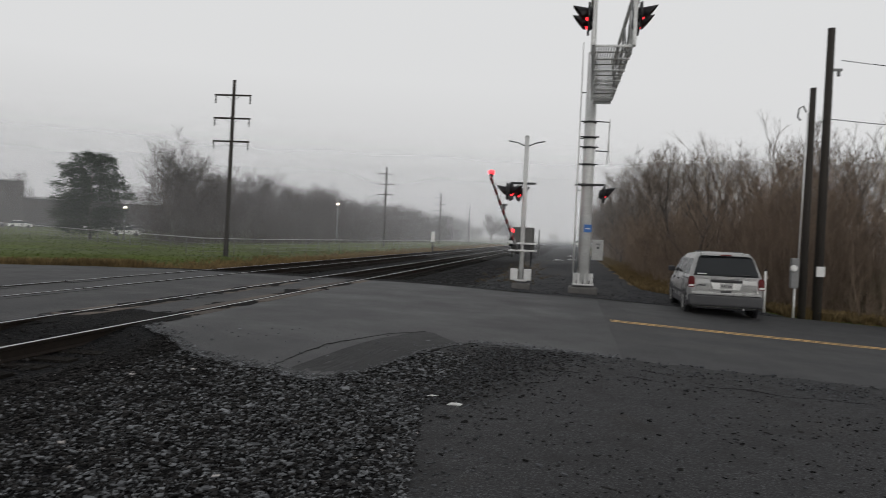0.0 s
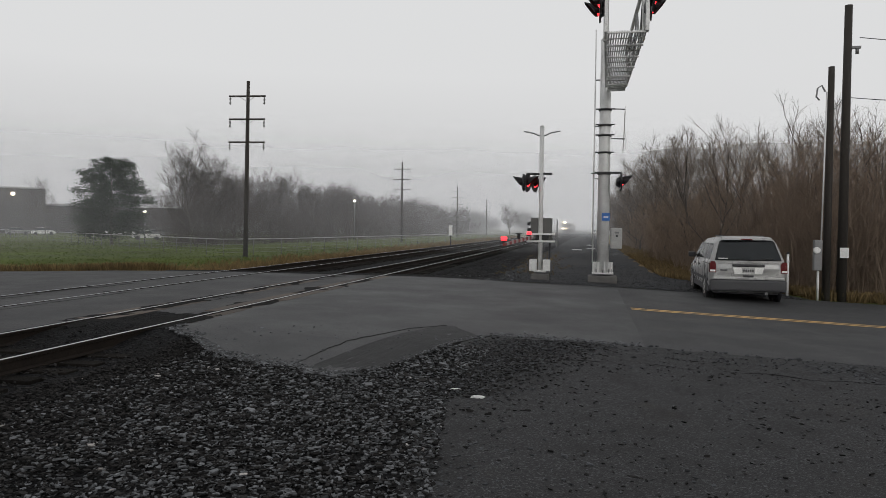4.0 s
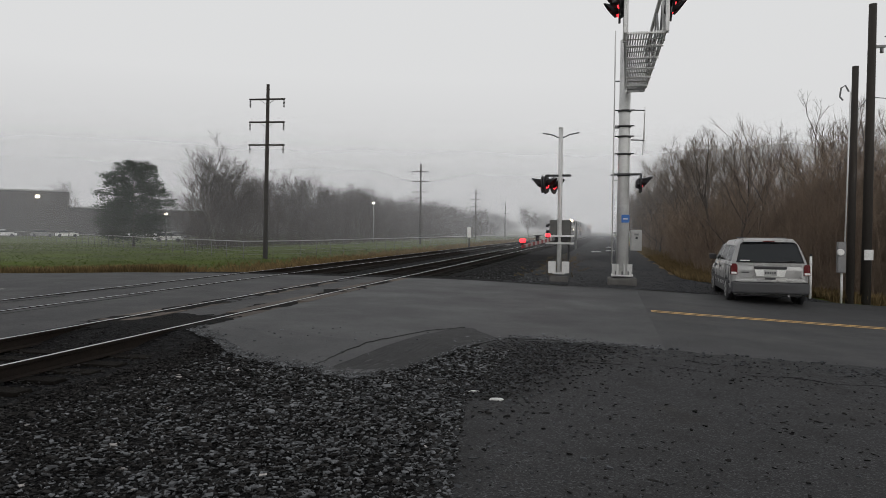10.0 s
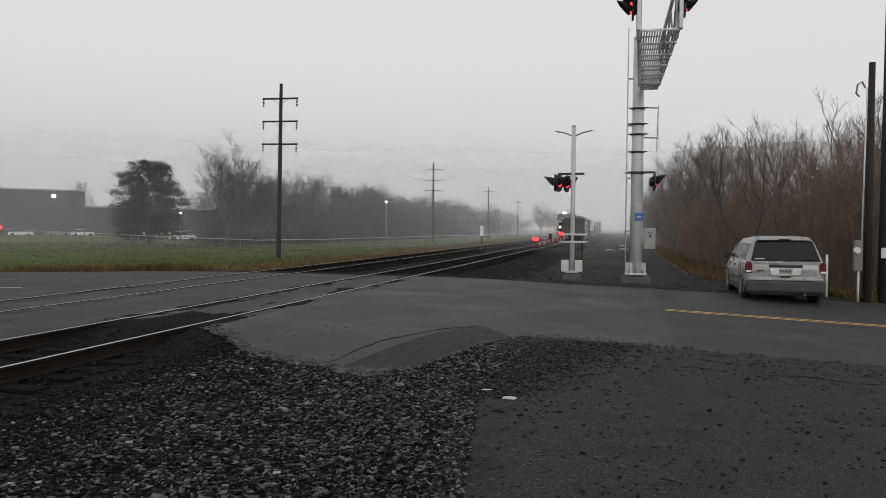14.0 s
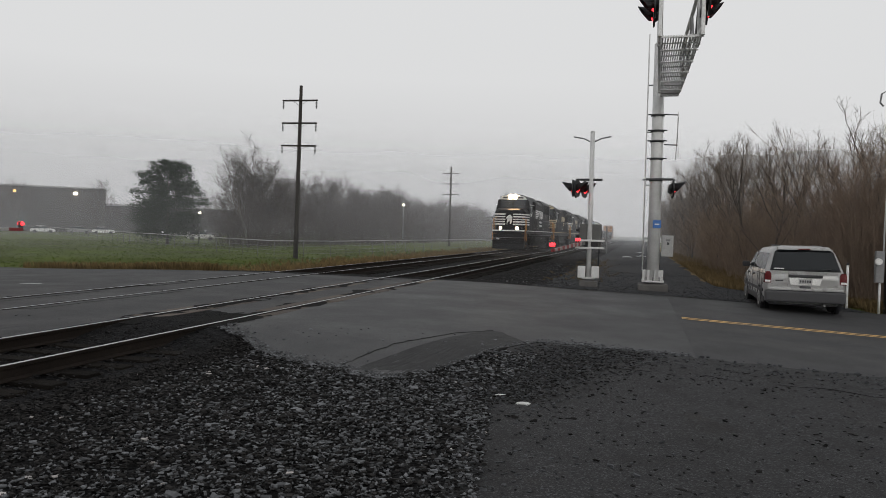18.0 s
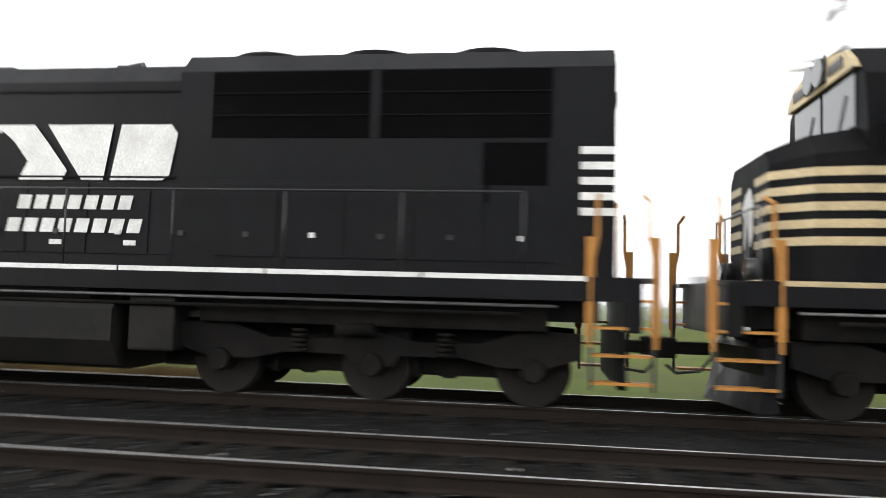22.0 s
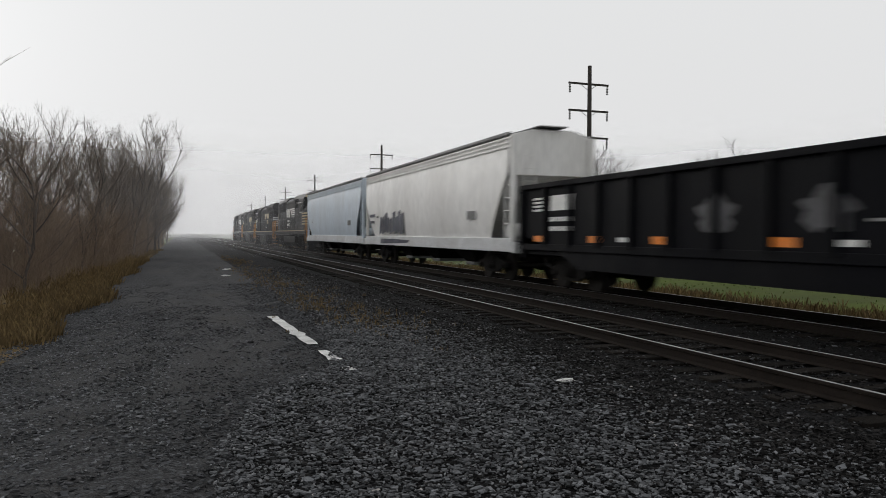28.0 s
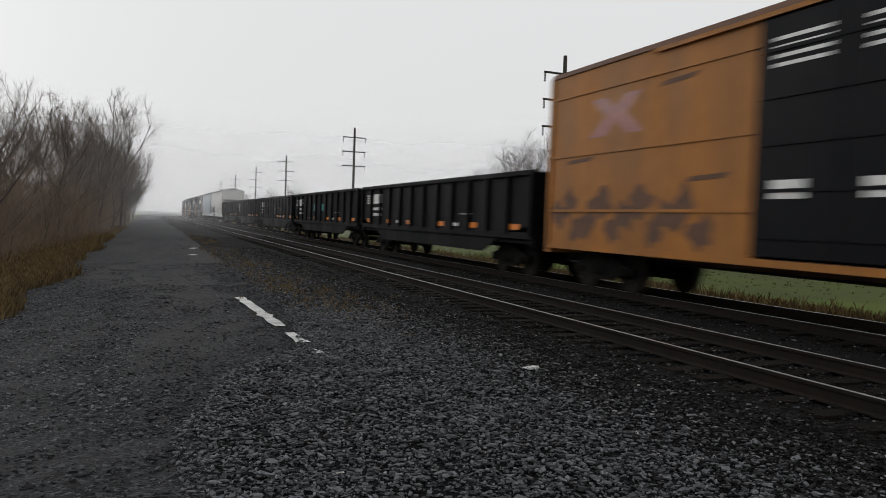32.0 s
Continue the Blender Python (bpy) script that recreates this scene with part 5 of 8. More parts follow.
M["patch"] = surface("faded_patch", (0.05, 0.05, 0.055), 0.6, vary=0.6, scale=2.5, fine=15, relief=0.0)
M["teal"] = surface("teal_spray", (0.02, 0.22, 0.22), 0.5, vary=0.3, scale=4, fine=30, relief=0.0)
M["emblem"] = surface("faded_emblem", (0.28, 0.09, 0.07), 0.5, vary=0.3, scale=3, fine=30, relief=0.0)
M["rust"] = surface("rusty_steel", (0.12, 0.06, 0.035), 0.8, vary=0.4, scale=2, fine=25, relief=0.2)

train = [
    (emd_locomotive(M["lettering"], "black diesel locomotive with white stripes and lit headlights leading the train", "1847", True), 22.05, 0),
    (ge_locomotive(M["gold"], "dusty black diesel locomotive with gold stripes, second in the train", True), 22.05, 0),
    (ge_locomotive(M["lettering"], "dusty black diesel locomotive with white stripes, third in the train", True), 22.05, 0),
    (emd_locomotive(M["gold"], "black diesel locomotive running backwards with pale gold cab stripes", "", False, M["lettering"]), 22.05, 180),
    (covered_hopper(M["hopper_blue"], M["hopper_sill"], "pale blue-grey covered hopper car with bowed sides"), 19.9, 0),
    (covered_hopper(M["hopper_white"], M["hopper_sill"], "dirty white covered hopper car with dark blue graffiti", True), 19.9, 0),
]
for k in range(5):
    train.append((gondola("black steel coal gondola with amber reflectors and white lettering", k), 17.73, 0))
train.append((boxcar("orange-yellow boxcar with black sliding doors and rust stains"), 18.4, 0))


def raise_body(car, k, z0=1.5):
    """Makes a car's upper body k times as high above z0."""
    done = set()
    for ob in car.children_recursive:
        if ob.type != "MESH" or ob.name.split(".")[0] in ("truck", "wheelset", "axle_box", "spring", "side_frame", "brake_shoe", "traction_motor", "coupler", "bearing_cap", "spring_nest", "brake_cylinder"):
            continue
        if ob.name.startswith("road_number"):
            ob.location.z = z0 + (ob.location.z - z0) * k
            continue
        for v in ob.data.vertices:
            if v.co.z > z0:
                v.co.z = z0 + (v.co.z - z0) * k


for (ob, length, turn), k in zip(train, (1.065, 1.06, 1.06, 1.06, 1.07, 1.07, 1, 1, 1, 1, 1, 1.045)):
    if k > 1:
        raise_body(ob, k)
off = 0.0
for ob, length, turn in train:
    movers.append((ob, off + length / 2, turn))
    off += length


# ---- crossing signals on the near side ----
def crossbuck(parent, x, y, z, tilt=0.0):
    """Two narrow white boards crossed, facing along x."""
    for s in (-1, 1):
        bm = ex([(y - 0.6, z - s * 0.6 - 0.09), (y - 0.55, z - s * 0.6 + 0.09), (y + 0.6, z + s * 0.6 + 0.09), (y + 0.55, z + s * 0.6 - 0.09)], "x", x - 0.02 + s * 0.012, x + 0.0 + s * 0.012)
        part("crossbuck_board", bm, M["white"], parent)


M["mechbox"] = surface("weathered_mechanism_box", (0.105, 0.105, 0.1), 0.6, 0.2, vary=0.25, scale=4, fine=40, relief=0.1)
M["cabinet_grey"] = surface("dull_cabinet_paint", (0.36, 0.36, 0.35), 0.6, vary=0.12, scale=3, fine=40, relief=0.05, dirt=(0.2, 0.19, 0.17), dirt_amount=0.4)
M["arm_red"] = surface("weathered_red", (0.22, 0.02, 0.022), 0.6, vary=0.2, scale=3, fine=30, relief=0.05)
M["arm_white"] = surface("weathered_white", (0.38, 0.37, 0.36), 0.6, vary=0.2, scale=3, fine=30, relief=0.05)


def gate_arm(parent_name, base, flat, length, label, lamps=(0.2, 0.57, 1.0)):
    """A red and white striped arm about its pivot; flat: its heading in degrees from +x when down."""
    t = thing(parent_name, pose(*base, 0, 0, flat), label, "gate arm", "crossing gate arms")
    n = 14
    for k in range(n):
        a, b = 0.35 + (length - 0.35) * k / n, 0.35 + (length - 0.35) * (k + 1) / n
        h = 0.058 - 0.02 * k / n
        part("arm_band", bx(a, b, -0.025, 0.025, -h, h, bevel=0.008), M["arm_red"] if k % 2 else M["arm_white"], t)
    for f in lamps:
        a = length * f - 0.06
        lamp = part("arm_lamp", bx(a - 0.045, a + 0.045, -0.045, 0.045, 0.05, 0.2, bevel=0.01), M["black"], t)
        if f == 0.57:
            part("lamp_hood", bx(a - 0.05, a + 0.05, -0.1, 0.1, 0.2, 0.22, bevel=0.005), M["black"], lamp)
            continue
        for s in (-1, 1):
            part("lens", rod((a, s * 0.045, 0.15), (a, s * 0.07, 0.15), 0.055, 0.045, 12), M["lamp_red"], lamp)
        part("lens", rod((a + 0.045, 0, 0.15), (a + 0.07, 0, 0.15), 0.055, 0.045, 12), M["lamp_red"], lamp)
    part("counterweight", bx(-0.75, 0.3, -0.05, 0.05, -0.06, 0.06, bevel=0.01), M["galv_dark"], t)
    for s in (-1, 1):
        part("weight_plate", bx(-0.8, -0.5, s * 0.2 - 0.04, s * 0.2 + 0.04, -0.14, 0.14, bevel=0.02), M["galv_dark"], t)
    return t


def gate_mast(x, y, z, h, faces, label):
    t = thing("crossing_signal_mast", pose(x, y, z), label, "crossing signal", "crossing signals")
    part("foundation", bx(-0.29, 0.29, -0.29, 0.29, -0.4, 0.03, bevel=0.03), M["oldconcrete"], t)
    base = part("base_casting", bx(-0.2, 0.2, -0.2, 0.2, 0.1, 0.16, bevel=0.02), M["galv"], t)
    for a in (-0.26, 0.18):
        part("junction_box", bx(a - 0.08, a + 0.16, -0.24, -0.02, 0.14, 0.52, bevel=0.02), M["galv"], base)
    part("mast", rod((0, 0, 0.1), (0, 0, h), 0.075, n=14), M["galv"], t, "galvanised steel mast")
    part("mast_cap", rod((0, 0, h), (0, 0, h + 0.05), 0.085, 0.05, 14), M["galv"], t)
    box_ = part("gate_mechanism", bx(-0.34, 0.36, 0.08, 0.6, 1.15, 1.9, bevel=0.03), M["mechbox"], t, "dull grey gate mechanism box")
    part("mechanism_door", bx(-0.28, 0.3, 0.06, 0.08, 1.42, 1.84, bevel=0.01), M["mechbox"], box_)
    for k in range(3):
        part("hinge", bx(-0.38, -0.34, 0.15, 0.25, 1.25 + 0.22 * k, 1.33 + 0.22 * k), M["black"], box_)
    for z_ in (1.12, 1.36):
        part("gate_bracket", bx(-0.45, 0.48, -0.12, 0.08, z_ - 0.03, z_ + 0.03, bevel=0.008), M["galv"], t)
    part("counter_arm", bx(0.52, 0.55, 0.0, 0.3, 0.95, 1.85, bevel=0.008), M["galv_dark"], t)
    part("gearbox", bx(-0.2, 0.28, -0.06, 0.08, 1.16, 1.33, bevel=0.02), M["black"], t, "black drive gearbox")
    for k in range(3):
        part("terminal_cover", rod((-0.37, 0.2, 1.3 + 0.2 * k), (-0.46, 0.2, 1.3 + 0.2 * k), 0.06, 0.05, 10), M["black"], box_)
    part("conduit", pipe([(0.24, 0.1, 0.2), (0.3, 0.12, 0.6), (0.3, 0.14, 1.15)], 0.03), M["black"], t)
    part("lamp_bracket", bx(-0.5, 0.36, -0.05, 0.05, 3.32, 3.39, bevel=0.01), M["black"], t, "dark lamp crossarm")
    for s in (-1, 1):
        part("bell_bracket", pipe([(0, 0, h - 0.3), (s * 0.12, 0, h - 0.28), (s * 0.28, 0, h - 0.2), (s * 0.6, 0, h - 0.14)], 0.022), M["galv_dark"], t)
    return t


g1 = gate_mast(-1.55, 24.5, 0.0, 4.9, -1, "galvanised crossing signal mast with red lamps beside the road")
flasher_pair(g1, -0.5, 3.05, 0, -1, 0.7, -3)
flasher_pair(g1, -0.36, 3.05, 0, 1, 0.7, -16)
arm1 = gate_arm("gate_arm", (-1.75, 24.2, 1.27), -93.5, 5.7, "red and white striped gate arm lowering across the road")

cant = thing("cantilever_signal", pose(0.48, 24.5, -0.03), "galvanised cantilever signal structure reaching over the road with red lamps", "crossing signal", "crossing signals")
part("foundation", bx(-0.46, 0.46, -0.46, 0.46, -0.5, 0.06, bevel=0.04), M["oldconcrete"], cant, "weathered concrete footing")
part("base_plate", bx(-0.34, 0.34, -0.34, 0.34, 0.12, 0.17, bevel=0.01), M["galv"], cant)
for k in range(8):
    a = k * math.pi / 4
    part("anchor_bolt", rod((0.28 * math.cos(a), 0.28 * math.sin(a), 0.15), (0.28 * math.cos(a), 0.28 * math.sin(a), 0.28), 0.022, n=6), M["galv_dark"], cant)
part("pole", rod((0, 0, 0.15), (0, 0, 7.7), 0.2, 0.17, 20), M["galv"], cant, "thick galvanised steel pole")
part("pole_cap", rod((0, 0, 7.7), (0, 0, 7.8), 0.18, 0.08, 16), M["galv"], cant)
for k in range(8):
    a = k * math.pi / 4 + 0.2
    part("gusset", bx(-0.01, 0.01, 0.18, 0.33, 0.17, 0.5), M["galv"], cant).matrix_basis = pose(0, 0, 0, 0, 0, math.degrees(a))
bm = bmesh.new()
for s in (-1, 1):
    tube(bm, (-0.33, s * 0.2, 0.5), (-0.33, s * 0.2, 8.0), 0.02, n=6)
z = 0.7
while z < 8:
    tube(bm, (-0.33, -0.2, z), (-0.33, 0.2, z), 0.014, n=5)
    z += 0.31
part("ladder", bm, M["galv"], cant, "galvanised climbing ladder")
for z in (1.5, 3.2, 4.9, 6.4):
    part("ladder_bracket", bx(-0.33, 0, -0.02, 0.02, z, z + 0.04), M["galv_dark"], cant)
for z, w in ((3.38, 0.42), (4.06, 0.3), (4.62, 0.3), (4.95, 0.3), (5.45, 0.3)):
    part("clamp_band", rod((0, 0, z - 0.03), (0, 0, z + 0.03), 0.215, n=18), M["black"], cant)
    for s in (-1, 1):
        part("clamp_bolt", rod((s * 0.18, -0.2, z), (s * w, -0.2, z), 0.022, n=6), M["black"], cant)
part("lamp_bracket", bx(-0.3, 0.55, -0.25, -0.19, 3.36, 3.43, bevel=0.01), M["black"], cant)
flasher_pair(cant, 0.5, 3.1, -0.2, 1, 0.7)
crossbuck(cant, 0.62, -0.2, 4.75)
for z in (5.45, 4.5):
    part("sign_bracket", rod((0.2, -0.2, z), (0.62, -0.2, z - 0.02), 0.02, n=6), M["galv_dark"], cant)
part("blue_sign", bx(-0.05, 0.2, -0.225, -0.215, 1.85, 2.1, bevel=0.003), M["blue"], cant, "small blue notice plate")
part("sign_bar", bx(0.0, 0.15, -0.23, -0.226, 1.95, 1.99), M["white"], cant)
cab_ = part("control_cabinet", bx(0.24, 0.6, -0.15, 0.2, 0.95, 1.62, bevel=0.02), M["cabinet_grey"], cant, "grey control cabinet on the pole")
part("cabinet_door", bx(0.27, 0.57, -0.165, -0.15, 1.0, 1.56, bevel=0.006), M["cabinet_grey"], cab_)
part("cabinet_vent", bx(0.36, 0.5, -0.17, -0.165, 1.44, 1.5), M["galv_dark"], cab_)
part("cabinet_lock", bx(0.4, 0.47, -0.19, -0.165, 1.32, 1.4), M["black"], cab_)
# the arm: two trusses with a walkway of stepped panels between them
L0, L1 = -0.15, -7.5
for z in (6.18, 7.35):
    for xa, xb in ((0.02, -0.16), (0.62, 0.74)):
        part("arm_chord", rod((xa, L0, z), (xb, L1, z), 0.05, n=10), M["galv"], cant)
for xa, xb in ((0.02, -0.16), (0.62, 0.74)):
    n = 7
    for k in range(n):
        f, g = k / n, (k + 1) / n
        p = Vector((xa + (xb - xa) * f, L0 + (L1 - L0) * f, 6.18 if k % 2 else 7.35))
        q = Vector((xa + (xb - xa) * g, L0 + (L1 - L0) * g, 7.35 if k % 2 else 6.18))
        part("truss_diagonal", rod(p, q, 0.028, n=8), M["galv_dark"], cant)
for k in range(6):
    f, g = k / 6, (k + 0.94) / 6
    y0, y1 = L0 + (L1 - L0) * g, L0 + (L1 - L0) * f
    w0, w1 = 0.02 - 0.18 * f, 0.6 + 0.17 * f
    panel = part("walkway_panel", bx(w0 + 0.02, w1, y0 + 0.56, y0 + 0.6, 6.0, 6.02), M["galv"], cant, "grey open walkway grating")
    for i in range(15):
        xx = w0 + 0.04 + (w1 - w0 - 0.06) * i / 14
        if k or i:
            again("grating_bar", bar, panel, pose(xx, y0, 0))
        else:
            bar = part("grating_bar", bx(-0.015, 0.015, 0, y1 - y0, 6.02, 6.045), M["galv"], panel)
            bar.matrix_basis = pose(xx, y0, 0)
    part("walkway_bearer", bx(w0 - 0.02, w1 + 0.03, y0 - 0.02, y0 + 0.02, 5.985, 6.015), M["galv"], cant)
for xx in (-0.16, 0.74):
    part("end_post", bx(xx - 0.04, xx + 0.04, L1 - 0.04, L1 + 0.04, 6.0, 8.1, bevel=0.01), M["galv"], cant)
    part("end_post", bx(xx - 0.04, xx + 0.04, L1 + 1.2, L1 + 1.28, 6.1, 7.9, bevel=0.01), M["galv"], cant)
for z in (7.2, 8.05):
    part("end_rail", rod((-0.16, L1, z), (0.74, L1, z), 0.03, n=8), M["galv"], cant)
flasher_pair(cant, -0.26, 6.75, L1 + 0.55, -1, 0.72)
flasher_pair(cant, 0.84, 6.75, L1 + 0.55, 1, 0.72)
for xx in (-0.2, 0.78):
    part("lamp_hanger", bx(xx - 0.05, xx + 0.05, L1 + 0.1, L1 + 1.0, 7.05, 7.12, bevel=0.01), M["galv"], cant)


# ---- crossing signals beyond the tracks ----
far_mast = gate_mast(-16.0, 8.8, -0.35, 4.9, 1, "galvanised crossing signal mast on the far side of the tracks")
flasher_pair(far_mast, 0.42, 3.1, 0, 1, 0.7)
arm2 = gate_arm("gate_arm", (-15.6, 9.1, 1.3), 88, 6.4, "red and white striped gate arm lying across the far lane")
fc = thing("cantilever_signal", pose(-17.2, 5.5, -0.4), "galvanised cantilever signal structure beyond the tracks", "crossing signal", "crossing signals")
part("foundation", bx(-0.46, 0.46, -0.46, 0.46, -0.5, 0.12, bevel=0.04), M["oldconcrete"], fc)
part("pole", rod((0, 0, 0.1), (0, 0, 7.6), 0.2, 0.17, 18), M["galv"], fc)
for z in (6.1, 7.2):
    for x in (0.2, 0.85):
        part("arm_chord", rod((x, 0, z), (x, 8.2, z), 0.05, n=8), M["galv"], fc)
for k in range(7):
    part("truss_diagonal", rod((0.85, k * 1.17, 6.1 if k % 2 else 7.2), (0.85, k * 1.17 + 1.17, 7.2 if k % 2 else 6.1), 0.028, n=6), M["galv_dark"], fc)
    part("walkway_panel", bx(0.22, 0.83, k * 1.17, k * 1.17 + 1.1, 6.0, 6.03), M["galv_dark"], fc)
flasher_pair(fc, 0.95, 6.65, 7.7, 1, 0.72)
flasher_pair(fc, 0.1, 6.65, 7.7, -1, 0.72)


# ---- utility poles, meter and marker post ----
def utility_pole(x, y, top, r, label):
    z0 = height(x, y) - 0.1
    t = thing("utility_pole", pose(x, y, z0), label, "utility pole", "utility poles")
    part("pole", rod((0, 0, 0), (0, 0, top - z0), r, r * 0.75, 12), M["poleWood"], t)
    return t


ua = utility_pole(6.95, 23.5, 6.4, 0.115, "short dark wooden utility pole with a grey meter box")
ub = utility_pole(7.4, 23.6, 8.2, 0.14, "tall dark wooden utility pole with a service wire")
z0 = ua.location.z
meter = part("meter_box", bx(-0.42, -0.2, -0.28, -0.1, 0.95, 1.85, bevel=0.02), M["galv_dark"], ua, "grey electric meter box")
part("meter_dial", rod((-0.36, -0.28, 1.55), (-0.36, -0.36, 1.55), 0.1, 0.09, 14), M["white"], meter)
part("conduit", rod((-0.28, -0.18, 0), (-0.28, -0.18, 0.95), 0.035, n=8), M["galv"], ua)
part("conduit", rod((-0.2, -0.13, 1.85), (-0.14, -0.1, 6.2), 0.022, n=8), M["galv"], ua)
part("weatherhead", pipe([(-0.2, -0.14, 6.2), (-0.3, -0.16, 6.38), (-0.42, -0.18, 6.3), (-0.45, -0.18, 6.05), (-0.36, -0.18, 5.95)], 0.025), M["galv_dark"], ua)
part("notice_plate", bx(-0.12, 0.12, -0.2, -0.185, 1.35, 1.65), M["galv"], ub)
part("wire_bracket", bx(0.08, 0.35, -0.05, 0.05, 7.5, 7.57), M["galv_dark"], ub)
part("insulator", rod((0.26, 0, 7.35), (0.26, 0, 7.52), 0.05, n=8), M["galv_dark"], ub)


def wire(name, p, q, sag, label, r=0.012):
    pts = []
    for i in range(13):
        f = i / 12
        v = Vector(p).lerp(Vector(q), f)
        v.z -= sag * 4 * f * (1 - f)
        pts.append(v)
    return tagged(part(name, pipe(pts, r, 5), M["black"]), label, "wire", "overhead wires")


wire("service_wire", (7.72, 23.6, 7.25), (15.6, 22.2, 6.7), 0.25, "thin black service wire hanging from the utility pole")
wire("service_wire", (7.5, 23.6, 5.5), (15.6, 21.5, 5.0), 0.2, "thin black service wire hanging from the utility pole")
wire("service_wire", (7.3, 23.55, 5.5), (6.9, 23.4, 5.0), 0.05, "short black drop wire between two utility poles")
post = thing("marker_post", pose(5.88, 23.5, height(5.88, 23.5)), "slim white marker post beside the parked minivan", "marker post")
part("post", rod((0, 0, 0), (0, 0, 1.27), 0.04, 0.035, 10), M["white"], post)
part("post_cap", rod((0, 0, 1.27), (0, 0, 1.33), 0.045, 0.03, 10), M["black"], post)
part("reflector", bx(-0.03, 0.03, -0.05, -0.045, 1.0, 1.08), M["galv"], post)


# ---- parked minivan ----
M["vanpaint"] = surface("silver_van_paint", (0.37, 0.37, 0.365), 0.3, 0.2, vary=0.06, scale=2, fine=60, relief=0.0, dirt=(0.2, 0.19, 0.17), dirt_amount=0.35)
M["vantrim"] = surface("grey_plastic_trim", (0.045, 0.045, 0.048), 0.6, vary=0.15, scale=5, fine=60, relief=0.05)
M["tyre"] = surface("tyre_rubber", (0.014, 0.014, 0.014), 0.85, vary=0.2, scale=6, fine=60, relief=0.2)
M["taillight"] = surface("tail_lamp", (0.11, 0.01, 0.012), 0.2, vary=0.1, scale=5, fine=40, relief=0.0)
M["vanglass"] = glass("van_glass", (0.02, 0.025, 0.028), 0.05)


def loft(rings, closed_ends=True):
    bm = bmesh.new()
    vs = [[bm.verts.new(p) for p in ring] for ring in rings]
    n = len(vs[0])
    for a, b in zip(vs, vs[1:]):
        for i in range(n):
            f = bm.faces.new((a[i], a[(i + 1) % n], b[(i + 1) % n], b[i]))
            f.smooth = True
    if closed_ends:
        bm.faces.new(vs[0][::-1])
        bm.faces.new(vs[-1])
    bmesh.ops.recalc_face_normals(bm, faces=bm.faces[:])
    return bm


# height, half width, rear end, front end of the minivan's outline
VAN = ((0.24, 0.84, -2.30, 2.25), (0.34, 0.92, -2.40, 2.40), (0.5, 0.945, -2.43, 2.45), (0.68, 0.955, -2.43, 2.40), (0.80, 0.955, -2.42, 2.22), (0.90, 0.95, -2.41, 1.85),
       (0.98, 0.945, -2.40, 1.5), (1.06, 0.93, -2.37, 1.36), (1.22, 0.885, -2.29, 1.12), (1.40, 0.825, -2.20, 0.84), (1.55, 0.77, -2.11, 0.58), (1.64, 0.715, -2.03, 0.36), (1.69, 0.65, -1.93, 0.2), (1.725, 0.52, -1.75, -0.05))


def van_at(z):
    """Half width, rear and front of the outline at a height."""
    return [float(np.interp(z, [r[0] for r in VAN], [r[k] for r in VAN])) for k in (1, 2, 3)]


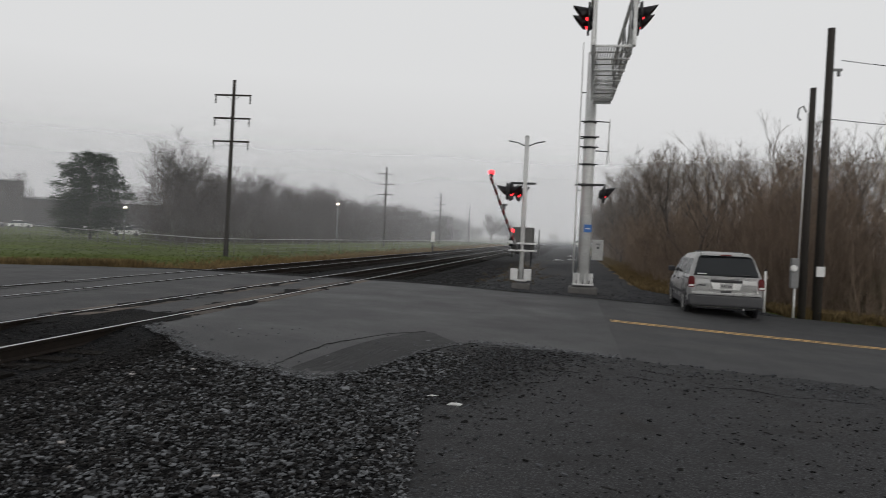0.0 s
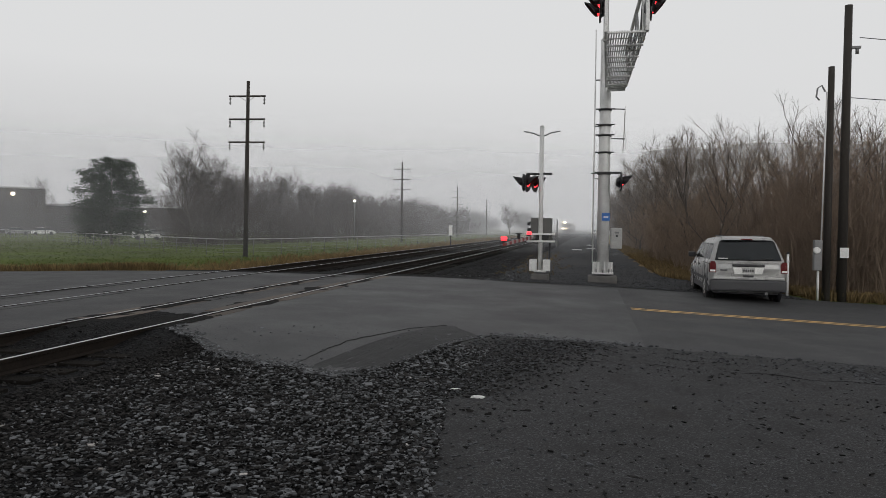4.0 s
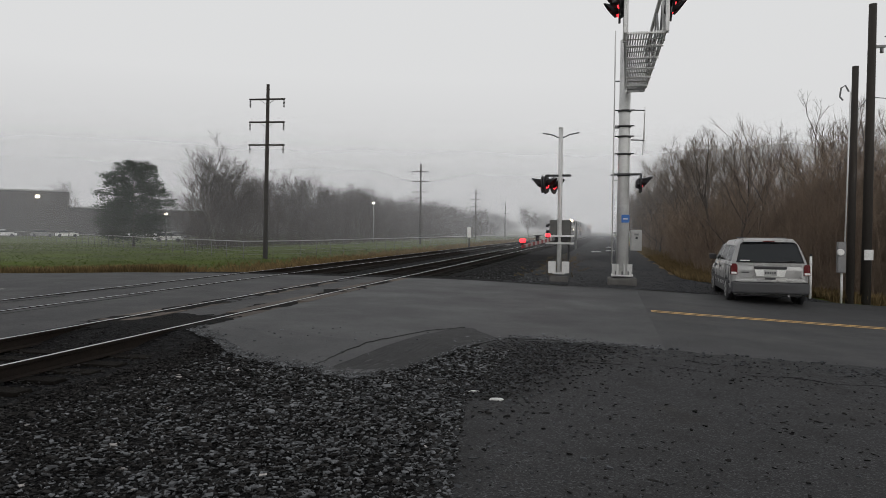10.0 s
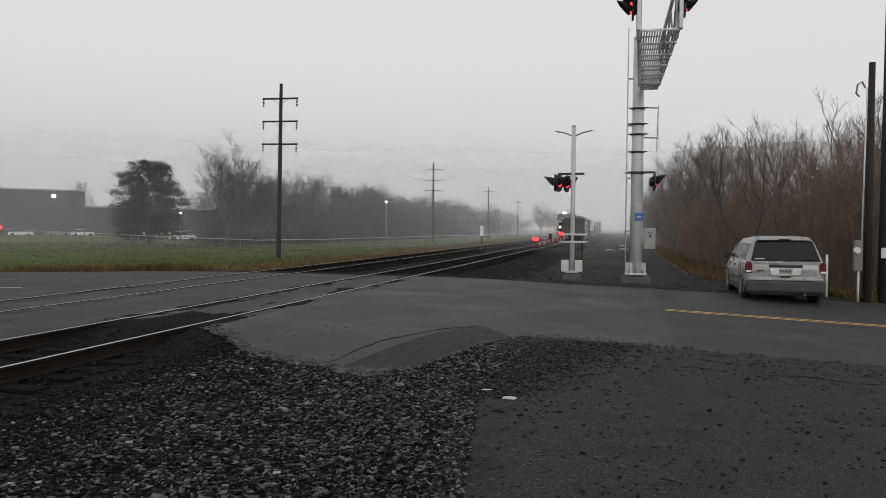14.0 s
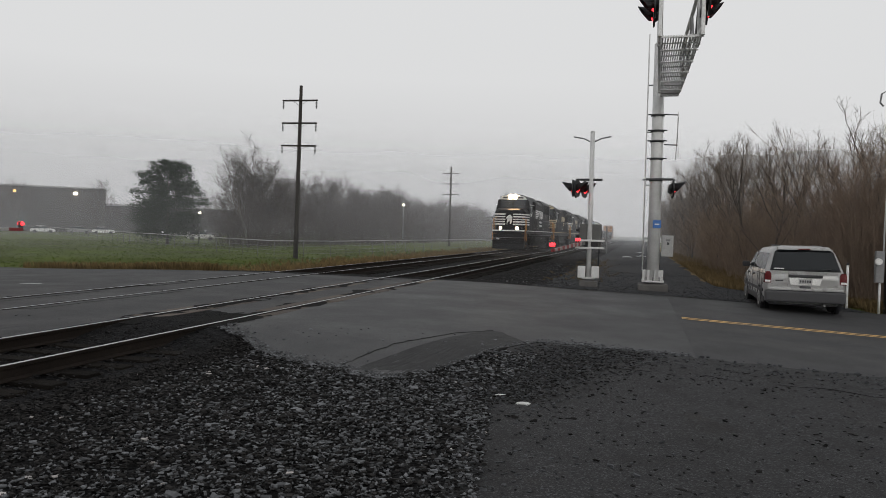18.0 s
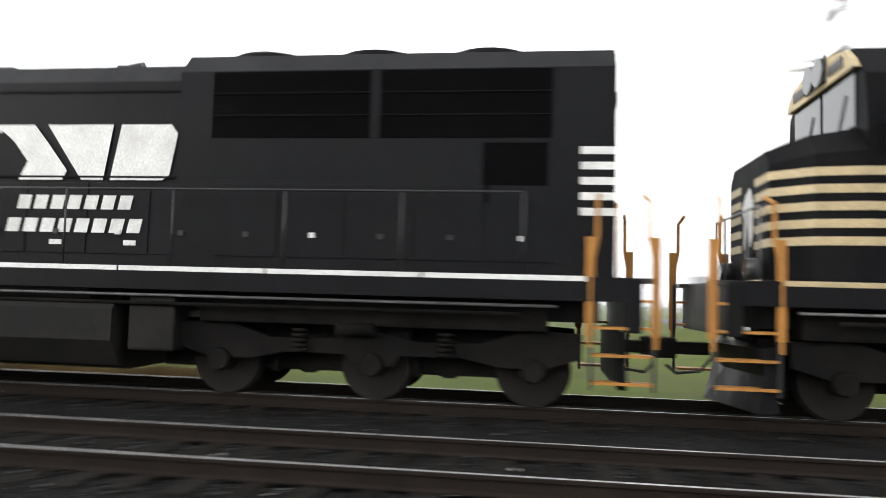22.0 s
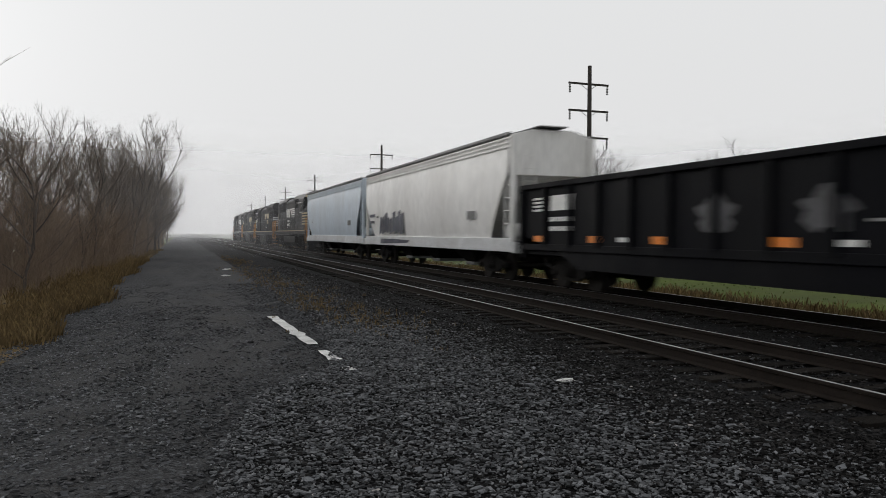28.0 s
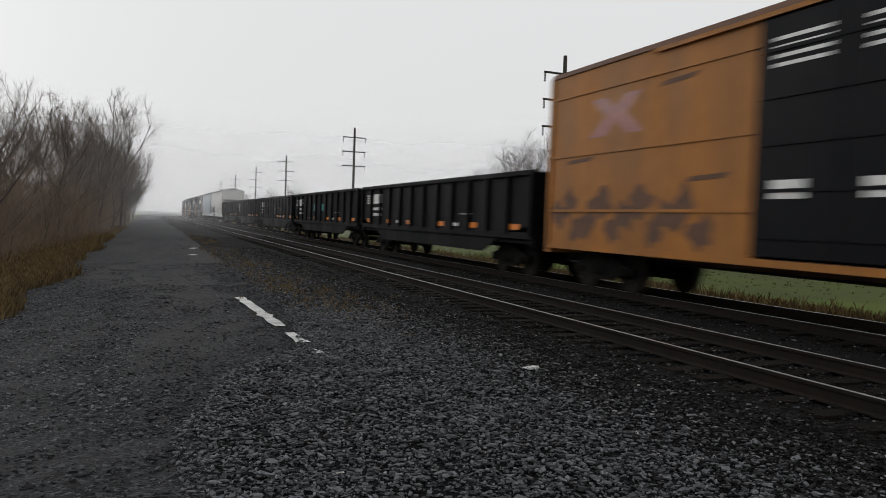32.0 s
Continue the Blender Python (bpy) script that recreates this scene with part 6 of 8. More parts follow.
def minivan(m):
    v = thing("minivan", m, "dusty silver minivan parked on the gravel beside the road", "minivan")
    rings = []
    for z, w, y0, y1 in VAN:
        rad = min(0.2, w * 0.3)
        ring = []
        for cx, cy, a0 in ((w - rad, y0 + rad, -90), (w - 0.33, y1 - 0.33, 0), (-w + 0.33, y1 - 0.33, 90), (-w + rad, y0 + rad, 180)):
            q = rad if cy < 0 and z < 1.7 or cy < y0 + 0.5 else 0.33
            for i in range(6):
                a = radians(a0 + 18 * i)
                ring.append((cx + q * math.cos(a), cy + q * math.sin(a), z))
        rings.append(ring)
    body = part("body", loft(rings), M["vanpaint"], v, "dusty silver body panels")

    def rear(x, z, out):
        return (x, van_at(z)[1] - out, z)

    def panel(name, pts, mat, parent, label="", thick=0.012):
        bm = bmesh.new()
        bm.faces.new([bm.verts.new(q) for q in pts])
        bmesh.ops.solidify(bm, geom=bm.faces[:], thickness=thick)
        return part(name, bm, mat, parent, label)

    gate = panel("tailgate", [rear(-0.76, 0.7, 0.012), rear(0.76, 0.7, 0.012), rear(0.76, 1.06, 0.014), rear(-0.76, 1.06, 0.014)], M["vanpaint"], v)
    panel("window_seal", [rear(-0.83, 1.09, 0.018), rear(0.83, 1.09, 0.018), rear(0.69, 1.58, 0.02), rear(0.63, 1.62, 0.02), rear(-0.63, 1.62, 0.02), rear(-0.69, 1.58, 0.02)], M["black"], gate)
    panel("rear_window", [rear(-0.8, 1.12, 0.026), rear(0.8, 1.12, 0.026), rear(0.67, 1.55, 0.028), rear(0.6, 1.595, 0.028), rear(-0.6, 1.595, 0.028), rear(-0.67, 1.55, 0.028)], M["vanglass"], gate, "dark rear window")
    part("rear_wiper", rod(rear(0.0, 1.1, 0.05), rear(0.6, 1.15, 0.05), 0.012, n=6), M["black"], gate)
    part("window_sticker", bx(-0.74, -0.5, -2.40, -2.375, 1.13, 1.155), M["white"], gate)
    part("tailgate_handle", bx(-0.4, 0.4, -2.47, -2.42, 0.93, 1.0, bevel=0.015), M["black"], gate, "dark tailgate handle bar")
    part("plate_recess", ex([(-0.34, 0.74), (0.34, 0.74), (0.38, 0.91), (-0.38, 0.91)], "y", -2.455, -2.43), M["white"], gate, "pale plate surround")
    plate = part("number_plate", bx(-0.16, 0.16, -2.462, -2.455, 0.76, 0.9, bevel=0.004), M["cabinet_grey"], gate)
    for k in range(5):
        part("plate_bar", bx(-0.13 + 0.055 * k, -0.095 + 0.055 * k, -2.466, -2.462, 0.8, 0.86), M["vantrim"], plate)
    part("tow_recess", bx(-0.13, 0.13, -2.46, -2.43, 0.655, 0.71, bevel=0.01), M["black"], v)
    part("badge", bx(-0.7, -0.52, -2.45, -2.43, 0.82, 0.85), M["vantrim"], gate)
    part("roof_spoiler", ex([(-2.14, 1.63), (-2.1, 1.68), (-1.85, 1.715), (-1.85, 1.66)], "x", -0.62, 0.62), M["vanpaint"], v)
    part("brake_lamp", bx(-0.14, 0.14, -2.15, -2.12, 1.635, 1.66), M["taillight"], v)
    for s in (-1, 1):
        sd = lambda z, out=0.008: s * (van_at(z)[0] + out)
        lamp = part("tail_lamp", ex([(s * 0.80, 0.77), (s * 0.958, 0.77), (s * 0.952, 1.0), (s * 0.93, 1.06), (s * 0.84, 1.06), (s * 0.80, 1.0)], "y", -2.435, -2.2), M["taillight"], v, "dark red tail lamp")
        part("reversing_lens", bx(min(s * 0.82, s * 0.95), max(s * 0.82, s * 0.95), -2.44, -2.43, 0.79, 0.84), M["white"], lamp)
        for a, b, a2, b2 in ((-2.12, -1.08, -1.95, -1.05), (-1.02, 0.02, -1.0, -0.02), (0.1, 1.12, 0.06, 0.62)):
            panel("side_window", [(sd(1.1), a, 1.1), (sd(1.1), b, 1.1), (sd(1.52), b2, 1.52), (sd(1.52), a2, 1.52)], M["vanglass"], v, "dark side window")
        part("side_moulding", bx(min(s * 0.945, s * 0.972), max(s * 0.945, s * 0.972), -2.1, 1.9, 0.52, 0.6, bevel=0.008), M["vantrim"], v)
        part("lower_cladding", bx(min(s * 0.9, s * 0.955), max(s * 0.9, s * 0.955), -2.2, 2.1, 0.24, 0.4, bevel=0.02), M["vantrim"], v)
        part("sliding_rail", bx(min(s * 0.94, s * 0.958), max(s * 0.94, s * 0.958), -2.1, -0.95, 0.98, 1.0), M["vantrim"], v)
        for y in (-0.25, 0.85):
            part("door_handle", bx(min(s * 0.945, s * 0.975), max(s * 0.945, s * 0.975), y - 0.1, y + 0.1, 0.88, 0.93, bevel=0.006), M["vantrim"], v)
        for y in (-1.02, 0.05, 1.15):
            part("door_seam", bx(min(s * 0.95, s * 0.96), max(s * 0.95, s * 0.96), y, y + 0.012, 0.4, 0.95), M["black"], v)
        part("mirror", bx(min(s * 0.93, s * 1.14), max(s * 0.93, s * 1.14), 0.95, 1.06, 1.06, 1.22, bevel=0.035), M["vantrim"], v, "dark door mirror")
        part("roof_rack", bx(min(s * 0.5, s * 0.53), max(s * 0.5, s * 0.53), -1.7, -0.1, 1.715, 1.745, bevel=0.008), M["vantrim"], v)
        part("headlamp", bx(min(s * 0.5, s * 0.8), max(s * 0.5, s * 0.8), 2.25, 2.4, 0.6, 0.74, bevel=0.03), M["vanglass"], v)
        for y in (-1.5, 1.45):
            part("wheel_arch", rod((s * 0.85, y, 0.325), (s * 0.962, y, 0.325), 0.385, n=26), M["black"], v)
            wheel = part("wheel", rod((s * 0.74, y, 0.325), (s * 0.97, y, 0.325), 0.325, n=26), M["tyre"], v, "black tyre")
            part("wheel_rim", rod((s * 0.965, y, 0.325), (s * 0.98, y, 0.325), 0.21, 0.19, 18), M["cabinet_grey"], wheel)
            for k in range(5):
                a = k * 1.2566
                part("rim_slot", rod((s * 0.978, y + 0.13 * math.cos(a), 0.325 + 0.13 * math.sin(a)), (s * 0.986, y + 0.13 * math.cos(a), 0.325 + 0.13 * math.sin(a)), 0.035, n=8), M["black"], wheel)
            part("hub_cap", rod((s * 0.98, y, 0.325), (s * 0.99, y, 0.325), 0.07, 0.05, 12), M["galv_dark"], wheel)
    part("rear_bumper", bx(-0.94, 0.94, -2.5, -2.2, 0.29, 0.585, bevel=0.05), M["vantrim"], v, "dark grey plastic bumper")
    part("bumper_step", bx(-0.88, 0.88, -2.5, -2.4, 0.59, 0.655, bevel=0.015), M["vanpaint"], v, "silver bumper step")
    part("front_bumper", bx(-0.8, 0.8, 2.3, 2.52, 0.32, 0.52, bevel=0.05), M["vantrim"], v)
    part("exhaust_pipe", rod((0.45, -2.5, 0.24), (0.45, -1.9, 0.26), 0.03, n=10), M["galv_dark"], v)
    part("underbody", bx(-0.8, 0.8, -2.2, 2.2, 0.2, 0.26), M["black"], v)
    return v


minivan(pose(4.2, 22.85, height(4.2, 22.8) + 0.0, 0, 0, -1.3))


M["plank"] = surface("weathered_crossing_timber", (0.075, 0.058, 0.045), 0.9, vary=0.4, scale=2, fine=25, relief=0.5, stretch=(6, 1, 6), obj=0.4)
M["grime"] = surface("crumble_and_gap_shade", (0.009, 0.0085, 0.008), 0.95, spec=0.08, vary=0.5, scale=6, fine=40, relief=0.9)
M["brokentop"] = surface("broken_asphalt_top", (0.027, 0.027, 0.0275), 0.8, spec=0.25, vary=0.3, scale=3, fine=60, relief=0.4)
M["crackshade"] = surface("crack_and_step_shade", (0.008, 0.008, 0.008), 0.8, vary=0.2, scale=4, fine=30, relief=0.1)
M["whitepaint"] = surface("flaked_white_paint", (0.62, 0.62, 0.6), 0.7, vary=0.15, scale=4, fine=40, relief=0.2, dirt=(0.15, 0.15, 0.14), dirt_amount=0.7)
M["palestone"] = surface("pale_stone", (0.3, 0.28, 0.27), 0.8, vary=0.2, scale=8, fine=50, relief=0.3, island=0.5)
M["blade"] = surface("grass_blades", (0.06, 0.084, 0.014), 0.95, spec=0.08, vary=0.35, scale=0.3, fine=4, relief=0.0, island=0.2)
M["ware"] = surface("warehouse_cladding", (0.05, 0.047, 0.045), 0.8, vary=0.12, scale=0.3, fine=6, relief=0.1, stretch=(4, 1, 0.3))
M["wareroof"] = surface("pale_roof_edge", (0.3, 0.3, 0.3), 0.7, vary=0.15, scale=1, fine=10, relief=0.05)
M["waredark"] = surface("warehouse_trim", (0.05, 0.05, 0.05), 0.7, vary=0.15, scale=1, fine=10, relief=0.05)
M["lamp_amber"] = glow("amber_lamp", (1.0, 0.5, 0.15), 5.0)


# ---- road surface over the crossing ----
def near_edge(x):
    pts = ((-6.3, 10.1), (-5.6, 9.5), (-4.7, 8.7), (-3.98, 8.38), (-3.55, 8.3), (-3.18, 8.03), (-2.86, 7.96), (-2.44, 8.3), (-2.2, 9.04), (-1.71, 10.56), (-1.41, 11.2), (-0.9, 11.25), (0.85, 11.1))
    for (a, p), (b, q) in zip(pts, pts[1:]):
        if x <= b:
            return p + (q - p) * (x - a) / (b - a) + 0.09 * noise.noise((x * 3, 0, 5)) + 0.05 * noise.noise((x * 11, 0, 2)) + 0.025 * noise.noise((x * 29, 0, 3))
    return pts[-1][1]


def slab(name, xs, left, right, n, top, material, label, drop=0.035):
    """A thin paved sheet with worn, broken edges, between y = left(x) and right(x)."""
    verts, faces = [], []
    for x in xs:
        a, b = left(x), right(x)
        row = [(x, a, top(x, a) - drop)] + [(x, a + (b - a) * i / n, top(x, a + (b - a) * i / n)) for i in range(n + 1)] + [(x, b, top(x, b) - drop)]
        verts += row
    k = n + 3
    faces = [(i * k + j, (i + 1) * k + j, (i + 1) * k + j + 1, i * k + j + 1) for i in range(len(xs) - 1) for j in range(k - 1)]
    return tagged(arrays(name, verts, faces, material, smooth=False), label, "pavement", kind="structure")


def apron_top(x, y):
    z = road_height(x) if y > ROAD0 else max(height(x, y), road_height(x) - 0.09 * (ROAD0 - y))
    z -= 0.026 * (1 - smooth(-6.31, -5.8, x))
    return z + 0.022 - 0.017 * smooth(-2.2, -1.2, x) * (1 - smooth(0.0, 0.8, y - near_edge(x))) + 0.006 * noise.noise((x * 0.8, y * 0.8, 1))


slab("asphalt_apron", steps((-6.31, 0.85, 0.05)), near_edge, lambda x: 22.2 - 0.25 * smooth(-6, 0.8, x) * 2 + 0.06 * noise.noise((x * 2, 9, 0)), 26, apron_top, M["asphalt_new"], "newer grey asphalt apron with a broken edge at the crossing")

slab("asphalt_patch", steps((-17.0, -8.05, 0.12)), lambda x: 7.9 + 0.35 * noise.noise((x * 1.5, 4, 0)) + 0.15 * noise.noise((x * 7, 4, 0)), lambda x: ROAD0 + 0.12, 6, lambda x, y: road_height(x) + 0.007 - 0.05 * (1 - smooth(7.9, 8.6, y)) + 0.004 * noise.noise((x * 2, y * 2, 7)), M["asphalt"], "worn asphalt filling between the two tracks", 0.1)
# a dark patch laid just above the road surface, with no real depth
slab("worn_hollow", steps((R2 + 0.36, R1 - 0.36, 0.08)), lambda x: ROAD0 - 0.1, lambda x: 11.7 + 0.5 * noise.noise((x * 2.5, 6, 0)) + 0.2 * noise.noise((x * 9, 6, 0)), 6, lambda x, y: -0.014 + 0.01 * noise.noise((x * 6, y * 6, 7)), M["ballast"], "dark broken patch of ballast on the asphalt between the rails", 0.01)

slab("sunken_asphalt", steps((-3.42, -1.5, 0.04)), lambda x: near_edge(x) + 0.03, lambda x: max(near_edge(x) + 0.04, 7.9 + 3.9 * min(1.0, max(0.0, (x + 3.42) / 1.05)) - 0.95 * smooth(-2.3, -1.4, x) + 0.12 * noise.noise((x * 5, 3, 1))), 14, lambda x, y: apron_top(x, y) + 0.004 + 0.007 * noise.noise((x * 7, y * 7, 2)), M["brokentop"], "dark broken slab of asphalt sinking at the apron's edge", 0.012)

# the road closes the flangeways, so dark strips paint their gap shade
for xr, name in ((R1, "near"), (R2, "near"), (R3, "far"), (R4, "far")):
    for s in (-1, 1):
        inner = (xr in (R1, R3) and s < 0) or (xr in (R2, R4) and s > 0)
        wide = (0.30 if inner else 0.16) if name == "near" else 0.13 if inner else 0.05
        rough_ = 0.34 if name == "near" else 0.03

        def bound(y, xr=xr, s=s, wide=wide, rough_=rough_):
            return xr + s * max(0.06, wide + rough_ * noise.noise((y * 0.9, xr, s)) + 0.5 * rough_ * noise.noise((y * 3.7, xr, s)) - (0.004 * wide * (y - ROAD0) * 8 if wide > 0.14 else 0))
        def inside(y, xr=xr, s=s):
            return xr + s * 0.038
        a, b = (inside, bound) if s > 0 else (bound, inside)
        strip("flangeway_grime", 9.3 if name == "near" else ROAD0 - 0.6, ROAD1 - 0.2, 0.07, a, b, 3, 0.008, M["grime"], "dark strip painting gap shade and crumbled asphalt beside the rail", "flangeway", rough=0.006)

crossing = thing("crossing_panels", pose(0, 0, 0), "weathered timber and asphalt panels between the rails", "crossing panels", kind="structure")
for xr, s in ((R1, -1), (R2, 1), (R1, 1), (R2, -1), (R3, -1), (R4, 1), (R3, 1), (R4, -1)):
    inner = (xr in (R1, R3) and s < 0) or (xr in (R2, R4) and s > 0)
    gap = 0.11 if inner else 0.05
    y = ROAD0 + 0.2
    rnd = random.Random(int(xr * 100) + s)
    while y < ROAD1 - 0.4:
        w = rnd.uniform(1.2, 2.2)
        a, b = (xr + s * gap, xr + s * (gap + 0.24))
        part("timber_plank", bx(min(a, b), max(a, b), y, min(y + w - 0.02, ROAD1 - 0.3), -0.12, -0.008 + rnd.uniform(-0.016, 0.004), bevel=0.012), M["plank"] if xr in (R1, R2) and rnd.random() < 0.7 else M["asphalt"], crossing)
        y += w

def crack(way, r, seed):
    pts = []
    for (xa, ya), (xb, yb) in zip(way, way[1:]):
        for i in range(9):
            f = i / 9
            x, y = xa + (xb - xa) * f, ya + (yb - ya) * f
            x += 0.05 * noise.noise((y * 5, seed, 1)) + 0.02 * noise.noise((y * 17, seed, 2))
            y += 0.07 * noise.noise((x * 6, seed, 3))
            pts.append((x, y, apron_top(x, y) - 0.004))
    tagged(part("crack", pipe(pts, r, 4), M["crackshade"]), "dark jagged line of cracks and a step's shadow in the worn asphalt", "crack", kind="structure")


crack(((-3.53, 8.4), (-3.48, 8.79), (-3.34, 9.42), (-3.15, 10.05), (-3.01, 10.25), (-2.73, 11.18), (-2.21, 11.89)), 0.015, 3)
# follows the apron's lower edge: the shadow of its step, painted dark
crack(((-3.5, 8.36), (-3.15, 8.12), (-2.86, 8.06), (-2.42, 8.42), (-2.16, 9.14), (-1.67, 10.6), (-1.38, 11.3)), 0.022, 7)
crack(((-0.1, 11.25), (0.3, 11.2), (0.8, 11.2)), 0.012, 5)
slab("gravel_edge", steps((-1.75, 7.0, 0.12)), lambda x: 9.6 + 0.2 * noise.noise((x * 2, 2, 0)), lambda x: 11.02 + 0.1 * noise.noise((x * 2.5, 8, 0)) if x > -1.45 else max(9.8, near_edge(x) - 0.05), 8, lambda x, y: max(height(x, y), road_height(x) if y > ROAD0 - 0.1 else -9) + 0.012 + 0.012 * noise.noise((x * 4, y * 4, 3)), M["oldlot"], "broken gravelly asphalt along the edge of the road", 0.03)


def line_on_road(name, x0, x1, y0, y1, material, label):
    xs = steps((x0, x1, 0.6 if x1 - x0 > 2 else 0.2))
    verts, faces = [], []
    for x in xs:
        for y in (y0, y1):
            verts.append((x, y, max(road_height(x), height(x, y)) + (0.006 if x > 0.86 or x < -7 else 0.03)))
    faces = [(2 * i, 2 * i + 2, 2 * i + 3, 2 * i + 1) for i in range(len(xs) - 1)]
    return tagged(arrays(name, verts, faces, material), label, "road marking", "road markings", kind="structure")


for y in (16.28, 16.52):
    line_on_road("yellow_line", 0.95, 60, y, y + 0.11, M["yellowline"], "worn double yellow centre line on the road")
    line_on_road("yellow_line", -70, -22, y, y + 0.11, M["whiteline"], "faded centre line on the road")
line_on_road("white_line", -14.9, -14.3, 14.9, 15.08, M["whiteline"], "faded white road marking")

# faded paint on the old lot
for y0, y1, w in ((-15.3, -11.25, 0.16), (-10.6, -9.75, 0.13), (-9.2, -8.95, 0.12)):
    n = max(3, int((y1 - y0) / 0.25))
    verts, faces = [], []
    for i in range(n + 1):
        y = y0 + (y1 - y0) * i / n
        x = -1.78 - 0.036 * (y + 15.3)
        k = (0.6 + 0.5 * noise.noise((y * 3, 0, 0))) * w
        verts += [(x - k, y, height(x, y) + 0.03), (x + k, y, height(x, y) + 0.03)]
    faces = [(2 * i, 2 * i + 1, 2 * i + 3, 2 * i + 2) for i in range(n)]
    tagged(arrays("painted_line", verts, faces, M["whitepaint"]), "flaking white painted line on old asphalt", "road marking", "road markings", kind="structure")


# ---- loose stones ----
def scatter_stones(name, places, size, material, label, seed):
    """Broken stones as one mesh: each a cube of eight pushed corners."""
    rng = np.random.default_rng(seed)
    n = len(places)
    cube = np.array([(x, y, z) for x in (-1, 1) for y in (-1, 1) for z in (-1, 1)], float)
    quads = np.array([(0, 1, 3, 2), (4, 6, 7, 5), (0, 4, 5, 1), (2, 3, 7, 6), (0, 2, 6, 4), (1, 5, 7, 3)])
    s = size * rng.lognormal(0, 0.33, (n, 1, 1))
    p = cube[None] * (1 + rng.uniform(-0.5, 0.25, (n, 8, 3))) * s * np.array([1.3, 0.62, 0.3])
    a, b = rng.uniform(0, 6.283, n), rng.normal(0, 0.5, n)
    ca, sa, cb, sb = np.cos(a), np.sin(a), np.cos(b), np.sin(b)
    y1 = p[:, :, 1] * cb[:, None] - p[:, :, 2] * sb[:, None]
    z1 = p[:, :, 1] * sb[:, None] + p[:, :, 2] * cb[:, None]
    x2 = p[:, :, 0] * ca[:, None] - y1 * sa[:, None]
    y2 = p[:, :, 0] * sa[:, None] + y1 * ca[:, None]
    v = np.stack([x2, y2, z1], -1) + np.array(places)[:, None, :]
    f = quads[None] + 8 * np.arange(n)[:, None, None]
    me = bpy.data.meshes.new(name)
    nv, nf = n * 8, n * 6
    me.vertices.add(nv)
    me.vertices.foreach_set("co", v.reshape(-1))
    me.loops.add(nf * 4)
    me.loops.foreach_set("vertex_index", f.reshape(-1).astype(np.int32))
    me.polygons.add(nf)
    me.polygons.foreach_set("loop_start", np.arange(nf, dtype=np.int32) * 4)
    me.polygons.foreach_set("use_smooth", np.zeros(nf, dtype=bool))
    me.update(calc_edges=True)
    me.materials.append(material)
    return tagged(new(name, me), label, "stones", kind="stuff")


rng = random.Random(11)
places, pale, dark = [], [], []


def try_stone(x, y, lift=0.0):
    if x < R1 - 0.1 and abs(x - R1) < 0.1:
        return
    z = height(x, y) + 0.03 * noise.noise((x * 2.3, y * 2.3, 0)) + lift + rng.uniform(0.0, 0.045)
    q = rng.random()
    # share of darker stones grows towards the rails and towards +y
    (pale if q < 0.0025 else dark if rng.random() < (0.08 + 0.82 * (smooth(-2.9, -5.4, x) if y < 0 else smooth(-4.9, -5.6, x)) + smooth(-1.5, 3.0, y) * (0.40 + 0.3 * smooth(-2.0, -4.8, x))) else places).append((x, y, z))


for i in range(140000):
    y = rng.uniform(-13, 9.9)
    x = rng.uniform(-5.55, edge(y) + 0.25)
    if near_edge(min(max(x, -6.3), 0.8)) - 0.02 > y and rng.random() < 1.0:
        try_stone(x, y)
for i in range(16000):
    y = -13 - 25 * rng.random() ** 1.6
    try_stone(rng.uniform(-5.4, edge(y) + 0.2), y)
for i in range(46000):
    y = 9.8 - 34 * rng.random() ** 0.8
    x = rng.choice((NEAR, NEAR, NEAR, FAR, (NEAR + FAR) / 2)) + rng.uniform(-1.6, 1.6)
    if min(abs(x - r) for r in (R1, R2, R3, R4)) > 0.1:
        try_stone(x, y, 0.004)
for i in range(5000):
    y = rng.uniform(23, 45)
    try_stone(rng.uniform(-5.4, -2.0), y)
spill, chips = [], []
for i in range(700):
    x, y = rng.uniform(-1.6, 6.5), rng.uniform(10.0, 11.1)
    chips.append((x, y, max(height(x, y), road_height(x)) + 0.022))
for i in range(2600):
    x = rng.uniform(-6.2, 0.8)
    y = near_edge(x) + abs(rng.gauss(0, 0.16)) - 0.06
    spill.append((x, y, apron_top(x, y) + 0.008))
for i in range(200):
    x, y = rng.uniform(-5.6, 0.7), rng.uniform(8, 11)
    if y > near_edge(x):
        spill.append((x, y, apron_top(x, y) + 0.004))
for i in range(7000):
    y = ROAD1 - 0.2 + 14 * rng.random() ** 1.5
    x = rng.uniform(-3.0, 6.0)
    chips.append((x, y, height(x, y) + 0.02))
specks = []
for i in range(5200):
    x, y = rng.uniform(-1.5, 7.0), rng.uniform(2.2, 10.6)
    if x > edge(y) and noise.noise((x * 0.9, y * 0.9, 4)) > rng.uniform(-0.5, 0.5):
        (chips if rng.random() < 0.2 else specks).append((x, y, height(x, y) + 0.014))
for i in range(5200):
    y = rng.uniform(7.2, 11.0)
    x = rng.gauss(-1.3 + 0.35 * (y - 8.5), 0.42)
    if y < near_edge(min(max(x, -6.3), 0.8)) - 0.03 and x < 0.9:
        (specks if rng.random() < 0.6 else chips).append((x, y, max(height(x, y), road_height(x) if y > ROAD0 else -9) + 0.02))
for i in range(30000):
    x, y = rng.uniform(-2.4, 2.6), -2.0 - 16 * rng.random() ** 1.3
    if x > edge(y) and noise.noise((x * 1.4, y * 0.35, 4)) > rng.uniform(-0.4, 0.4):
        chips.append((x, y, height(x, y) + 0.012))
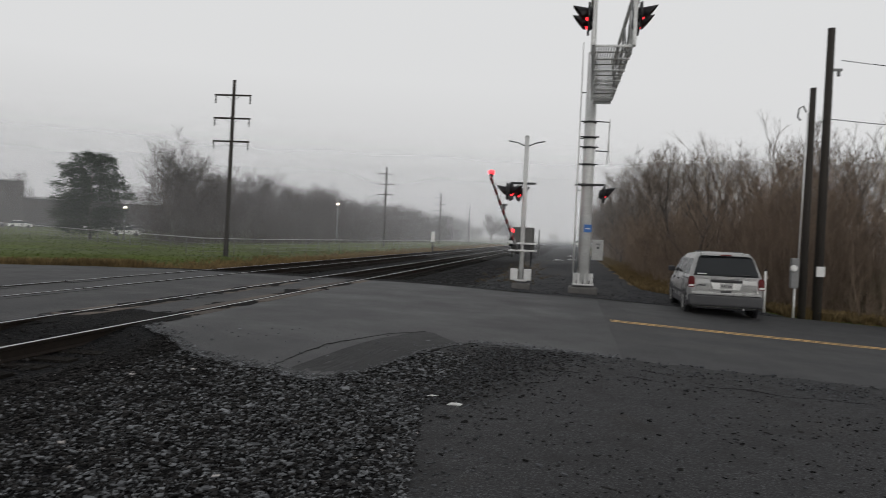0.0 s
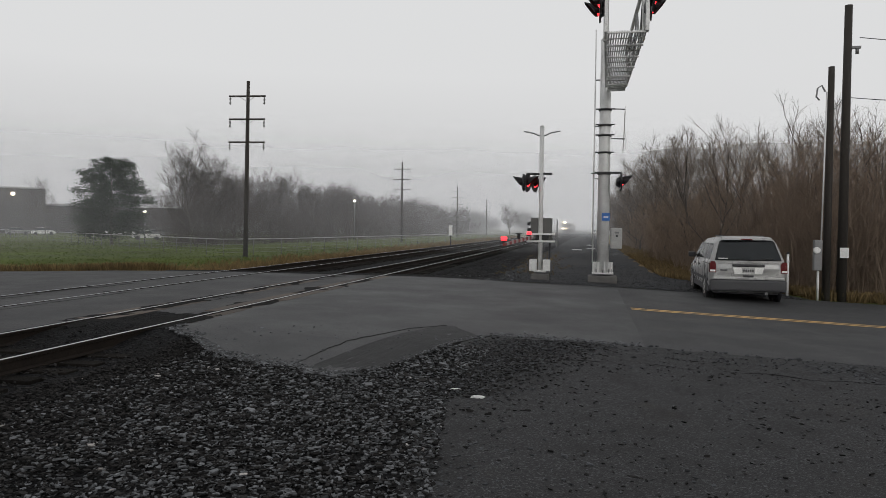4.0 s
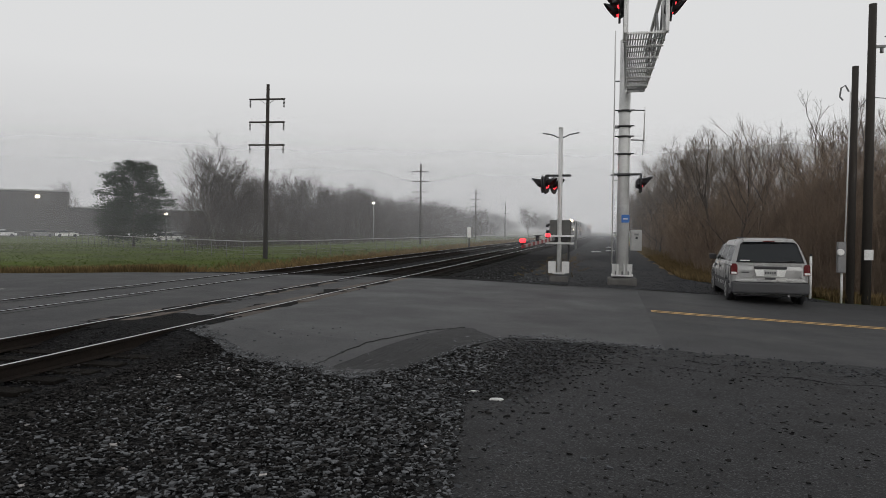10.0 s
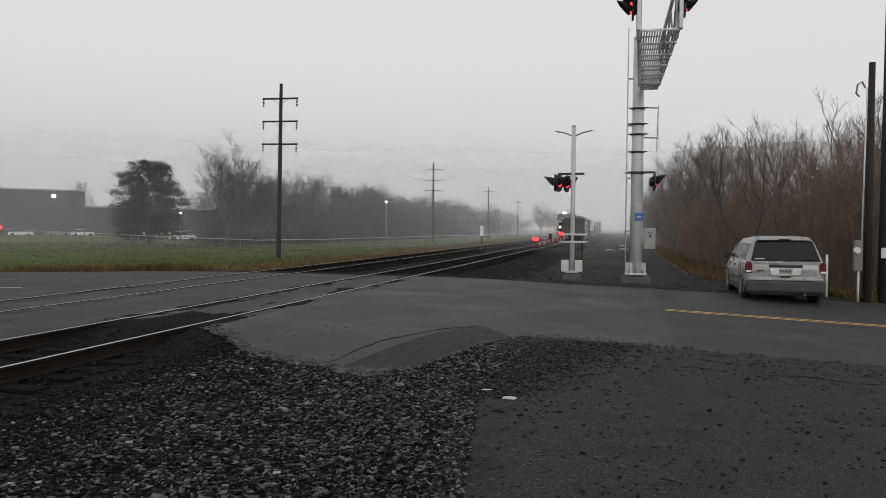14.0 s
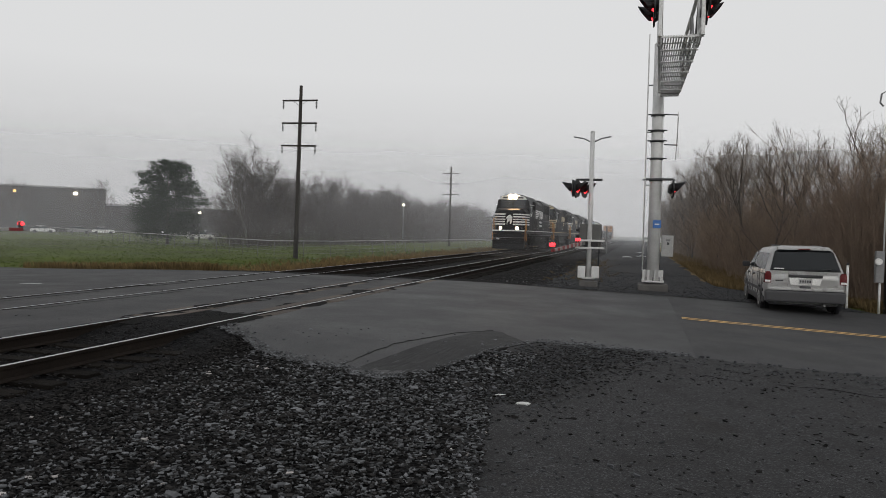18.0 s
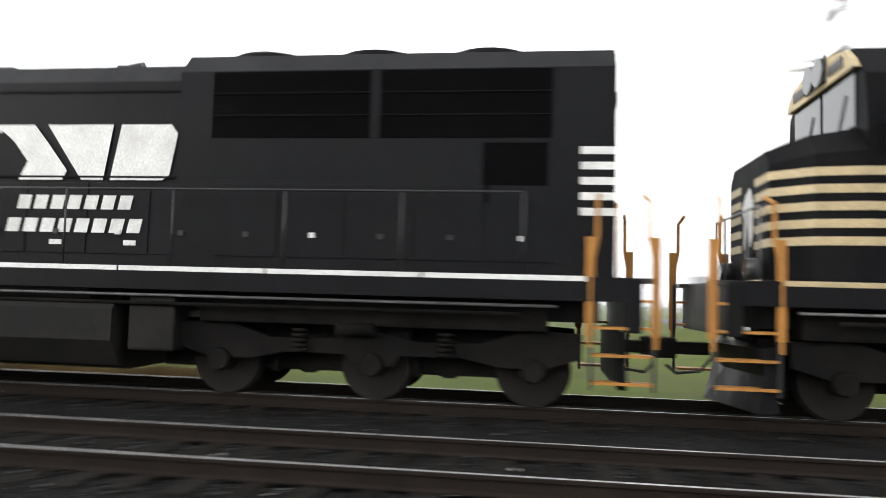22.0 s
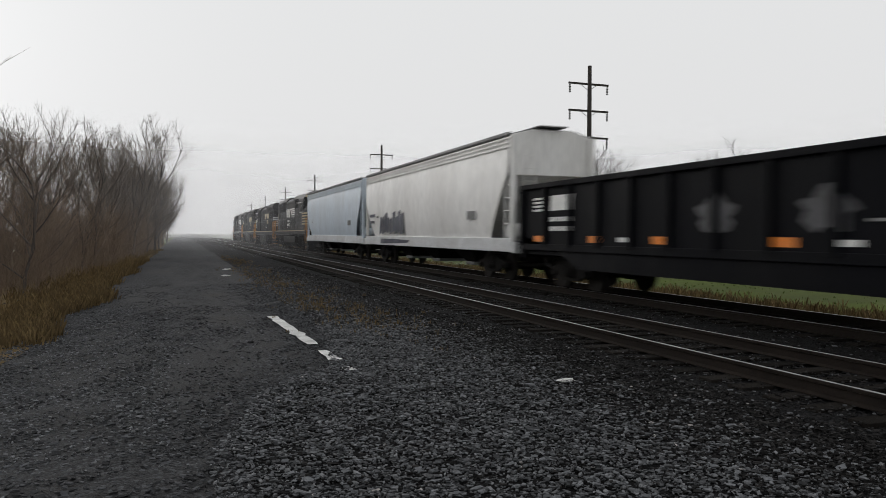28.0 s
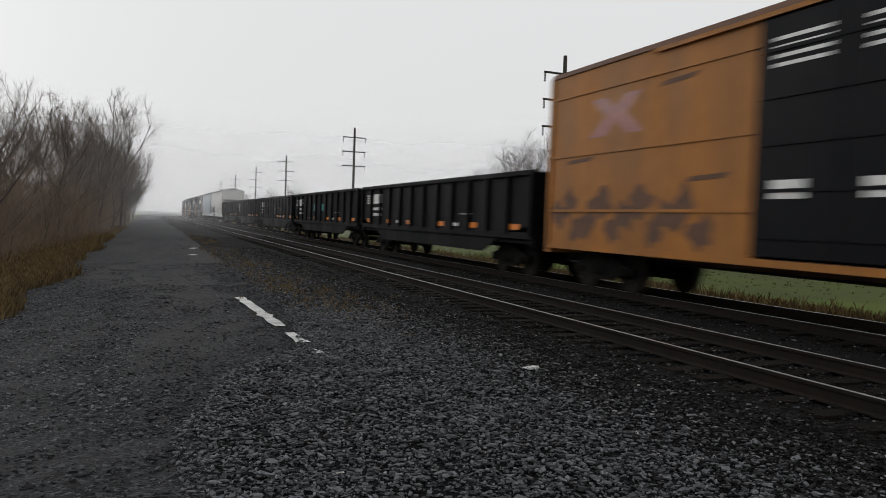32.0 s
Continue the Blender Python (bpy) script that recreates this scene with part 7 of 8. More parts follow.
for i in range(22000):
    y = rng.uniform(-26, 10)
    q = rng.random()
    x = edge(y) + abs(rng.gauss(0, 0.5)) if q < 0.5 else rng.uniform(0.3, 2.6) if q < 0.8 and y < 0 else rng.uniform(-2, 4.5)
    if y > 0 and q > 0.14:
        continue
    if x > 0.2 and noise.noise((x * 0.9, y * 0.5, 4)) < -0.12:
        continue
    chips.append((x, y, height(x, y) + 0.012))
strewn = []
for i in range(15000):
    y = -1.5 - 17 * rng.random() ** 1.4
    x = rng.uniform(0.1, 2.5) if rng.random() < 0.8 else rng.uniform(-1.4, 0.4)
    if x > edge(y) and noise.noise((x * 1.1, y * 0.3, 9)) > rng.uniform(-0.6, 0.25):
        strewn.append((x, y, height(x, y) + 0.014))
scatter_stones("loose_gravel", strewn, 0.0105, M["stone"], "loose bluish grey gravel strewn over the old lot", 14)
scatter_stones("dark_chips", specks, 0.0105, M["stone_dark"], "dark stone chips strewn over worn asphalt", 15)
scatter_stones("gravel_chips", chips, 0.0115, M["chip"], "small gravel chips strewn over old asphalt", 9)
scatter_stones("spilled_gravel", spill, 0.010, M["stone"], "gravel spilled over the broken asphalt edge", 12)
scatter_stones("oily_ballast_stones", dark, 0.0122, M["stone_dark"], "dark ballast stones, most of them near the rails", 7)
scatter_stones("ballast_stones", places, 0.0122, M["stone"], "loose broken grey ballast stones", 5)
scatter_stones("pale_stones", pale, 0.014, M["palestone"], "scattered pale stones among the ballast", 6)


# ---- litter ----
def scrap(name, x, y, r, label, cat, mat, seed):
    bm = bmesh.new()
    bmesh.ops.create_icosphere(bm, subdivisions=2, radius=r)
    rnd = random.Random(seed)
    for v in bm.verts:
        v.co *= 1 + rnd.uniform(-0.35, 0.3)
        v.co.z = abs(v.co.z) * 0.35
        v.co.x *= 1.5
    ob = part(name, bm, mat)
    ob.location = (x, y, height(x, y) + 0.015)
    return tagged(ob, label, cat, "litter")


scrap("crumpled_paper", -4.25, -7.54, 0.085, "crumpled white paper lying on the ballast", "litter", M["whitepaint"], 1)
scrap("crumpled_paper", -1.07, 7.29, 0.05, "crumpled white paper lying on the asphalt", "litter", M["whitepaint"], 2)
scrap("crumpled_paper", -1.35, 7.6, 0.035, "crumpled white paper lying on the asphalt", "litter", M["whitepaint"], 3)
scrap("white_stone", -4.58, -5.89, 0.03, "small white stone on the ballast", "stone", M["whitepaint"], 4)
scrap("white_stone", -2.34, -6.9, 0.025, "small pinkish stone on the ballast", "stone", M["palestone"], 5)
scrap("white_stone", -1.74, -30.6, 0.12, "pale lump lying on the gravel track", "stone", M["whitepaint"], 6)
scrap("white_stone", -2.1, -36.0, 0.14, "pale lump lying on the gravel track", "stone", M["whitepaint"], 7)
scrap("white_slab", -0.9, 62.0, 0.26, "pale rubble lying beside the gravel track", "rubble", M["whitepaint"], 8)
scrap("white_slab", 0.3, 66.0, 0.26, "pale rubble lying beside the gravel track", "rubble", M["whitepaint"], 9)
scrap("white_slab", 0.2, 80.0, 0.26, "pale rubble lying beside the gravel track", "rubble", M["whitepaint"], 10)

mp = thing("milepost", pose(-14.6, 78, height(-14.6, 78)), "white railway milepost standing in dry grass", "milepost")
part("post", bx(-0.06, 0.06, -0.06, 0.06, 0, 2.2), M["poleWood"], mp)
part("board", bx(-0.2, 0.2, -0.1, -0.06, 1.1, 2.2, bevel=0.01), M["white"], mp)


# ---- grass ----
def tufts(name, spots, h, material, label, seed, blades=9):
    rng_ = random.Random(seed)
    verts, faces = [], []
    for x, y, z in spots:
        for b in range(blades):
            a = rng_.uniform(0, 6.283)
            r = rng_.uniform(0, 0.12)
            hh = h * rng_.uniform(0.5, 1.25)
            lean = rng_.uniform(0.1, 0.55) * hh
            px, py = x + r * math.cos(a), y + r * math.sin(a)
            c, s = math.cos(a) * 0.5, math.sin(a) * 0.5
            w = 0.012 + 0.004 * hh
            k = len(verts)
            verts += [(px - s * w * 2, py + c * w * 2, z - 0.03), (px + s * w * 2, py - c * w * 2, z - 0.03), (px + c * lean + s * w, py + s * lean - c * w, z + hh * 0.7), (px + c * lean * 2, py + s * lean * 2, z + hh)]
            faces += [(k, k + 1, k + 2), (k, k + 2, k + 3)]
    return tagged(arrays(name, verts, faces, material), label, "grass", kind="stuff")


rg = random.Random(3)
spots = []
for i in range(5200):
    y = 23 + 190 * rg.random() ** 1.7
    x = -14.6 - abs(rg.gauss(0, 2.4)) - 0.02 * y
    spots.append((x, y, height(x, y) - 0.05))
for i in range(500):
    x = -15 - 8 * rg.random() ** 1.5
    y = ROAD1 + 0.4 + abs(rg.gauss(0, 1.2))
    spots.append((x, y, height(x, y) - 0.05))
for i in range(2600):
    y = -8 - 150 * rg.random() ** 1.5
    x = -14.6 - abs(rg.gauss(0, 2.0))
    spots.append((x, y, height(x, y) - 0.05))
tufts("dry_grass", spots, 0.30, M["drygrass"], "rust-brown dry grass along the far side of the tracks", 7)
spots = []
for i in range(3800):
    y = -9 - 70 * rg.random() ** 1.5
    x = 2.0 + 0.6 * noise.noise((y * 0.21, 7, 0)) + abs(rg.gauss(0, 1.3)) + (1.2 if y > -13 else 0)
    spots.append((x, y, height(x, y) - 0.05))
for i in range(5200):
    y = 25 + 60 * rg.random() ** 1.3
    x = 2.9 + abs(rg.gauss(0, 1.2)) + 2.6 * (1 - smooth(23.5, 31, y))
    spots.append((x, y, height(x, y) - 0.05))
for i in range(900):
    x = 6.5 + 14 * rg.random()
    y = ROAD1 + 0.9 + abs(rg.gauss(0, 0.8))
    spots.append((x, y, height(x, y) - 0.05))
tufts("dry_grass", spots, 0.27, M["drygrass"], "tan dry grass at the foot of the thicket", 8)
spots = []
for i in range(650):
    c = rg.choice(((-3.0, -33, 0.5, 3), (-3.3, -24, 0.6, 2.2), (-3.2, -18, 0.5, 1.2), (-3.6, -14, 0.5, 1.5), (-3.3, -48, 0.4, 5), (-2.2, 32, 0.6, 3), (-2.6, 44, 0.6, 5)))
    x, y = rg.gauss(c[0], c[2]), rg.gauss(c[1], c[3])
    spots.append((x, y, height(x, y)))
tufts("dry_weeds", spots, 0.09, M["drygrass"], "low rust-brown weeds growing through the ballast", 9, 6)
spots = []
for i in range(9000):
    x, y = -17 - 60 * rg.random() ** 1.3, 24 + 60 * rg.random()
    spots.append((x, y, height(x, y) - 0.05))
for i in range(3000):
    x, y = -16 - 40 * rg.random() ** 1.3, -8 - 80 * rg.random()
    spots.append((x, y, height(x, y) - 0.05))
tufts("field_grass", spots, 0.075, M["blade"], "short green grass of the field", 10, 6)


# ---- trees ----
def twiggy_tree(seed, h, w, forks, clear=0.25, trunk_r=0.11, lift=0.25, twig_r=0.0075):
    """Trunk, limbs, branches and fine twigs, forking four times inside a rounded, uneven crown."""
    rnd = random.Random(seed)
    wood, twig = ([], []), ([], [])
    k = h / 7.0

    def seg(store, p, q, r0, r1, n):
        verts, faces = store
        d = (q - p).normalized()
        u = d.orthogonal().normalized()
        v = d.cross(u)
        o = len(verts)
        for c, r in ((p, r0), (q, r1)):
            for i in range(n):
                a = 2 * math.pi * i / n
                verts.append(c + (u * math.cos(a) + v * math.sin(a)) * r)
        for i in range(n):
            faces.append((o + i, o + (i + 1) % n, o + n + (i + 1) % n, o + n + i))

    def shoot(p, d, length, r, level):
        n = (5, 4, 3, 2, 2)[level]
        nodes = [p]
        for i in range(n):
            d = (d + Vector((rnd.gauss(0, 0.13), rnd.gauss(0, 0.13), rnd.gauss(lift * 0.25, 0.1)))).normalized()
            q = nodes[-1] + d * length / n
            seg(wood if level < 2 else twig, nodes[-1], q, r * (1 - 0.6 * i / n), r * (1 - 0.6 * (i + 1) / n), (7, 5, 4, 3, 3)[level])
            nodes.append(q)
        if level == 4:
            return
        count = forks[level]
        for c in range(count):
            f = (clear if level == 0 else 0.2) + (1 - (clear if level == 0 else 0.2)) * (c + rnd.random()) / count
            j = min(n - 1, int(f * n))
            o = nodes[j].lerp(nodes[j + 1], f * n - j)
            dj = (nodes[j + 1] - nodes[j]).normalized()
            a = c * 2.4 + rnd.uniform(-0.6, 0.6)
            u = dj.orthogonal().normalized()
            side = u * math.cos(a) + dj.cross(u) * math.sin(a)
            if level == 0:
                rise = 0.35 + 1.3 * f
                way = (Vector((side.x, side.y, 0)).normalized() + Vector((0, 0, rise))).normalized()
                ln = w * 0.5 * rnd.uniform(0.8, 1.15) * math.sqrt(max(0.15, 1 - ((f - 0.45) / 0.75) ** 2)) * (1 + 0.25 * f)
            else:
                way = (dj * rnd.uniform(0.7, 1.2) + side * rnd.uniform(0.6, 1.0) + Vector((0, 0, lift))).normalized()
                ln = length * rnd.uniform(0.42, 0.68) * (1.15 - 0.45 * f)
            rr = (r * 0.5, r * 0.45, twig_r * k * 1.5, twig_r * k)[level]
            shoot(o, way, ln, rr, level + 1)
    shoot(Vector((0, 0, -0.2)), Vector((0, 0, 1)), h * 0.72, trunk_r * k, 0)
    return wood, twig


def bare_tree(seed, h, w, label, group, forks, mat="twig", **k):
    wood, twig = twiggy_tree(seed, h, w, forks, **k)
    t = thing("bare_tree", pose(0, 0, -500), label, "tree", group)
    arrays("trunk", [tuple(v) for v in wood[0]], wood[1], M["bark"], t)
    arrays("crown", [tuple(v) for v in twig[0]], twig[1], M[mat], t)
    return t


def thicket(seed, label, group, h=3.6, stems=30, mat="twig_red", rad=1.35):
    rnd = random.Random(seed)
    verts, faces = [], []

    def seg(p, q, r0, r1):
        d = (q - p).normalized()
        u = d.orthogonal().normalized()
        w = d.cross(u)
        k = len(verts)
        for c, r in ((p, r0), (q, r1)):
            for i in range(3):
                a = 2.094 * i
                verts.append(tuple(c + (u * math.cos(a) + w * math.sin(a)) * r))
        for i in range(3):
            faces.append((k + i, k + (i + 1) % 3, k + 3 + (i + 1) % 3, k + 3 + i))
    for s in range(stems):
        a, r = rnd.uniform(0, 6.283), rad * math.sqrt(rnd.random())
        p = Vector((r * math.cos(a), r * math.sin(a), -0.1))
        d = Vector((math.cos(a) * 0.2 * r + rnd.gauss(0, 0.16), math.sin(a) * 0.2 * r + rnd.gauss(0, 0.16), 1)).normalized()
        L = h * rnd.uniform(0.55, 1.15)
        n = 4
        rr = 0.0125 * L / 3.5
        for i in range(n):
            q = p + d * L / n
            seg(p, q, rr * (1 - i / n * 0.75), rr * (1 - (i + 1) / n * 0.75))
            for b in range(4 + i):
                f = rnd.random()
                o = p.lerp(q, f)
                ang = rnd.uniform(0, 6.283)
                dd = (d * 0.8 + Vector((math.cos(ang), math.sin(ang), 0.15)) * rnd.uniform(0.4, 0.9)).normalized()
                l2 = L * rnd.uniform(0.1, 0.24)
                e = o + dd * l2
                seg(o, e, rr * 0.45, rr * 0.15)
                for c in range(3):
                    g = o.lerp(e, rnd.uniform(0.3, 0.9))
                    d3 = (dd + Vector((rnd.gauss(0, 0.6), rnd.gauss(0, 0.6), 0.2))).normalized()
                    seg(g, g + d3 * l2 * 0.5, rr * 0.25, rr * 0.1)
            p = q
            d = (d + Vector((rnd.gauss(0, 0.1), rnd.gauss(0, 0.1), 0.05))).normalized()
    t = thing("thicket", pose(0, 0, -500), label, "bush", group)
    arrays("branchwork", verts, faces, M[mat], t)
    return t


def plant(proto, spots, seed):
    """Sets a plant and its copies at their places, each turned and sized a little differently."""
    rnd = random.Random(seed)
    for i, (x, y, s) in enumerate(spots):
        m = pose(x, y, height(x, y) - 0.08, 0, 0, rnd.uniform(0, 360))
        ob = proto[i % len(proto)]
        if ob.get("used"):
            ob = copy_thing(ob, m)
        else:
            ob["used"] = 1
            ob.matrix_basis = m
        ob.scale = (s, s, s * rnd.uniform(0.92, 1.1))
    for p in proto:
        if "used" in p:
            del p["used"]


def clear_used():
    for ob in scene.objects:
        if "used" in ob:
            del ob["used"]


rt = random.Random(17)
big = [bare_tree(40 + k, 12.0, 8.5 + 0.5 * k, "tall bare grey-brown tree in the hazy woodland edge", "woodland trees", (13, 6, 6, 5), clear=0.25, trunk_r=0.075, lift=0.22, twig_r=0.0065) for k in range(4)]
spots = []
y = 52.0
while y < 430:
    for r in range(3):
        x = -44 - 7.0 * r + rt.uniform(-2.5, 2.5) - 0.02 * y
        if math.degrees(math.atan2(-x, y)) > 30.3:
            continue
        spots.append((x, y + rt.uniform(-2, 2), rt.uniform(0.72, 0.98) * (0.78 if r == 0 else 1.0)))
    y += rt.uniform(3.6, 5.2) + 0.012 * y
for x, y, s in ((-41, -78, 0.98), (-45, -88, 0.9), (-48, -70, 0.78), (-37, -60, 0.8), (-44, -50, 0.7), (-50, -40, 0.62), (-55, -62, 0.72), (-60, -30, 0.6), (-49, -100, 0.8), (-90, 128, 0.75), (-108, 130, 0.85), (-128, 128, 0.85), (-150, 120, 0.9), (-62, 112, 0.75), (-66, 118, 0.85)):
    spots.append((x, y, s))
for y in range(170, 440, 15):
    spots.append((7 + rt.uniform(-1, 4), y, rt.uniform(0.6, 0.85)))
    spots.append((-27 - rt.uniform(0, 6), y + 90, rt.uniform(0.6, 0.9)))
for y in range(-430, -155, 15):
    spots.append((5 + rt.uniform(-0.5, 4), y, rt.uniform(0.7, 0.95)))
    spots.append((-29 - rt.uniform(0, 8), y, rt.uniform(0.45, 0.7)))
plant(big, spots, 1)
roadside = [bare_tree(60 + k, 7.0, 4.3 + 0.4 * k, "bare branching tree at the edge of the thicket", "trackside trees", (9, 5, 6, 4), "twig_brown", clear=0.15, trunk_r=0.07, lift=0.35, twig_r=0.0046) for k in range(4)]
spots = []
for y in range(31, 150, 5):
    g = 1.04 + 0.34 * smooth(36, 60, y)
    spots.append((5.0 + rt.uniform(-0.8, 1.2) + 0.8 * (y < 40), y + rt.uniform(-1.5, 1.5), g * rt.uniform(0.72, 0.98)))
    spots.append((8.0 + rt.uniform(-1.2, 1.6), y + rt.uniform(-1.5, 1.5), g * rt.uniform(0.9, 1.08)))
for y in range(-150, -16, 5):
    k = smooth(-28, -80, y)
    spots.append((4.7 - 1.9 * k + rt.uniform(-0.6, 1.0), y + rt.uniform(-1.5, 1.5), rt.uniform(0.7, 0.92) * (1 + 0.75 * k)))
    spots.append((7.4 - 1.6 * k + rt.uniform(-1.2, 1.6), y + rt.uniform(-1.5, 1.5), rt.uniform(0.8, 1.0) * (1 + 0.7 * k)))
for x, y, s in ((8.2, 28.5, 0.88), (10.5, 28, 0.92), (12.5, 27.5, 0.95), (15, 28, 0.96), (18, 26, 0.85), (22, 26, 0.85), (11, 32, 1.0), (14.5, 32, 1.0), (7.5, 33, 0.85)):
    spots.append((x, y, s))
plant(roadside, spots, 2)
bushes = [thicket(80 + k, "dense rust-brown leafless thicket beside the track", "thickets") for k in range(5)]
spots = []
for i in range(32):
    y = 26.5 + 75 * (i / 32) ** 1.25
    spots.append((5.4 + 1.6 * (y < 32) + rt.uniform(-0.7, 1.0), y + rt.uniform(-0.8, 0.8), rt.uniform(0.7, 1.1)))
    spots.append((8.0 + rt.uniform(-1.0, 1.4), y + rt.uniform(-0.8, 0.8), rt.uniform(1.0, 1.45)))
for i in range(19):
    x = 8.2 + 0.85 * i
    spots.append((x, 26.2 + rt.uniform(-0.9, 1.1), rt.uniform(0.8, 1.2)))
    spots.append((x, 28.6 + rt.uniform(-0.9, 1.1), rt.uniform(1.2, 1.6)))
for i in range(34):
    y = -15.5 - 95 * (i / 34) ** 1.2
    spots.append((4.8 + 0.6 * (y > -20) - 1.5 * smooth(-28, -60, y) + rt.uniform(-0.5, 0.9), y + rt.uniform(-0.8, 0.8), rt.uniform(0.5, 0.85)))
    spots.append((6.6 - 1.0 * smooth(-28, -55, y) + rt.uniform(-0.9, 1.3), y + rt.uniform(-0.8, 0.8), rt.uniform(0.8, 1.2)))
plant(bushes, spots, 3)
scrub = [thicket(90 + k, "dense grey-brown scrub below the woodland trees", "scrub", 4.8, 60, "twig", 3.0) for k in range(4)]
spots = []
for i in range(46):
    y = 48 + 300 * (i / 46) ** 1.3
    for x, k in ((-40.5 + rt.uniform(-2.5, 1.5) - 0.02 * y, rt.uniform(0.8, 1.2)), (-47 + rt.uniform(-2.5, 2) - 0.02 * y, rt.uniform(1.0, 1.4))):
        if math.degrees(math.atan2(-x, y)) < 31.5:
            spots.append((x, y, k))
for i in range(16):
    spots.append((-42 + rt.uniform(-5, 5), -110 + 6 * i, rt.uniform(0.5, 0.8)))
plant(scrub, spots, 4)
clear_used()


def evergreen(x, y, h, w, label):
    t = thing("evergreen_tree", pose(x, y, height(x, y)), label, "tree")
    part("trunk", rod((0, 0, -0.2), (0, 0, h * 0.8), 0.18, 0.05, 8), M["bark"], t)
    rnd = random.Random(5)
    verts, faces = [], []
    for b in range(300):
        f = rnd.random()
        z = h * (0.06 + 0.88 * f)
        a = rnd.uniform(0, 6.283)
        girth = math.sqrt(max(0.0, 1 - (abs(f - 0.34) / 0.7) ** 2.2)) * (1 + 0.12 * math.sin(3 * a + 4 * f))
        reach = w / 2 * girth * rnd.uniform(0.35, 1.0) ** 0.6 * 0.92 + 0.15
        tip = Vector((reach * math.cos(a), reach * math.sin(a), z + reach * rnd.uniform(0.0, 0.22)))
        size = rnd.uniform(0.45, 0.95) * (1.1 - 0.5 * f)
        for i in range(95):
            c = tip * 1.0 + Vector((rnd.gauss(0, size * 0.55), rnd.gauss(0, size * 0.55), rnd.gauss(0, size * 0.36)))
            c -= Vector((math.cos(a), math.sin(a), 0)) * rnd.random() ** 2 * reach * 0.7
            d = Vector((math.cos(a) + rnd.gauss(0, 0.7), math.sin(a) + rnd.gauss(0, 0.7), rnd.uniform(-0.1, 0.9))).normalized()
            u = d.orthogonal().normalized()
            s = rnd.uniform(0.13, 0.3)
            k = len(verts)
            verts += [tuple(c - u * s * 0.22), tuple(c + u * s * 0.22), tuple(c + d * s), tuple(c + d.cross(u) * s * 0.25 + d * s * 0.4)]
            faces += [(k, k + 1, k + 2), (k, k + 3, k + 2)]
    arrays("crown", verts, faces, M["needle"], t)
    return t


evergreen(-55.2, 77.3, 10.4, 9.4, "dense dark green evergreen tree standing before the woods")


# ---- warehouse, fence and yard lamps ----
ware = thing("warehouse", pose(-121.3, 146.2, -0.8, 0, 0, 42.7), "long low grey-brown warehouse with a flat roof", "warehouse")
part("wall", bx(-150, 0, 0, 40, 0, 10.1), M["ware"], ware)
part("roof", bx(-150.3, 0.25, -0.3, 40.3, 10.1, 10.4), M["wareroof"], ware, "pale flat roof edge")
part("annex_wall", bx(0.02, 34, 9, 34, 0, 6.6), M["ware"], ware)
part("annex_roof", bx(0.02, 34.3, 8.7, 34.3, 6.6, 7.0), M["wareroof"], ware)
for k in range(19):
    part("wall_pilaster", bx(-148 + 8 * k, -147.7 + 8 * k, -0.1, 0.0, 0, 10.1), M["ware"], ware)
for k in range(7):
    d = part("loading_door", bx(-140 + 20 * k, -136 + 20 * k, -0.06, 0.0, 0.3, 4.4), M["waredark"], ware)
    for j in range(6):
        part("door_rib", bx(-140 + 20 * k, -136 + 20 * k, -0.09, -0.06, 0.7 + 0.6 * j, 0.76 + 0.6 * j), M["waredark"], d)
part("wall_lamp", bx(-6.8, -6.0, -0.6, -0.1, 8.6, 9.2, bevel=0.08), M["lamp_far"], ware, "lit white wall lamp")
part("wall_lamp", bx(-18.9, -18.3, -0.6, -0.1, 8.7, 9.2, bevel=0.08), M["lamp_amber"], ware, "lit amber wall lamp")


def parked_car(x, y, turn, mat):
    """A far parked car: body, glasshouse and wheels."""
    c = thing("parked_car", pose(x, y, height(x, y) - 0.06, 0, 0, turn), "pale car parked far off before the warehouse", "car", "cars at the warehouse")
    part("body", ex([(-2.2, 0.3), (-2.25, 0.75), (-1.9, 0.92), (1.2, 0.95), (2.1, 0.8), (2.25, 0.5), (2.2, 0.3)], "y", -0.88, 0.88), mat, c)
    part("cabin", ex([(-1.8, 0.92), (-1.3, 1.42), (0.4, 1.45), (1.15, 0.94)], "y", -0.76, 0.76), M["cabglass"], c)
    part("roof", ex([(-1.35, 1.4), (-1.2, 1.47), (0.35, 1.5), (0.45, 1.43)], "y", -0.74, 0.74), mat, c)
    for a in (-1.4, 1.4):
        for b in (-0.82, 0.82):
            part("wheel", rod((a, b - 0.1, 0.32), (a, b + 0.1, 0.32), 0.32, n=14), M["black"], c)


for x, y, turn, m in ((-110, 132, 40, "white"), (-113.5, 129, 42, "galv_dark"), (-99, 140, 40, "galv"), (-94, 142, 44, "white"), (-87, 137, 50, "galv_dark"), (-118, 124, 40, "galv"), (-68, 104, 30, "white")):
    parked_car(x, y, turn, M[m])


def yard_lamp(x, y, z):
    t = thing("yard_lamp", pose(x, y, height(x, y)), "tall yard lamp glowing among the trees", "lamp", "yard lamps")
    part("pole", rod((0, 0, 0), (0, 0, z + 0.9), 0.08, n=8), M["galv_dark"], t)
    part("lamp_head", rod((0, 0, z + 0.7), (0, 0, z + 0.95), 0.2, 0.12, 12), M["lamp_far"], t, "glowing lamp head")


yard_lamp(-39.5, 121.0, 6.0)
yard_lamp(-52.8, 80.2, 3.1)

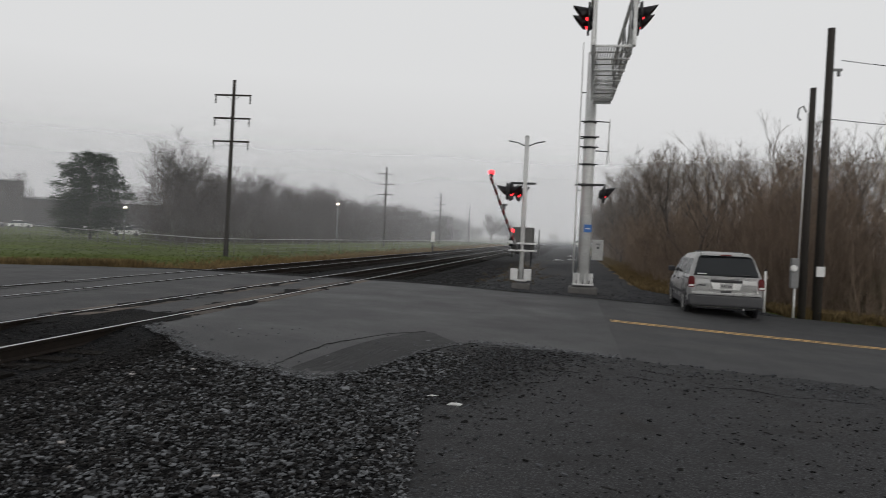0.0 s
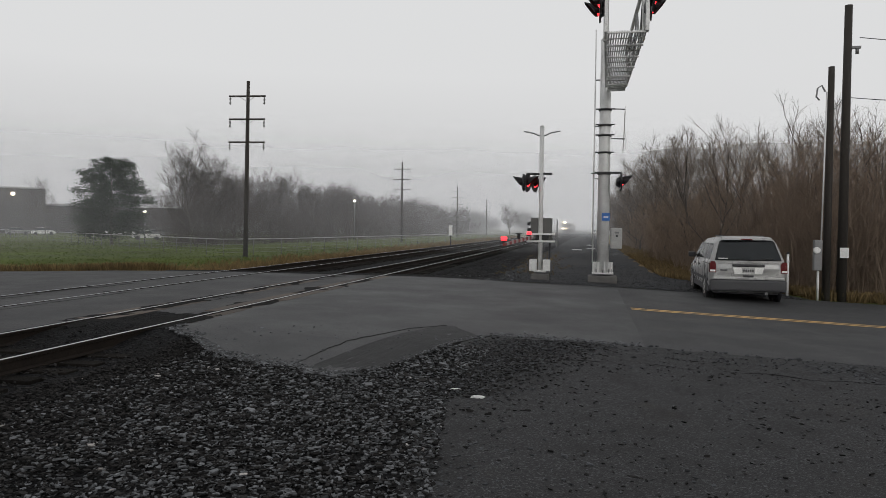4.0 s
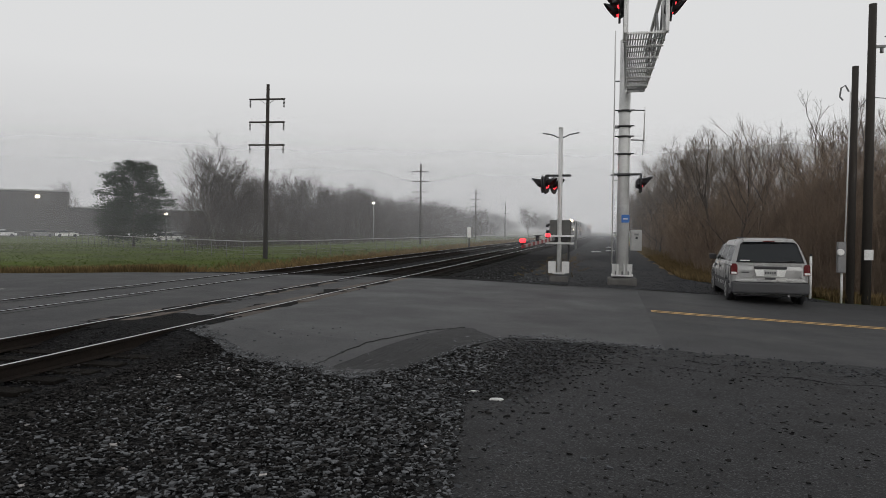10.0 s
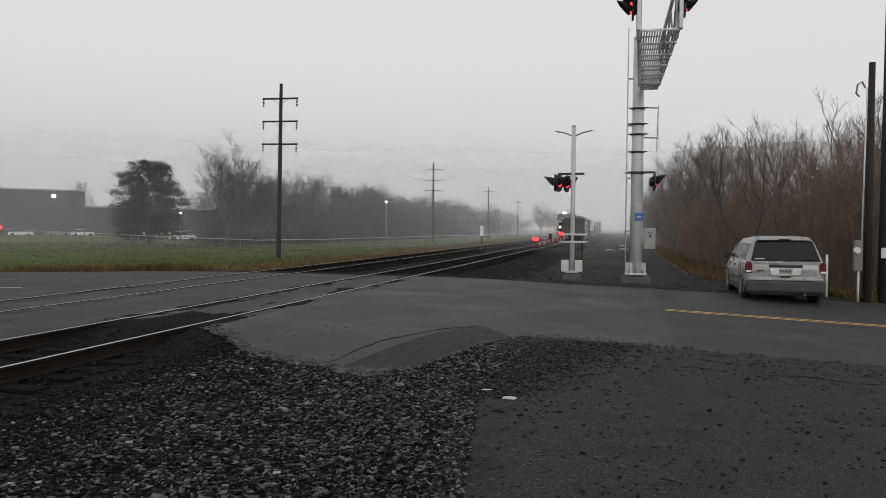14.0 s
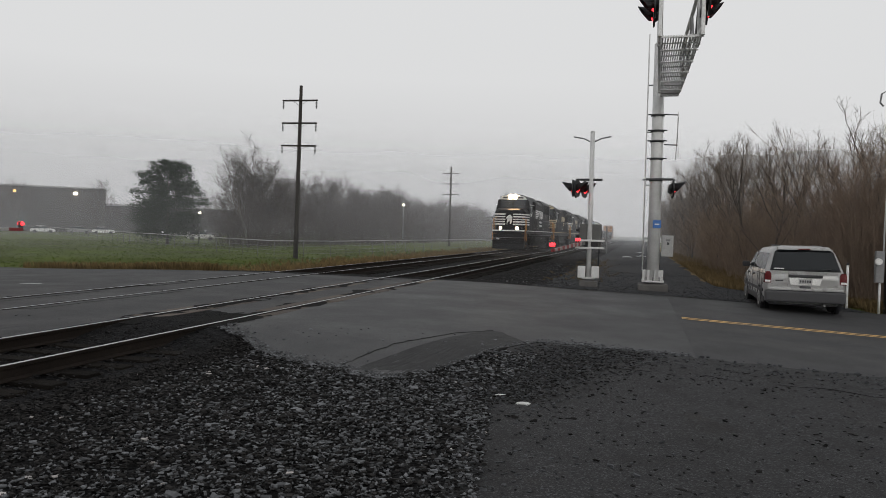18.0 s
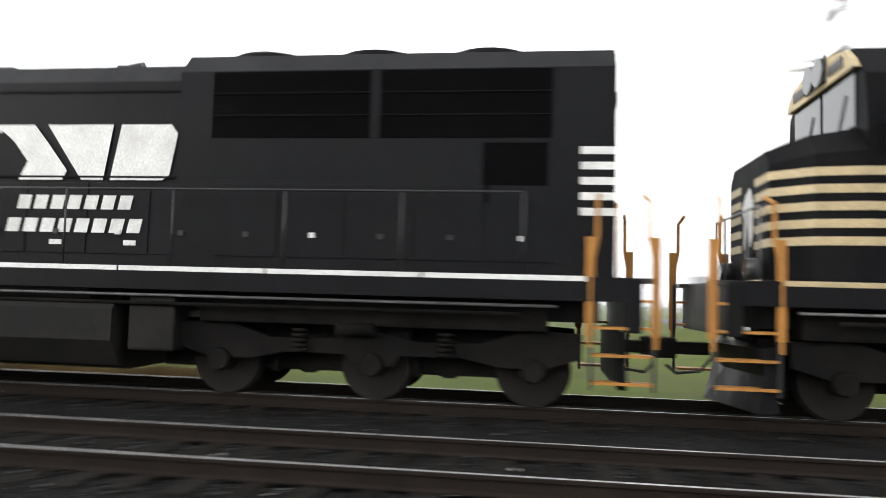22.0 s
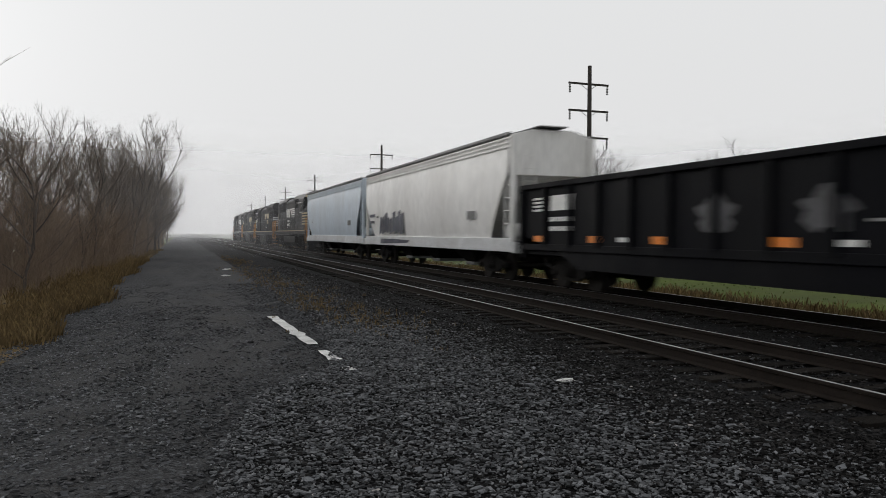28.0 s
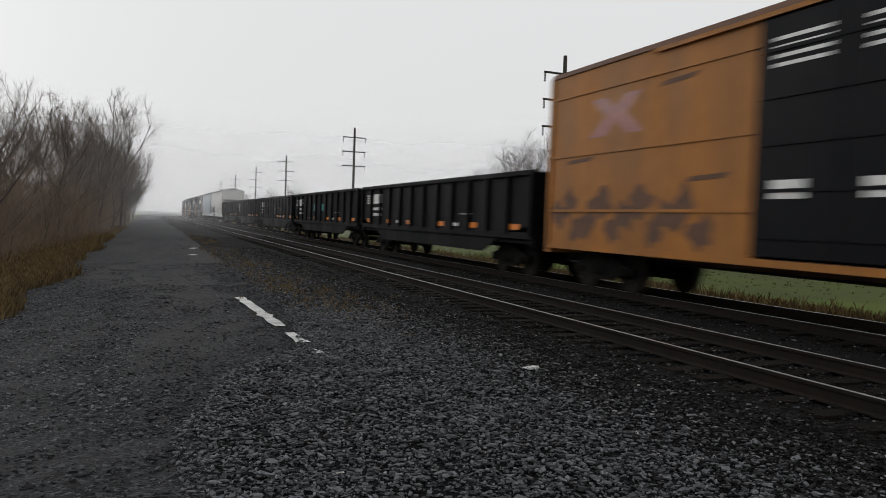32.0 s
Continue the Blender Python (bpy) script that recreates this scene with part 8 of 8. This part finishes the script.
fence = thing("wire_fence", pose(0, 0, 0), "low galvanised wire fence along the edge of the field", "fence")
line = [(-160, 156), (-122, 126), (-81, 94), (-47, 67), (-27, 51), (-24.5, 56), (-22.5, 110), (-23, 200)]
first = None
for (xa, ya), (xb, yb) in zip(line, line[1:]):
    n = max(2, int(math.hypot(xb - xa, yb - ya) / 3))
    for i in range(n):
        x, y = xa + (xb - xa) * i / n, ya + (yb - ya) * i / n
        if first is None:
            first = part("post", rod((0, 0, 0), (0, 0, 1.35), 0.025, n=6), M["mechbox"], fence)
            first.location = (x, y, height(x, y) - 0.1)
        else:
            again("post", first, fence, pose(x, y, height(x, y) - 0.1))
    za, zb = height(xa, ya), height(xb, yb)
    part("top_rail", rod((xa, ya, za + 1.22), (xb, yb, zb + 1.22), 0.03, n=6), M["cabinet_grey"], fence)
    for k in range(3):
        part("wire", rod((xa, ya, za + 0.3 * k + 0.2), (xb, yb, zb + 0.3 * k + 0.2), 0.008, n=4), M["galv_dark"], fence)


# ---- morning mist, painted on translucent sheets ----
def haze_sheet_material(amount, low, high):
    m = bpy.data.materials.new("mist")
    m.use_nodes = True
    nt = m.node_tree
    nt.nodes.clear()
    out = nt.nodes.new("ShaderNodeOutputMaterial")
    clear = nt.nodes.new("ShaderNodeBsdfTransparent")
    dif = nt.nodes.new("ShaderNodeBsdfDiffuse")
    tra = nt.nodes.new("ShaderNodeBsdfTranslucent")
    # fixed vertical normals make the upright sheets take the overhead light
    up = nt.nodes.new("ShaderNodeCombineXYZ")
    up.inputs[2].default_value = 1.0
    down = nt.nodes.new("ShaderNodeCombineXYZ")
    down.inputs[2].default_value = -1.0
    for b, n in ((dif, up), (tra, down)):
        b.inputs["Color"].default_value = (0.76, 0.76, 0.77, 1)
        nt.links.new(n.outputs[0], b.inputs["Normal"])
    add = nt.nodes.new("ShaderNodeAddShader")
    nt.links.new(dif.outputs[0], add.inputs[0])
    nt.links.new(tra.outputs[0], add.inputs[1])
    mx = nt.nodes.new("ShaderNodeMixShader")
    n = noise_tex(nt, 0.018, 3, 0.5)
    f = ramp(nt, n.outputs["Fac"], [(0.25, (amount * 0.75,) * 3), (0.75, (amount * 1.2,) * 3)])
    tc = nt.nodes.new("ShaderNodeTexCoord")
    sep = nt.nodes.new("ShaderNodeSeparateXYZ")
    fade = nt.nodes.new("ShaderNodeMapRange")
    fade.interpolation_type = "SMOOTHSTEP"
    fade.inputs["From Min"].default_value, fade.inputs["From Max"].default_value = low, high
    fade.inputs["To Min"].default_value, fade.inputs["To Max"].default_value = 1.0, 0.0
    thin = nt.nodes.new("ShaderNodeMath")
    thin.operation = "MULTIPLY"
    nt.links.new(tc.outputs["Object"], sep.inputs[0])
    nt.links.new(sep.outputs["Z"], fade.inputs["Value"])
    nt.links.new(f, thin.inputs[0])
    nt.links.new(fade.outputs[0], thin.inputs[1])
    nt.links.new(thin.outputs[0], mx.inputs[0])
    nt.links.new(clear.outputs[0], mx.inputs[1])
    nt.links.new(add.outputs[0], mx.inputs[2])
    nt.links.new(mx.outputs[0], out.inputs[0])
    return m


# rings of thin sheets stand in for fog, adding haze by distance
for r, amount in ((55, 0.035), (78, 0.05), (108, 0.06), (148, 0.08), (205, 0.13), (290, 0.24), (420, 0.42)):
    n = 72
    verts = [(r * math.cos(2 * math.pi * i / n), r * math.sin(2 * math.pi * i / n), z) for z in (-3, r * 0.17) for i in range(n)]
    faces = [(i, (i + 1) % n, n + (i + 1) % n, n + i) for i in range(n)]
    tagged(arrays("mist", verts, faces, haze_sheet_material(amount, r * 0.05, r * 0.16), smooth=True), "translucent sheet painting thin grey morning haze over the fields", "mist", kind="stuff")


# ---- what moves ----
def motions():
    for ob, o, turn in movers:
        walk(ob, [(t, pose(FAR, Y0 - V * (t - 20) + o, 0, 0, 0, turn)) for t in range(0, 33, 4)])
    drop = ((0, 18.4), (0.3, 15.8), (0.6, 12.9), (0.9, 10.2), (1.2, 7.7), (1.5, 5.3), (1.8, 3.1), (2.1, 1.4), (2.6, -0.6), (3, -1.5), (18, -1.5), (32, -1.5))
    walk(arm1, [(t, pose(*arm1.location, 0, 0, -93.5) @ pose(0, 0, 0, 0, -a, 0)) for t, a in drop])
    count = 32 * FPS
    for ob, y, r in spinners:
        way = -1 if ob.parent.parent.name == reversed_name else 1
        walk(ob, [(i / FPS, pose(0, y, r, way * math.degrees(V * i / FPS / r), 0, 0)) for i in range(count + 1)])


reversed_name = [ob.name for ob, o, turn in movers if turn][0]
motions()
